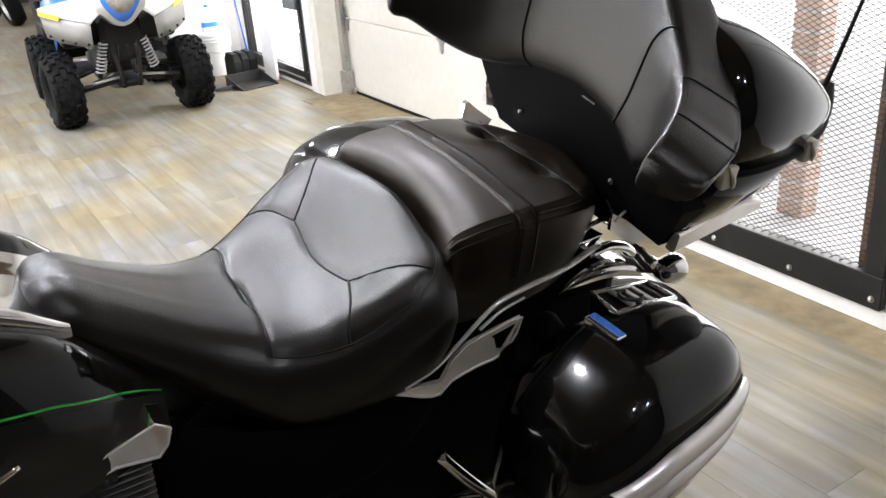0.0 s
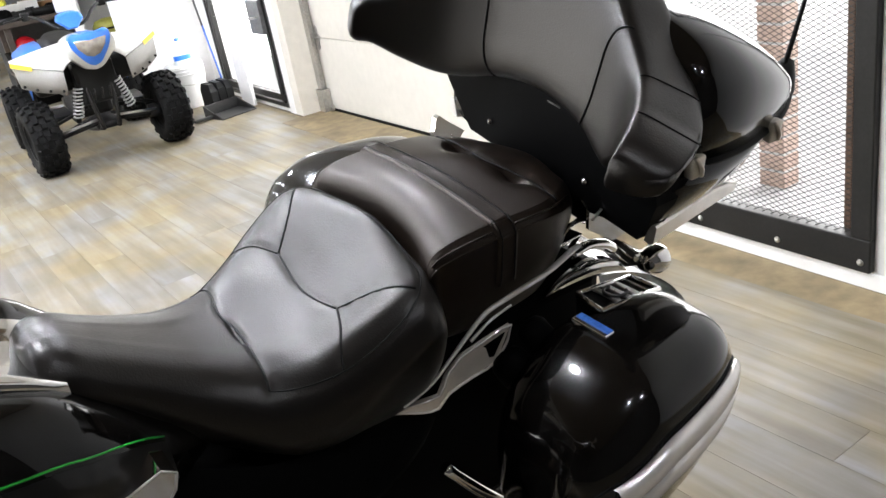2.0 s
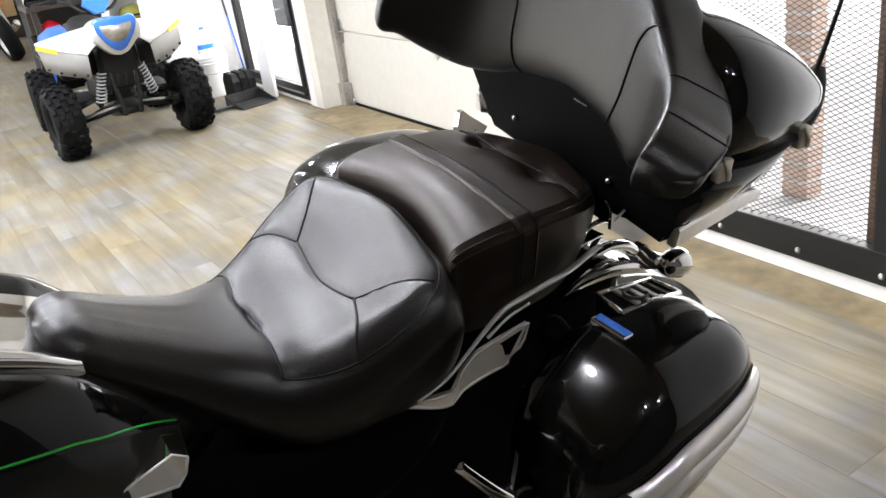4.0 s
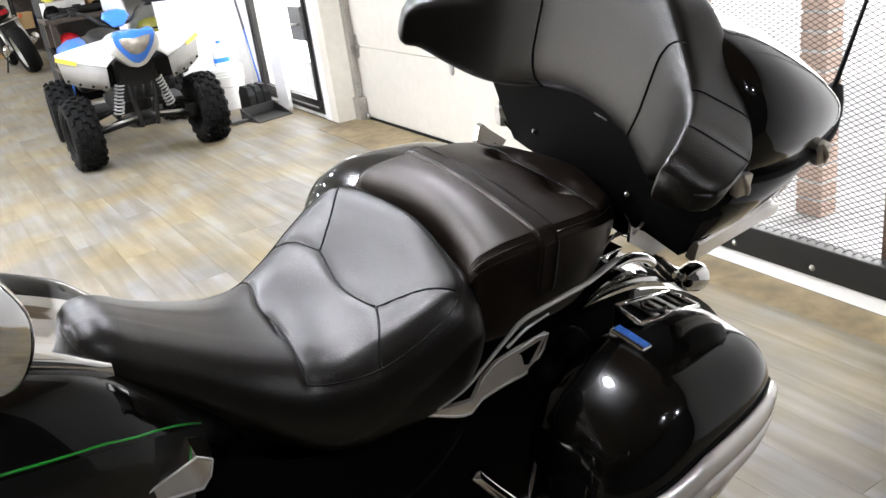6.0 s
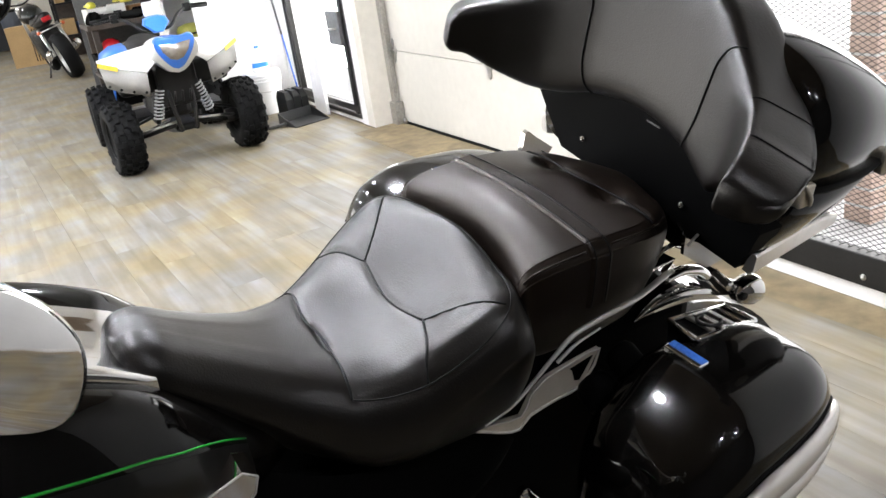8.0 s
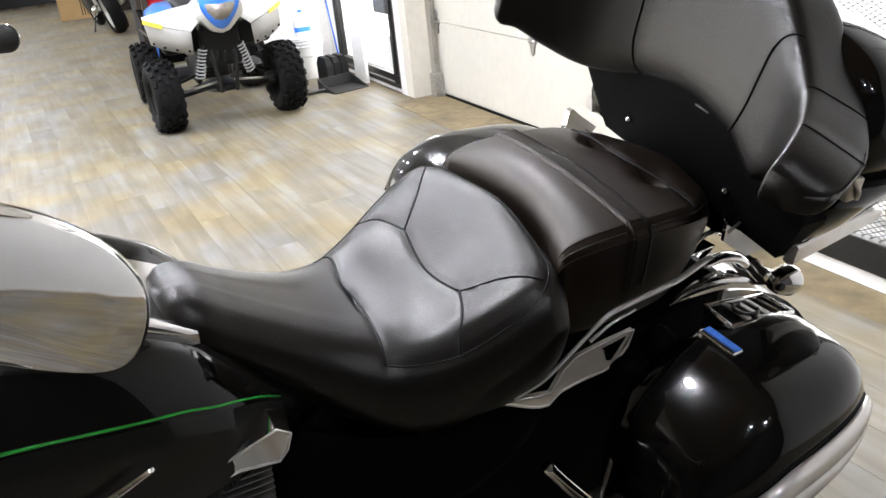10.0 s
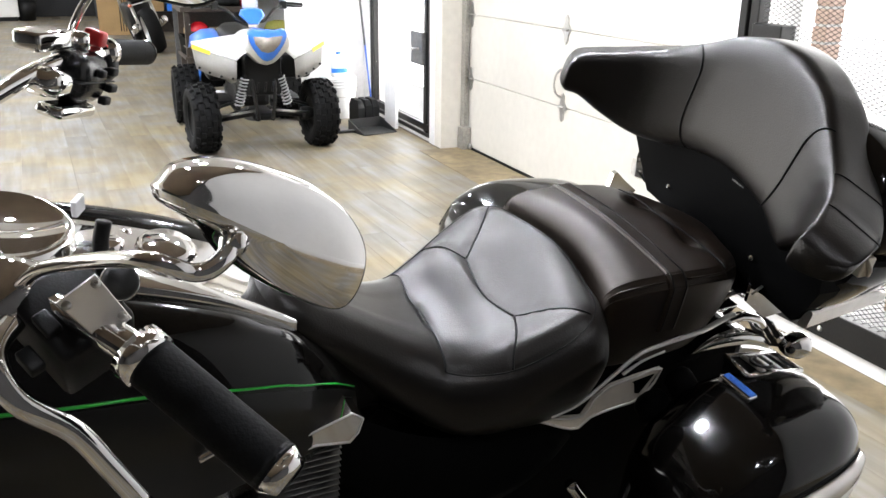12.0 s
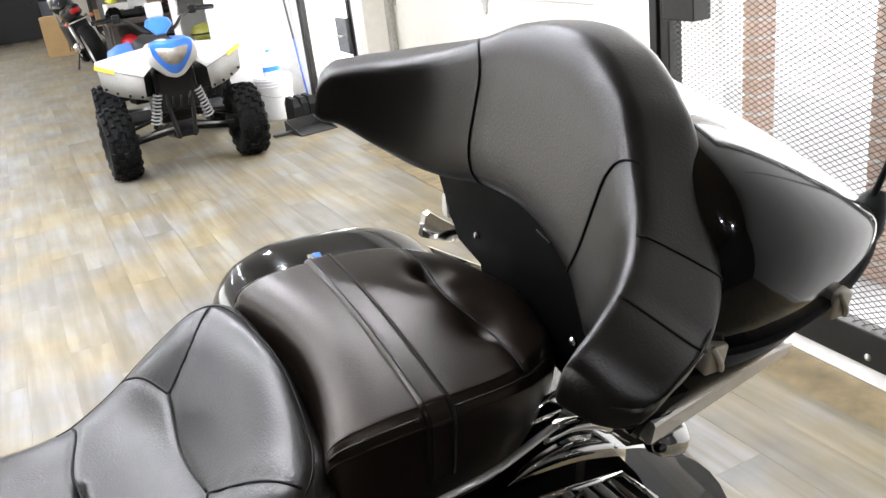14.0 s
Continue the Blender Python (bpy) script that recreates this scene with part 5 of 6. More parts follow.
def quad_wheel(x, y, radius, width, steer):
    m = pose(x, y, radius, 0, 90, 0) if steer == 0 else pose(x, y, radius, 0, 0, steer) @ pose(0, 0, 0, 0, 90, 0)
    prof = [(radius * 0.50, -width * 0.40), (radius * 0.70, -width * 0.50), (radius * 0.86, -width * 0.48), (radius * 0.94, -width * 0.36), (radius * 0.965, 0), (radius * 0.94, width * 0.36), (radius * 0.86, width * 0.48), (radius * 0.70, width * 0.50), (radius * 0.50, width * 0.40)]
    t = part("tyre", lathe(prof, 48, m=m), RUBBER, quad, "knobbly black tyre")
    bm = bmesh.new()
    for row, (z, rr, tilt) in enumerate(((-0.40, 0.925, -38), (-0.20, 0.965, -12), (0.0, 0.975, 0), (0.20, 0.965, 12), (0.40, 0.925, 38))):
        for k in range(18):
            a = 360 * (k + (0.5 if row % 2 else 0)) / 18
            box(-0.009, 0.012, -0.019, 0.019, -0.016, 0.016, 0.003, bm, m @ pose(0, 0, 0, 0, 0, a) @ Matrix.Translation((radius * rr, 0, z * width)) @ pose(0, 0, 0, 0, -tilt, 0), seg=1)
    part("tread", bm, RUBBER, t, "rows of square tread knobs", smooth=False)
    rim = lathe([(0.0, width * 0.05), (radius * 0.15, width * 0.12), (radius * 0.30, width * 0.02), (radius * 0.46, width * 0.20), (radius * 0.52, width * 0.42), (radius * 0.52, -width * 0.42), (radius * 0.46, -width * 0.20), (radius * 0.30, -width * 0.05), (0.0, -width * 0.05)], 32, m=m)
    r = part("rim", rim, BLACK_STEEL, t, "black steel rim")
    for k in range(4):
        a = math.pi / 4 + k * math.pi / 2
        part("wheel_nut", lathe([(0, -0.012), (0.009, -0.012), (0.009, 0.012), (0, 0.014)], 6, m=m @ Matrix.Translation((radius * 0.24 * math.cos(a), radius * 0.24 * math.sin(a), -width * 0.08 if x < 0 else width * 0.08))), GALVANISED, r)
    return t


quad_wheel(-0.415, 0.0, 0.240, 0.185, 5)
quad_wheel(0.415, 0.0, 0.240, 0.185, 5)
quad_wheel(-0.40, 1.16, 0.235, 0.22, 0)
quad_wheel(0.40, 1.16, 0.235, 0.22, 0)
for s in (1, -1):
    # fender: white top sheet with a crisp edge, grey flap folded down from it
    edge = [(0.195, -0.290, 0.664), (0.285, -0.215, 0.690), (0.370, -0.140, 0.718), (0.442, -0.070, 0.746), (0.445, 0.08, 0.756), (0.425, 0.22, 0.735)]
    inner = [(0.125, -0.300, 0.720), (0.125, -0.260, 0.745), (0.120, -0.20, 0.765), (0.115, -0.10, 0.785), (0.115, 0.08, 0.800), (0.115, 0.24, 0.775)]
    rows = []
    for (ex, ey, ez), (ix, iy, iz) in zip(edge, inner):
        rows.append([(s * (ix + (ex - ix) * t), iy + (ey - iy) * t, iz + (ez - iz) * t + 0.004 * math.sin(math.pi * t)) for t in (0, 0.3, 0.6, 0.85, 1.0)])
    fender = sharp(part("front_fender", loft(rows, closed=False), Q_WHITE, quad, "white plastic front fender", smooth=False), 14)
    fender.modifiers.new("thick", "SOLIDIFY").thickness = 0.007
    front = [(s * x, y - 0.003, z - 0.006) for x, y, z in edge[:5]]
    low = [(s * 0.203, -0.278, 0.522), (s * 0.283, -0.205, 0.534), (s * 0.362, -0.132, 0.556), (s * 0.432, -0.066, 0.590), (s * 0.436, 0.04, 0.665)]
    flap = sharp(part("front_flap", loft([front, [tuple((Vector(p) * 0.5 + Vector(q) * 0.5)) for p, q in zip(front, low)], low], closed=False), Q_GREY, quad, "grey plastic splash flap", smooth=False), 8)
    flap.modifiers.new("thick", "SOLIDIFY").thickness = 0.005
    for x, y, z in ((0.222, -0.268, 0.541), (0.290, -0.206, 0.551), (0.356, -0.145, 0.571), (0.415, -0.090, 0.598)):
        part("rivet", lathe([(0, 0.005), (0.008, 0.004), (0.009, 0), (0, 0)], 10, m=pose(s * x, y, z, 90, 0, 0)), BLACK_PLASTIC, flap)
    mid = Vector((s * 0.398, -0.118, 0.722))
    along = (Vector((s * 0.442, -0.070, 0.746)) - Vector((s * 0.285, -0.215, 0.690))).normalized()
    out = Vector((s * 0.70, -0.71, 0.05))
    out = (out - along * out.dot(along)).normalized()
    m = Matrix((along, out.cross(along), out)).transposed().to_4x4()
    m.translation = mid + out * 0.004
    part("sticker", box(-0.075, 0.075, -0.014, 0.014, -0.001, 0.001, m=m), Q_YELLOW, fender, "yellow warning sticker", smooth=False)
    # black box added to block light inside the wheel well
    part("wheel_well_block", box(min(s * 0.10, s * 0.36), max(s * 0.10, s * 0.36), -0.05, 0.20, 0.50, 0.66, 0.03), BLACK_PLASTIC, quad, "black block closing the wheel well")
    rear = part("rear_fender", loft([[(s * 0.15, y, z + 0.02), (s * 0.25, y, z + 0.01), (s * 0.325, y, z - 0.03), (s * 0.34, y, z - 0.12)] for y, z in ((0.70, 0.52), (0.80, 0.66), (0.98, 0.72), (1.25, 0.73), (1.42, 0.70))], closed=False), Q_BLUE, quad, "blue plastic rear fender")
    rear.modifiers.new("thick", "SOLIDIFY").thickness = 0.006
    # shock absorber with a coil spring, and wishbones
    top, foot = Vector((s * 0.112, -0.14, 0.55)), Vector((s * 0.180, -0.10, 0.305))
    shock = part("shock_absorber", tube([top, foot], 0.017, 12), BLACK_STEEL, quad, "black shock absorber")
    d = (foot - top).normalized()
    u = d.cross(Vector((0, 1, 0))).normalized()
    v = d.cross(u)
    coil = [top + (foot - top) * (0.10 + 0.78 * k / 90) + (u * math.cos(k * 0.60) + v * math.sin(k * 0.60)) * 0.030 for k in range(91)]
    part("spring", tube(coil, 0.0060, 6, steps=1), SPRING_WHITE, shock, "pale grey coil spring")
    part("wishbone", tube([(s * 0.07, -0.10, 0.27), (s * 0.33, -0.01, 0.215)], 0.014, 8), BLACK_STEEL, quad)
    part("wishbone", tube([(s * 0.07, 0.16, 0.27), (s * 0.33, 0.0, 0.215)], 0.014, 8), BLACK_STEEL, quad)
    part("wishbone", tube([(s * 0.09, -0.06, 0.38), (s * 0.33, -0.0, 0.30)], 0.011, 8), BLACK_STEEL, quad)
    part("tie_rod", tube([(s * 0.05, -0.14, 0.30), (s * 0.32, -0.10, 0.26)], 0.009, 8), STEEL, quad)
    part("hub", lathe([(0, -0.05), (0.045, -0.05), (0.05, 0.0), (0.03, 0.05), (0, 0.05)], 16, m=pose(s * 0.335, 0, 0.24, 0, 90, 0)), BLACK_STEEL, quad)
    part("frame_tube", tube([(s * 0.05, -0.16, 0.24), (s * 0.07, -0.17, 0.40), (s * 0.08, -0.10, 0.58), (s * 0.10, 0.2, 0.70)], 0.014, 8), BLACK_STEEL, quad)
    part("frame_tube", tube([(s * 0.05, -0.16, 0.24), (s * 0.09, 0.2, 0.20), (s * 0.12, 0.7, 0.22), (s * 0.1, 1.1, 0.30)], 0.016, 8), BLACK_STEEL, quad)
    part("grip", tube([(s * 0.27, 0.30, 0.985), (s * 0.395, 0.345, 0.975)], 0.017, 12), RUBBER, quad, "black rubber grip")
    part("brake_lever", tube([(s * 0.26, 0.25, 0.985), (s * 0.31, 0.235, 0.98), (s * 0.38, 0.275, 0.97)], 0.006, 8), BLACK_STEEL, quad)
    part("control_pod", box(s * 0.245 - 0.025, s * 0.245 + 0.025, 0.255, 0.315, 0.955, 1.01, 0.008), BLACK_PLASTIC, quad)
    part("footwell", box(s * 0.14, s * 0.38, 0.38, 0.80, 0.26, 0.29, 0.006), BLACK_PLASTIC, quad)
part("skid_plate", box(-0.08, 0.08, -0.12, 0.25, 0.22, 0.27, 0.02), BLACK_PLASTIC, quad)
part("front_axle_cover", box(-0.13, 0.13, -0.16, 0.30, 0.40, 0.68, 0.03), BLACK_PLASTIC, quad, "black inner bodywork", smooth=False)
for k in range(3):
    part("front_grille_bar", tube([(-0.05 + 0.05 * k, -0.185, 0.43), (-0.04 + 0.05 * k, -0.20, 0.50)], 0.007, 6), BLACK_STEEL, quad)
part("handlebar", tube([(-0.395, 0.345, 0.975), (-0.27, 0.30, 0.985), (-0.17, 0.22, 0.955), (-0.09, 0.17, 0.885), (0.0, 0.16, 0.875), (0.09, 0.17, 0.885), (0.17, 0.22, 0.955), (0.27, 0.30, 0.985), (0.395, 0.345, 0.975)], 0.011, 10), BLACK_STEEL, quad, "black handlebar")
# nose: white cowl, blue wing round the lamp
def shield(points, y0, y1, inset):
    out = [(x, z) for x, z in points] + [(-x, z) for x, z in points[::-1] if x > 0.001]
    cx, cz = 0.0, 0.77
    return loft([[(x, y0 + 0.35 * (0.84 - z), z) for x, z in out], [(cx + (x - cx) * inset, y1 + 0.35 * (0.84 - z), cz + (z - cz) * inset) for x, z in out]])
NOSE = [(0.0, 0.615), (0.055, 0.635), (0.115, 0.695), (0.158, 0.745), (0.155, 0.815), (0.125, 0.850), (0.05, 0.845), (0.0, 0.845)]
NOSE = [(p.x, p.z) for p in smooth_path([(x, 0, z) for x, z in NOSE], 5)]
NOSE[0], NOSE[-1] = (0.0, 0.615), (0.0, 0.845)
nose = part("nose_cowl", shield(NOSE, -0.24, -0.40, 0.90), Q_WHITE, quad, "white nose cowl")
BLUE = [(0.0, 0.650), (0.040, 0.668), (0.090, 0.730), (0.122, 0.790), (0.130, 0.845), (0.100, 0.870), (0.05, 0.862), (0.0, 0.868)]
BLUE = [(p.x, p.z) for p in smooth_path([(x, 0, z) for x, z in BLUE], 5)]
BLUE[0], BLUE[-1] = (0.0, 0.650), (0.0, 0.868)
part("nose_trim", shield(BLUE, -0.36, -0.418, 0.93), Q_BLUE, nose, "blue shield round the headlamp")
LAMPO = [(0.0, 0.712), (0.042, 0.724), (0.084, 0.775), (0.100, 0.828), (0.05, 0.826), (0.0, 0.818)]
part("headlamp", shield(LAMPO, -0.40, -0.427, 0.95), LENS, nose, "clear headlamp")
pad_out = [(-0.030, 0.858), (0.030, 0.858), (0.088, 0.918), (0.072, 0.955), (0.030, 0.968), (-0.030, 0.968), (-0.072, 0.955), (-0.088, 0.918)]
part("bar_pad", loft([[(x * k, y + 0.5 * (z - 0.91), 0.915 + (z - 0.915) * k) for x, z in pad_out] for y, k in ((0.12, 0.80), (0.13, 0.94), (0.15, 1.0), (0.20, 1.0), (0.22, 0.9))]), Q_BLUE, quad, "blue handlebar cowl", smooth=False)
part("number_plate", box(-0.055, 0.055, 0.235, 0.245, 0.965, 1.06, 0.01), Q_WHITE, quad, "white upright panel")
part("fuel_tank", loft([[(w * math.cos(a), y, z + h * math.sin(a)) for a in np.linspace(0, math.pi, 14)] for y, w, z, h in ((0.20, 0.08, 0.66, 0.14), (0.30, 0.115, 0.66, 0.16), (0.50, 0.12, 0.66, 0.14), (0.60, 0.09, 0.66, 0.10))]), Q_WHITE, quad, "white tank cover")
part("seat", loft([[(w * power(math.cos(a), 0.7), y, z + 0.09 * abs(math.sin(a)) ** 0.6) for a in np.linspace(0, math.pi, 16)] for y, w, z in ((0.52, 0.07, 0.66), (0.60, 0.11, 0.67), (0.85, 0.14, 0.68), (1.15, 0.15, 0.69), (1.28, 0.10, 0.70))]), BLACK_PLASTIC, quad, "black vinyl seat")
part("engine", box(-0.13, 0.13, 0.34, 0.80, 0.24, 0.60, 0.04), BLACK_STEEL, quad, smooth=False)
part("rear_axle", tube([(-0.36, 1.16, 0.235), (0.36, 1.16, 0.235)], 0.022, 12), STEEL, quad)
part("tail_frame", tube([(0.0, 0.8, 0.55), (0.0, 1.15, 0.62), (0.0, 1.4, 0.66)], 0.05, 10), BLACK_STEEL, quad)
part("cylinder_cover", lathe([(0, -0.05), (0.06, -0.05), (0.07, 0.0), (0.05, 0.03), (0, 0.04)], 20, m=pose(-0.16, 0.30, 0.50, 0, -90, 0)), STEEL, quad, "silver engine cover")

# ---------------------------------------------------------------- along the far wall
fixed("partition", box(1.16, WALL_X - 0.002, 6.30, 6.42, 0, CEIL - 0.002), WHITE_PAINT, "plain white partition wall", "wall")
fixed("window_post", box(1.770, 1.795, 5.30, 5.56, 0.0, 2.2, 0.003), WHITE_PAINT, "white board standing before the glazed door", "trim")

W_PLASTIC = material("white_pail_plastic", (0.76, 0.76, 0.74), 0.4, grain=0.04, grain_scale=40, stain=0.05)
pail = thing("pail", ROOM @ pose(1.50, 5.98, 0), "white plastic pail standing on the floor", "pail")
part("body", lathe([(0, 0), (0.125, 0.0), (0.130, 0.01), (0.150, 0.33), (0.150, 0.345), (0, 0.345)], 40), W_PLASTIC, pail)
for z in (0.27, 0.295, 0.32):
    part("rib", lathe([(0.14, z - 0.006), (0.156, z - 0.005), (0.156, z + 0.005), (0.14, z + 0.006)], 40), W_PLASTIC, pail)
part("bail", tube([(-0.15, 0, 0.30), (-0.12, -0.10, 0.22), (0, -0.16, 0.19), (0.12, -0.10, 0.22), (0.15, 0, 0.30)], 0.004, 6), GALVANISED, pail, "wire bail")
JUG_SIZE = Matrix.Scale(0.75, 4)
jug = thing("jug", ROOM @ pose(1.50, 5.96, 0.345) @ JUG_SIZE, "translucent white fluid jug with a blue label, on the pail", "jug")
part("body", loft([[(w * power(math.cos(a), 0.5), 0.06 * power(math.sin(a), 0.5), z) for a in np.linspace(0, 2 * math.pi, 33)[:-1]] for z, w in ((0.0, 0.085), (0.01, 0.092), (0.16, 0.092), (0.20, 0.085), (0.24, 0.05), (0.25, 0.028))]), W_PLASTIC, jug)
part("cap", lathe([(0, 0.25), (0.026, 0.25), (0.026, 0.275), (0, 0.278)], 20), Q_BLUE, jug, "blue screw cap")
part("label", loft([[(0.0935 * power(math.cos(a), 0.5), 0.0615 * power(math.sin(a), 0.5), z) for a in np.linspace(math.pi * 1.05, math.pi * 1.95, 20)] for z in (0.05, 0.10)], closed=False), Q_BLUE, jug, "blue label")
part("handle", tube([(0.05, 0, 0.235), (0.085, 0, 0.225), (0.088, 0, 0.17)], 0.010, 8), W_PLASTIC, jug)


def dustpan(m, hue, label):
    d = thing("dustpan", m, label, "dustpan", "dustpans by the wall")
    rows = [[(x, y, z), (-x, y, z)] for x, y, z in ((0.15, -0.15, 0.004), (0.15, 0.0, 0.012), (0.14, 0.12, 0.03))]
    bm = loft([[(-0.15, -0.15, 0.0), (0.15, -0.15, 0.0), (0.15, -0.15, 0.006), (-0.15, -0.15, 0.006)], [(-0.15, 0.10, 0.0), (0.15, 0.10, 0.0), (0.15, 0.10, 0.012), (-0.15, 0.10, 0.012)]])
    part("tray", bm, hue, d, smooth=False)
    for s in (1, -1):
        part("side", loft([[(s * 0.143, -0.14, 0.006), (s * 0.15, -0.14, 0.006), (s * 0.15, -0.14, 0.010), (s * 0.143, -0.14, 0.010)], [(s * 0.143, 0.10, 0.012), (s * 0.15, 0.10, 0.012), (s * 0.15, 0.10, 0.09), (s * 0.143, 0.10, 0.09)]]), hue, d, smooth=False)
    part("back", box(-0.15, 0.15, 0.095, 0.105, 0.0, 0.09, 0.003), hue, d, smooth=False)
    return d


pan = dustpan(ROOM @ pose(1.56, 5.29, 0, 0, 0, 12), material("dark_grey_plastic", (0.02, 0.02, 0.02), 0.5, grain=0.2), "dark grey plastic dustpan lying on the floor")
part("handle", box(-0.30, -0.15, -0.02, 0.02, 0.01, 0.03, 0.006), MATS["dark_grey_plastic"], pan)
tub = thing("carry_case", ROOM @ pose(1.60, 5.50, 0, 0, 0, 10) @ Matrix.Scale(0.82, 4), "black ribbed plastic case standing against the wall", "case")
for k in range(3):
    x = -0.115 + 0.08 * k
    part("body", loft([[(x - 0.036, -0.10, 0), (x + 0.036, -0.10, 0), (x + 0.036, 0.10, 0), (x - 0.036, 0.10, 0)], [(x - 0.036, -0.10, 0.20 + 0.02 * (k == 1)), (x + 0.036, -0.10, 0.20 + 0.02 * (k == 1)), (x + 0.036, 0.10, 0.22), (x - 0.036, 0.10, 0.22)], [(x - 0.024, -0.06, 0.27), (x + 0.024, -0.06, 0.27), (x + 0.024, 0.08, 0.28), (x - 0.024, 0.08, 0.28)]]), BLACK_PLASTIC, tub, smooth=False)
pole = thing("pole", ROOM @ pose(1.685, 5.60, 0), "thin blue and dark grey broom handle leaning in the corner", "pole")
part("shaft", tube([(0, 0, 0.0), (-0.012, 0.16, 0.62)], 0.008, 10), material("deep_blue_plastic", (0.02, 0.09, 0.42), 0.4, grain=0.1), pole, "blue lower shaft")
part("upper_shaft", tube([(-0.012, 0.16, 0.62), (-0.035, 0.44, 1.75)], 0.009, 10), material("grey_metal_tube", (0.10, 0.10, 0.10), 0.4, metal=0.5), pole, "dark grey upper shaft")
part("tip", tube([(0, 0, 0.0), (-0.001, 0.02, 0.07)], 0.012, 10), BLACK_PLASTIC, pole)
# ---------------------------------------------------------------- background: shelves, work bench, second motorcycle, far end
SHELF_WHITE = material("white_laminate", (0.70, 0.69, 0.66), 0.45, grain=0.04, grain_scale=30, stain=0.06)
DARK_WOOD = material("dark_bench_wood", (0.06, 0.045, 0.035), 0.55, grain=0.3, grain_scale=25, stain=0.3)
CARDBOARD = material("brown_cardboard", (0.40, 0.26, 0.12), 0.8, grain=0.12, grain_scale=60, stain=0.15, bump=0.2)
RED = material("red_gloss", (0.42, 0.012, 0.02), 0.2, coat=0.9, grain=0.1)
OLIVE = material("olive_plastic", (0.33, 0.32, 0.06), 0.45, grain=0.15)
YELLOW = material("yellow_green_plastic", (0.62, 0.60, 0.06), 0.45, grain=0.12)
ALUMINIUM = material("worn_aluminium", (0.62, 0.62, 0.62), 0.38, metal=0.85, grain=0.12, grain_scale=40)

unit = thing("shelf_unit", ROOM @ pose(0.98, 6.75, 0), "white laminate shelf unit, nearly empty", "shelf unit")
part("side_board", box(0.0, 0.02, 0, 0.40, 0, 2.1, 0.002), SHELF_WHITE, unit, smooth=False)
part("side_board", box(0.52, 0.54, 0, 0.40, 0, 2.1, 0.002), SHELF_WHITE, unit, smooth=False)
part("back_board", box(0.02, 0.52, 0.385, 0.40, 0, 2.1), SHELF_WHITE, unit, smooth=False)
for z in (0.08, 0.60, 0.98, 1.36, 2.08):
    part("shelf_board", box(0.02, 0.52, 0.0, 0.385, z, z + 0.02, 0.002), SHELF_WHITE, unit, smooth=False)
bowl = thing("helmet_bag", ROOM @ pose(1.20, 6.86, 0.62), "olive green soft bag on a white shelf", "bag")
part("body", loft([[(0.13 * r * math.cos(a), 0.10 * r * math.sin(a), z) for a in np.linspace(0, 2 * math.pi, 25)[:-1]] for r, z in ((0.7, 0.0), (1.0, 0.03), (1.0, 0.07), (0.8, 0.115), (0.3, 0.135))]), OLIVE, bowl)
part("flap", loft([[(0.132 * math.cos(a), 0.102 * math.sin(a), z) for a in np.linspace(0, 2 * math.pi, 25)[:-1]] for z in (0.045, 0.06)]), BLACK_PLASTIC, bowl, "black zip band")
can = thing("spray_bottle", ROOM @ pose(1.10, 6.84, 1.0), "grey spray bottle on a white shelf", "bottle")
part("body", lathe([(0, 0), (0.03, 0), (0.032, 0.01), (0.032, 0.10), (0.012, 0.14), (0, 0.14)], 20), STEEL, can)
part("trigger", box(-0.02, 0.04, -0.01, 0.01, 0.14, 0.17, 0.004), BLACK_PLASTIC, can)

bench = thing("work_bench", ROOM @ pose(0.50, 8.3, 0), "dark wooden work bench heaped with parts", "bench")
part("top", box(0, 1.25, 0, 0.7, 0.74, 0.79, 0.005), DARK_WOOD, bench, smooth=False)
for x in (0.04, 1.15):
    for y in (0.04, 0.60):
        part("leg", box(x, x + 0.06, y, y + 0.06, 0, 0.74, 0.003), DARK_WOOD, bench, smooth=False)
part("lower_shelf", box(0.02, 1.23, 0.02, 0.68, 0.25, 0.28, 0.003), DARK_WOOD, bench, smooth=False)
part("back_panel", box(0, 1.25, 0.70, 0.72, 0.0, 1.9), material("grey_pegboard", (0.10, 0.10, 0.098), 0.7, grain=0.2), bench, smooth=False)
brng = random.Random(11)
BENCH_M = ROOM @ pose(0.50, 8.3, 0)


def carton(x, y, z, sx, sy, sz, hue, label, turn=0):
    c = thing("carton", BENCH_M @ pose(x, y, z, 0, 0, turn), label, "box", "cartons on the bench")
    part("body", box(-sx / 2, sx / 2, -sy / 2, sy / 2, 0, sz, 0.004), hue, c, smooth=False)
    part("tape", box(-sx / 2 - 0.001, sx / 2 + 0.001, -0.02, 0.02, sz, sz + 0.0015), SHELF_WHITE if hue is CARDBOARD else CARDBOARD, c, smooth=False)
    part("print", box(-sx * 0.2, sx * 0.25, -sy / 2 - 0.0015, -sy / 2, sz * 0.3, sz * 0.6), BLACK_PLASTIC, c, "dark printed panel", smooth=False)


carton(0.14, 0.25, 0.79, 0.20, 0.24, 0.15, SHELF_WHITE, "small white carton on the bench", 6)
carton(0.36, 0.30, 0.79, 0.18, 0.2, 0.16, SHELF_WHITE, "small white carton on the bench", -8)
carton(0.58, 0.42, 0.79, 0.24, 0.2, 0.12, CARDBOARD, "small brown carton on the bench", 10)
carton(0.92, 0.45, 0.79, 0.3, 0.3, 0.28, SHELF_WHITE, "white carton on the bench", -4)
carton(0.30, 0.40, 0.28, 0.4, 0.4, 0.26, CARDBOARD, "brown carton on the lower shelf", 4)


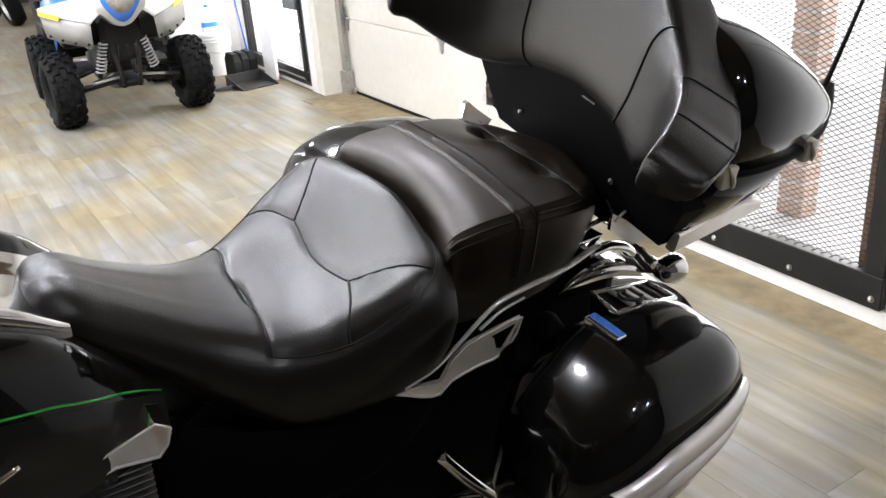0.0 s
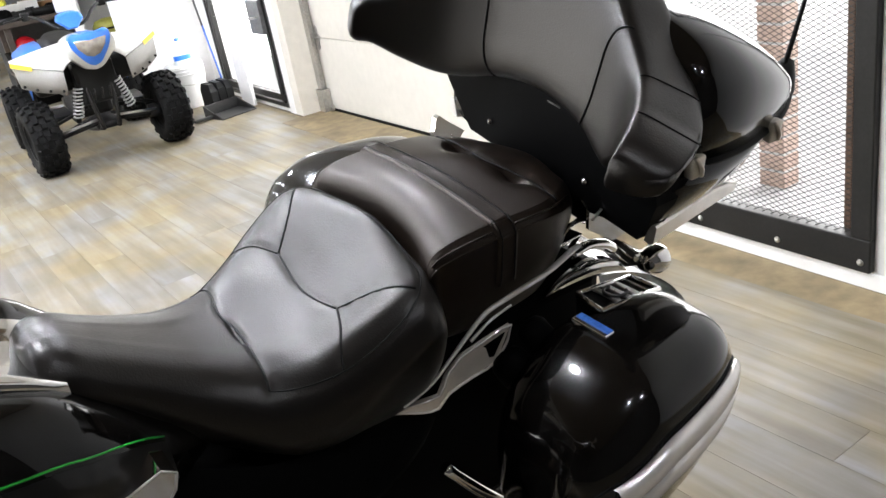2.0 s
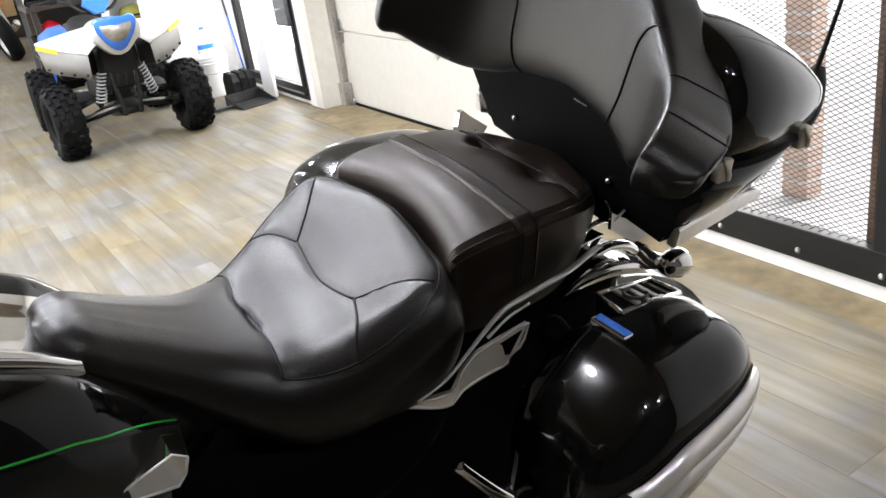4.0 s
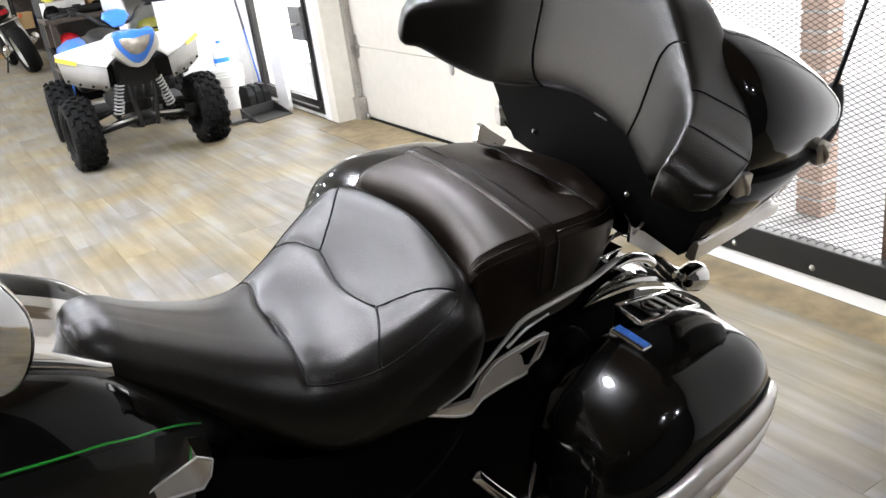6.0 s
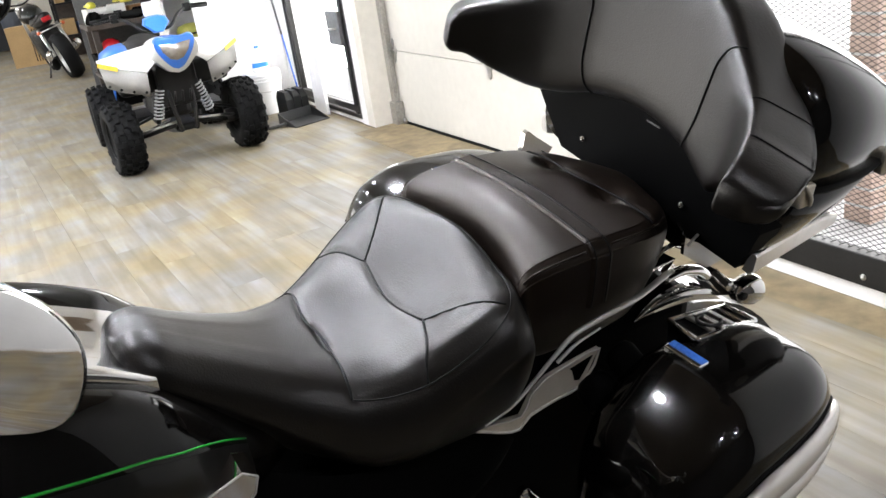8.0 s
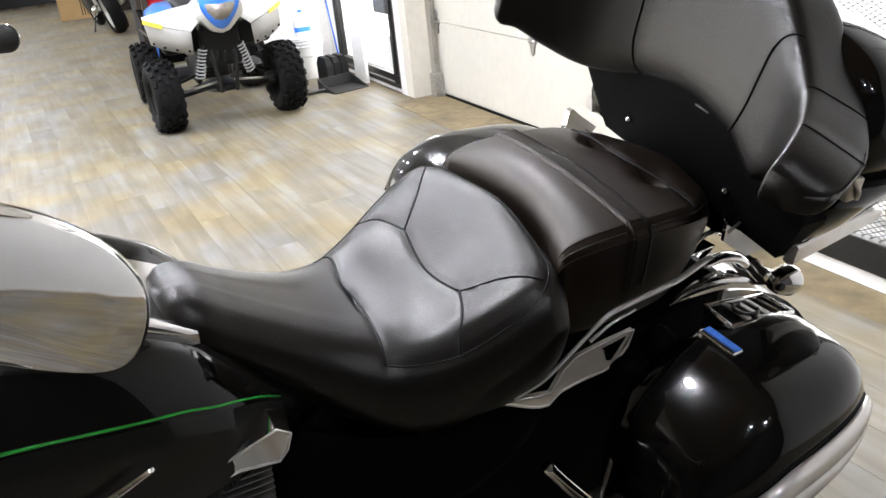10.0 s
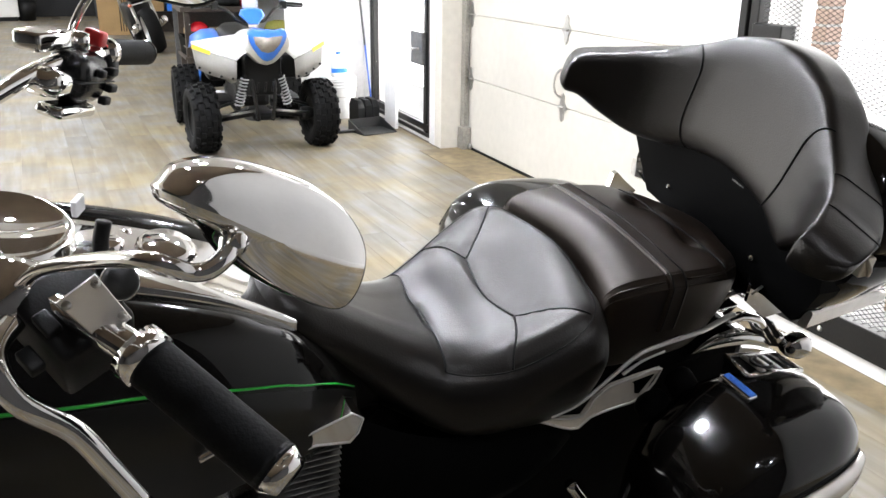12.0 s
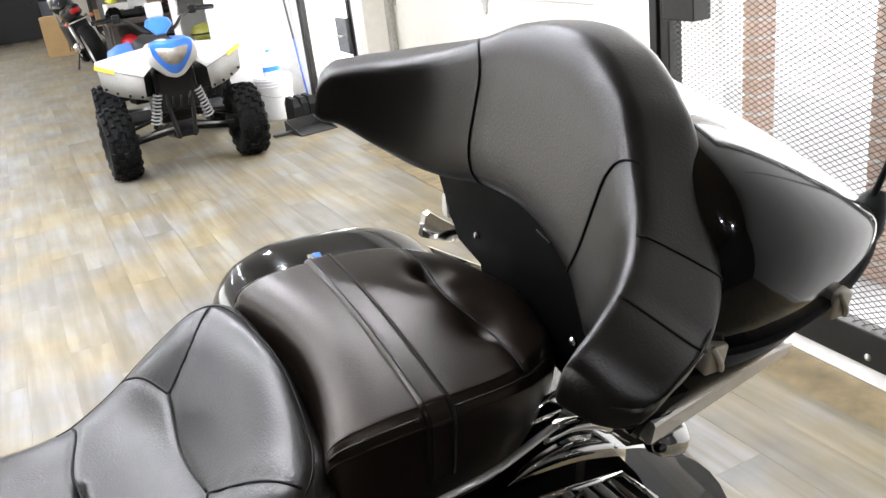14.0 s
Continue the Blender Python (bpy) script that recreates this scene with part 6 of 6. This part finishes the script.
def helmet(m, hue, label):
    h = thing("helmet", m, label, "helmet", "helmets on the bench")
    part("shell", loft([[(0.125 * r * math.cos(a), 0.15 * r * math.sin(a), z) for a in np.linspace(0, 2 * math.pi, 29)[:-1]] for r, z in ((0.80, 0.0), (0.95, 0.03), (1.0, 0.10), (0.92, 0.17), (0.7, 0.22), (0.35, 0.25), (0.05, 0.257))]), hue, h)
    part("visor", loft([[(0.1265 * r * math.cos(a), 0.1515 * r * math.sin(a), z) for a in np.linspace(math.pi * 1.12, math.pi * 1.88, 15)] for r, z in ((0.985, 0.085), (1.0, 0.12), (0.95, 0.16))], closed=False), BLACK_PLASTIC, h, "smoked visor")
    return h


helmet(BENCH_M @ pose(0.19, 0.12, 0.385, 0, 0, 15), RED, "glossy red crash helmet in a rack")
helmet(BENCH_M @ pose(0.72, 0.20, 0.79, 0, 0, -20), RED, "glossy red crash helmet on the bench")
part("helmet_rack", box(0.04, 0.40, 0.0, 0.28, 0.365, 0.383, 0.003), DARK_WOOD, bench, smooth=False)
for k, (x, z, hue, label) in enumerate(((0.12, 0.942, YELLOW, "yellow-green glove on a carton"), (0.47, 0.952, YELLOW, "yellow-green glove on a carton"))):
    g = thing("glove", BENCH_M @ pose(x, 0.28, z, 0, 0, 30 * k), label, "glove", "gloves on the bench")
    part("palm", loft([[(0.05 * r * math.cos(a), 0.10 * r * math.sin(a), z2) for a in np.linspace(0, 2 * math.pi, 17)[:-1]] for r, z2 in ((0.8, 0), (1, 0.02), (0.9, 0.045), (0.4, 0.06))]), hue, g)
    for j in range(4):
        part("finger", tube([(-0.036 + 0.024 * j, 0.07, 0.025), (-0.045 + 0.03 * j, 0.15, 0.02)], 0.012, 8), hue, g)
bars = thing("tool_roll", BENCH_M @ pose(0.35, 0.10, 0.79), "black rolled cover lying on the bench edge", "cover")
part("roll", tube([(-0.30, 0, 0.04), (0.0, 0.01, 0.045), (0.28, 0, 0.04)], 0.04, 14), BLACK_PLASTIC, bars)
part("band", lathe([(0.041, -0.01), (0.044, -0.01), (0.044, 0.01), (0.041, 0.01)], 20, m=pose(0.0, 0.01, 0.045, 0, 90, 0)), RUBBER, bars)
ramp_ob = thing("loading_ramp", ROOM @ pose(1.40, 8.27, 0.80, 0, 36, 0), "folded aluminium loading ramp leaning on the bench", "ramp")
for z in (0.0, 0.085):
    part("rail", box(-1.35, 0.0, 0, 0.035, z, z + 0.022, 0.004), SHELF_WHITE, ramp_ob, "pale outer rail")
part("deck", box(-1.345, -0.005, 0.012, 0.024, 0.022, 0.085), ALUMINIUM, ramp_ob, smooth=False)
for k in range(12):
    part("rung", box(-1.30 + 0.11 * k, -1.285 + 0.11 * k, 0.004, 0.012, 0.024, 0.083, 0.002, seg=1), ALUMINIUM, ramp_ob, smooth=False)

def tub(x, y, z, sx, sy, sz, turn, hue, label):
    """An open-topped parts tub with a rolled rim, added to darken round the bench."""
    t = thing("parts_tub", BENCH_M @ pose(x, y, z, 0, 0, turn), label, "tub", "tubs round the bench")
    part("body", loft([[(-sx * k, -sy * k, h), (sx * k, -sy * k, h), (sx * k, sy * k, h), (-sx * k, sy * k, h)] for k, h in ((0.42, 0.0), (0.5, sz), (0.46, sz), (0.40, sz * 0.35))]), hue, t, smooth=False)
    part("rim", tube([(-sx / 2, -sy / 2, sz), (sx / 2, -sy / 2, sz), (sx / 2, sy / 2, sz), (-sx / 2, sy / 2, sz), (-sx / 2, -sy / 2, sz)], 0.008, 6, steps=1), hue, t)


tub(0.16, 0.30, 0.28, 0.26, 0.40, 0.20, 4, DEEP_BLACK, "black plastic parts tub on the lower shelf")
tub(0.80, 0.30, 0.28, 0.40, 0.40, 0.26, -3, DEEP_BLACK, "black plastic parts tub on the lower shelf")
tub(0.20, -0.18, 0.0, 0.34, 0.26, 0.22, 12, DEEP_BLACK, "black plastic parts tub on the floor by the bench")
tub(0.78, -0.15, 0.0, 0.40, 0.24, 0.25, -6, BLACK_PLASTIC, "black plastic parts tub on the floor by the bench")
# soft black heaps added to darken the clutter on the bench top
for x, y, z, w, h, turn in ((0.10, 0.10, 0.79, 0.16, 0.11, 20), (0.92, 0.15, 0.79, 0.20, 0.13, -15), (0.55, 0.15, 0.79, 0.18, 0.09, 5)):
    roll = thing("jacket", BENCH_M @ pose(x, y, z, 0, 0, turn), "soft black heap on the bench, added as dark clutter", "jacket", "jackets on the bench")
    rng2 = random.Random(int(x * 100))
    part("cloth", loft([[((w / 2) * r * (1 + 0.18 * math.sin(5 * a + rng2.random())) * math.cos(a), (w / 2.4) * r * (1 + 0.15 * math.cos(4 * a)) * math.sin(a), h * t + 0.012 * math.sin(3 * a + 5 * t)) for a in np.linspace(0, 2 * math.pi, 37)[:-1]] for r, t in ((0.9, 0.0), (1.05, 0.2), (1.0, 0.5), (0.8, 0.8), (0.45, 1.0), (0.1, 1.02))]), DEEP_BLACK, roll)
# second motorcycle, seen from behind
moto = thing("parked_motorcycle", ROOM @ pose(0.54, 11.48, 0, 0, -15, 6), "dark motorcycle with a red tail, parked on its stand", "motorcycle")


def disc_wheel(owner, y, radius, width):
    t = part("tyre", lathe([(radius * 0.68, -width * 0.4), (radius * 0.88, -width * 0.5), (radius * 0.98, -width * 0.2), (radius, 0), (radius * 0.98, width * 0.2), (radius * 0.88, width * 0.5), (radius * 0.68, width * 0.4)], 40, m=pose(0, y, radius, 0, 90, 0)), RUBBER, owner, "black tyre")
    rim = lathe([(radius * 0.62, -width * 0.35), (radius * 0.7, -width * 0.4), (radius * 0.7, width * 0.4), (radius * 0.62, width * 0.35)], 36, m=pose(0, y, radius, 0, 90, 0))
    for k in range(5):
        a = 2 * math.pi * k / 5
        tube([(0, y, radius), (0, y + 0.65 * radius * math.cos(a), radius + 0.65 * radius * math.sin(a))], 0.018, 8, rim)
    part("rim", rim, ALUMINIUM, t, "cast alloy rim")


disc_wheel(moto, 0.0, 0.31, 0.19)
disc_wheel(moto, 1.42, 0.30, 0.12)
part("tail", loft([[(w * math.cos(a), y, z + 0.07 * math.sin(a)) for a in np.linspace(0, 2 * math.pi, 17)[:-1]] for y, w, z in ((-0.12, 0.03, 0.84), (0.0, 0.09, 0.82), (0.25, 0.13, 0.78), (0.5, 0.12, 0.76))]), BLACK_PLASTIC, moto, "black tail hump")
part("tail_lamp", box(-0.06, 0.06, -0.14, -0.09, 0.80, 0.86, 0.01), RED, moto, "red tail lamp")
part("seat", loft([[(w * power(math.cos(a), 0.7), y, z + 0.07 * abs(math.sin(a)) ** 0.6) for a in np.linspace(0, math.pi, 14)] for y, w, z in ((0.1, 0.10, 0.83), (0.4, 0.14, 0.77), (0.65, 0.12, 0.76), (0.75, 0.08, 0.80))]), LEATHER, moto, "black seat")
part("tank", loft([[(w * math.cos(a), y, z + h * math.sin(a)) for a in np.linspace(0, 2 * math.pi, 21)[:-1]] for y, w, z, h in ((0.66, 0.06, 0.84, 0.06), (0.75, 0.14, 0.86, 0.12), (0.95, 0.16, 0.88, 0.14), (1.10, 0.10, 0.88, 0.10))]), PAINT, moto, "glossy black tank")
part("engine", box(-0.17, 0.17, 0.42, 0.92, 0.28, 0.68, 0.05), BLACK_STEEL, moto, "dark engine")
for s in (1, -1):
    part("shock", tube([(s * 0.13, 0.02, 0.36), (s * 0.13, 0.16, 0.72)], 0.022, 10), STEEL, moto)
    part("silencer", tube([(s * 0.14, 0.5, 0.28), (s * 0.18, 0.2, 0.34), (s * 0.19, -0.12, 0.42)], (0.03, 0.05), 14), CHROME, moto, "chrome silencer")
    part("indicator", lathe([(0, -0.03), (0.02, -0.02), (0.025, 0), (0.02, 0.02), (0, 0.03)], 12, m=pose(s * 0.17, -0.06, 0.70, 90, 0, 0)), material("amber_lens", (0.6, 0.12, 0.03), 0.3), moto, "amber indicator")
    part("fork", tube([(s * 0.10, 1.40, 0.32), (s * 0.10, 1.16, 0.98)], 0.022, 10), STEEL, moto)
part("handlebar", tube([(-0.36, 0.92, 1.04), (-0.22, 1.0, 1.08), (0, 1.1, 1.02), (0.22, 1.0, 1.08), (0.36, 0.92, 1.04)], 0.012, 8), BLACK_STEEL, moto)
part("stand", tube([(-0.12, 0.62, 0.28), (-0.26, 0.56, 0.06)], 0.012, 8), BLACK_STEEL, moto)
part("indicator_bar", tube([(-0.17, -0.06, 0.70), (0.17, -0.06, 0.70)], 0.010, 8), STEEL, moto)
part("headlamp", lathe([(0, -0.06), (0.08, -0.05), (0.10, 0.02), (0.09, 0.06), (0, 0.07)], 24, m=pose(0, 1.28, 0.95, -90, 0, 0)), CHROME, moto)

crate = thing("cardboard_box", ROOM @ pose(-0.13, 14.35, 0, 0, 0, -10), "tall plain cardboard box standing on the floor", "box")
part("body", box(0, 0.48, 0, 0.45, 0, 0.62, 0.004), CARDBOARD, crate, smooth=False)
for k in range(3):
    part("printed_bar", box(0.34 + 0.04 * k, 0.355 + 0.04 * k, -0.002, 0.0, 0.06, 0.56), BLACK_PLASTIC, crate, "black printed bar", smooth=False)
part("flap", box(0, 0.48, -0.004, 0.22, 0.62, 0.626), CARDBOARD, crate, smooth=False)

# far end of the hall: a dark doorway, lockers, a rack full of parts
# flat panel: the doorway's shade is put into its dark colour
fixed("far_doorway", box(-1.25, 0.0, 18.93, 18.998, 0, 2.1), material("doorway_shade", (0.012, 0.012, 0.014), 0.6, grain=0.2), "dark panel for an unlit doorway at the end of the hall", "door")
fixed("far_trim", box(-1.33, -1.25, 18.92, 18.998, 0, 2.2), WHITE_PAINT, "white door casing", "trim")
locker = thing("white_cabinet", ROOM @ pose(-2.40, 17.8, 0), "low white cabinet with printers and papers on top", "cabinet")
part("body", box(0, 0.95, 0, 0.6, 0.08, 0.95, 0.005), SHELF_WHITE, locker, smooth=False)
part("plinth", box(0.04, 0.91, 0.04, 0.56, 0, 0.08), BLACK_PLASTIC, locker, smooth=False)
for k in range(2):
    d = part("door", box(0.02 + 0.465 * k, 0.465 + 0.465 * k, -0.018, -0.001, 0.12, 0.92, 0.003), SHELF_WHITE, locker, smooth=False)
    part("handle", tube([(0.40 + 0.13 * k, -0.03, 0.6), (0.40 + 0.13 * k, -0.03, 0.72)], 0.006, 6), STEEL, d)
printer = thing("printer", ROOM @ pose(-2.25, 18.0, 0.95), "dark grey office printer on a cabinet", "printer")
part("body", box(0, 0.45, 0, 0.35, 0, 0.22, 0.015), BLACK_PLASTIC, printer)
part("paper_tray", box(0.05, 0.40, -0.12, 0.02, 0.05, 0.07, 0.004), SHELF_WHITE, printer, smooth=False)
bin_ob = thing("waste_bin", ROOM @ pose(0.15, 18.2, 0), "tall dark grey waste bin by the doorway", "bin")
part("body", lathe([(0, 0), (0.20, 0), (0.24, 0.75), (0.245, 0.78), (0, 0.78)], 28), material("blue_grey_plastic", (0.07, 0.08, 0.10), 0.5, grain=0.1), bin_ob)
part("rim", lathe([(0.235, 0.74), (0.255, 0.75), (0.255, 0.79), (0.235, 0.79)], 28), BLACK_PLASTIC, bin_ob)
small_bin = thing("waste_bin", ROOM @ pose(-1.32, 18.0, 0), "black office waste bin", "bin")
part("body", lathe([(0, 0), (0.15, 0), (0.18, 0.38), (0, 0.38)], 24), BLACK_PLASTIC, small_bin)
part("rim", lathe([(0.17, 0.37), (0.19, 0.37), (0.19, 0.40), (0.17, 0.40)], 24), BLACK_PLASTIC, small_bin)
rack = thing("parts_rack", ROOM @ pose(0.65, 14.2, 0), "black steel rack crowded with boxes and parts", "rack")
for x in (0, 1.1):
    for y in (0, 0.5):
        part("post", box(x, x + 0.04, y, y + 0.04, 0, 2.0, 0.002), BLACK_STEEL, rack, smooth=False)
for z in (0.35, 0.85, 1.3, 1.75):
    part("shelf", box(0, 1.14, 0, 0.54, z, z + 0.025, 0.002), BLACK_STEEL, rack, smooth=False)
part("back_sheet", box(0, 1.14, 0.545, 0.56, 0.0, 2.0), DARK_WOOD, rack, smooth=False)
hues = (CARDBOARD, SHELF_WHITE, BLACK_PLASTIC, RED, YELLOW, BLACK_PLASTIC, STEEL, CARDBOARD, Q_BLUE)
for z in (0.375, 0.875, 1.325, 1.775):
    x = 0.06
    while x < 0.85:
        w, h = brng.uniform(0.12, 0.3), brng.uniform(0.12, 0.34)
        c = thing("carton", ROOM @ pose(0.65 + x, 14.25, z), "small box of parts on the rack", "box", "boxes on the rack")
        hue = brng.choice(hues)
        part("body", box(0, w, 0, 0.35, 0, h, 0.004), hue, c, smooth=False)
        part("lid", box(-0.003, w + 0.003, -0.003, 0.353, h - 0.03, h + 0.002, 0.002), hue, c, smooth=False)
        x += w + brng.uniform(0.02, 0.08)
# green machine at the edge of the hall
green = thing("green_dirt_bike", ROOM @ pose(-1.75, 12.2, 0, 0, -6, 70), "bright green dirt bike parked on its stand", "motorcycle")
disc_wheel(green, 0.0, 0.32, 0.11)
disc_wheel(green, 1.40, 0.33, 0.09)
part("shroud", loft([[(w * math.cos(a), y, z + h * math.sin(a)) for a in np.linspace(0, 2 * math.pi, 17)[:-1]] for y, w, z, h in ((0.70, 0.06, 0.82, 0.06), (0.85, 0.13, 0.80, 0.15), (1.05, 0.15, 0.78, 0.17), (1.18, 0.08, 0.80, 0.08))]), material("lime_green_plastic", (0.10, 0.62, 0.03), 0.3, coat=0.4), green, "lime green shroud")
part("rear_mudguard", loft([[(-0.09, y, z), (0.09, y, z), (0.07, y, z + 0.03), (-0.07, y, z + 0.03)] for y, z in ((-0.25, 0.95), (0.1, 0.90), (0.5, 0.86))]), MATS["lime_green_plastic"], green)
part("seat", loft([[(0.07, y, z), (-0.07, y, z), (-0.06, y, z + 0.07), (0.06, y, z + 0.07)] for y, z in ((0.05, 0.90), (0.45, 0.86), (0.85, 0.90))]), BLACK_PLASTIC, green)
part("engine", box(-0.1, 0.1, 0.5, 0.9, 0.32, 0.72, 0.04), STEEL, green)
for s in (1, -1):
    part("fork", tube([(s * 0.09, 1.39, 0.34), (s * 0.09, 1.16, 1.0)], 0.02, 8), STEEL, green)
    part("swingarm", tube([(s * 0.07, 0.0, 0.32), (s * 0.07, 0.55, 0.42)], 0.022, 8), ALUMINIUM, green)
part("handlebar", tube([(-0.38, 1.0, 1.12), (-0.15, 1.08, 1.10), (0.15, 1.08, 1.10), (0.38, 1.0, 1.12)], 0.012, 8), BLACK_STEEL, green)
part("stand", tube([(-0.1, 0.45, 0.35), (-0.22, 0.42, 0.05)], 0.012, 8), BLACK_STEEL, green)
# ---------------------------------------------------------------- floor planks: single ones where the camera passes, the rest joined
PW, PL = 0.152, 1.22
plank_rng = random.Random(5)
plank_meshes = []
for k in range(3):
    bmp = box(0.00025, PW - 0.00025, 0.00025, PL - 0.00025, -0.008, 0.0, 0.0005, seg=1)
    me = bpy.data.meshes.new("plank")
    bmp.to_mesh(me)
    bmp.free()
    me.materials.append(PLANK_MAT)
    plank_meshes.append(me)
PLANK_TURN = pose(0, 0, 0, 0, 0, 2.3)
rest_v, rest_f = [], []
single = 0
for i in range(-52, 18):
    y = -5.2 - plank_rng.random() * PL
    while y < 19.2:
        x = i * PW
        centre = PLANK_TURN @ Vector((x + PW / 2, y + PL / 2, 0))
        a, b = PLANK_TURN @ Vector((x, y, 0)), PLANK_TURN @ Vector((x + PW, y + PL, 0))
        inside = max(a.x, b.x) < WALL_X - 0.06 and min(a.x, b.x) > -7.2 and b.y > -3.2 and b.y < 19.25
        if inside:
            near = -1.6 < centre.x < 1.9 and -0.8 < centre.y < 8.6
            if near and single < 300:
                ob = new("plank", plank_rng.choice(plank_meshes))
                ob.parent = floor
                ob.matrix_basis = PLANK_TURN @ Matrix.Translation((x, y, 0))
                single += 1
            else:
                n, y0 = len(rest_v), max(y, -3.2)
                for px, py in ((x + 0.00025, y0 + 0.00025), (x + PW - 0.00025, y0 + 0.00025), (x + PW - 0.00025, y + PL - 0.00025), (x + 0.00025, y + PL - 0.00025)):
                    rest_v.append(tuple(PLANK_TURN @ Vector((px, py, -0.0002))))
                rest_f.append((n, n + 1, n + 2, n + 3))
        y += PL
me = bpy.data.meshes.new("planks")
me.from_pydata(rest_v, [], rest_f)
me.materials.append(PLANK_MAT)
rest = new("planks", me)
rest.parent = floor
tagged(rest, kind="stuff")
# the strip along the wall, cut to width
part("edge_plank", box(WALL_X - 0.26, WALL_X - 0.0125, -3.0, 6.0, -0.008, -0.001), MATS["worn_brown_threshold"], floor, smooth=False)
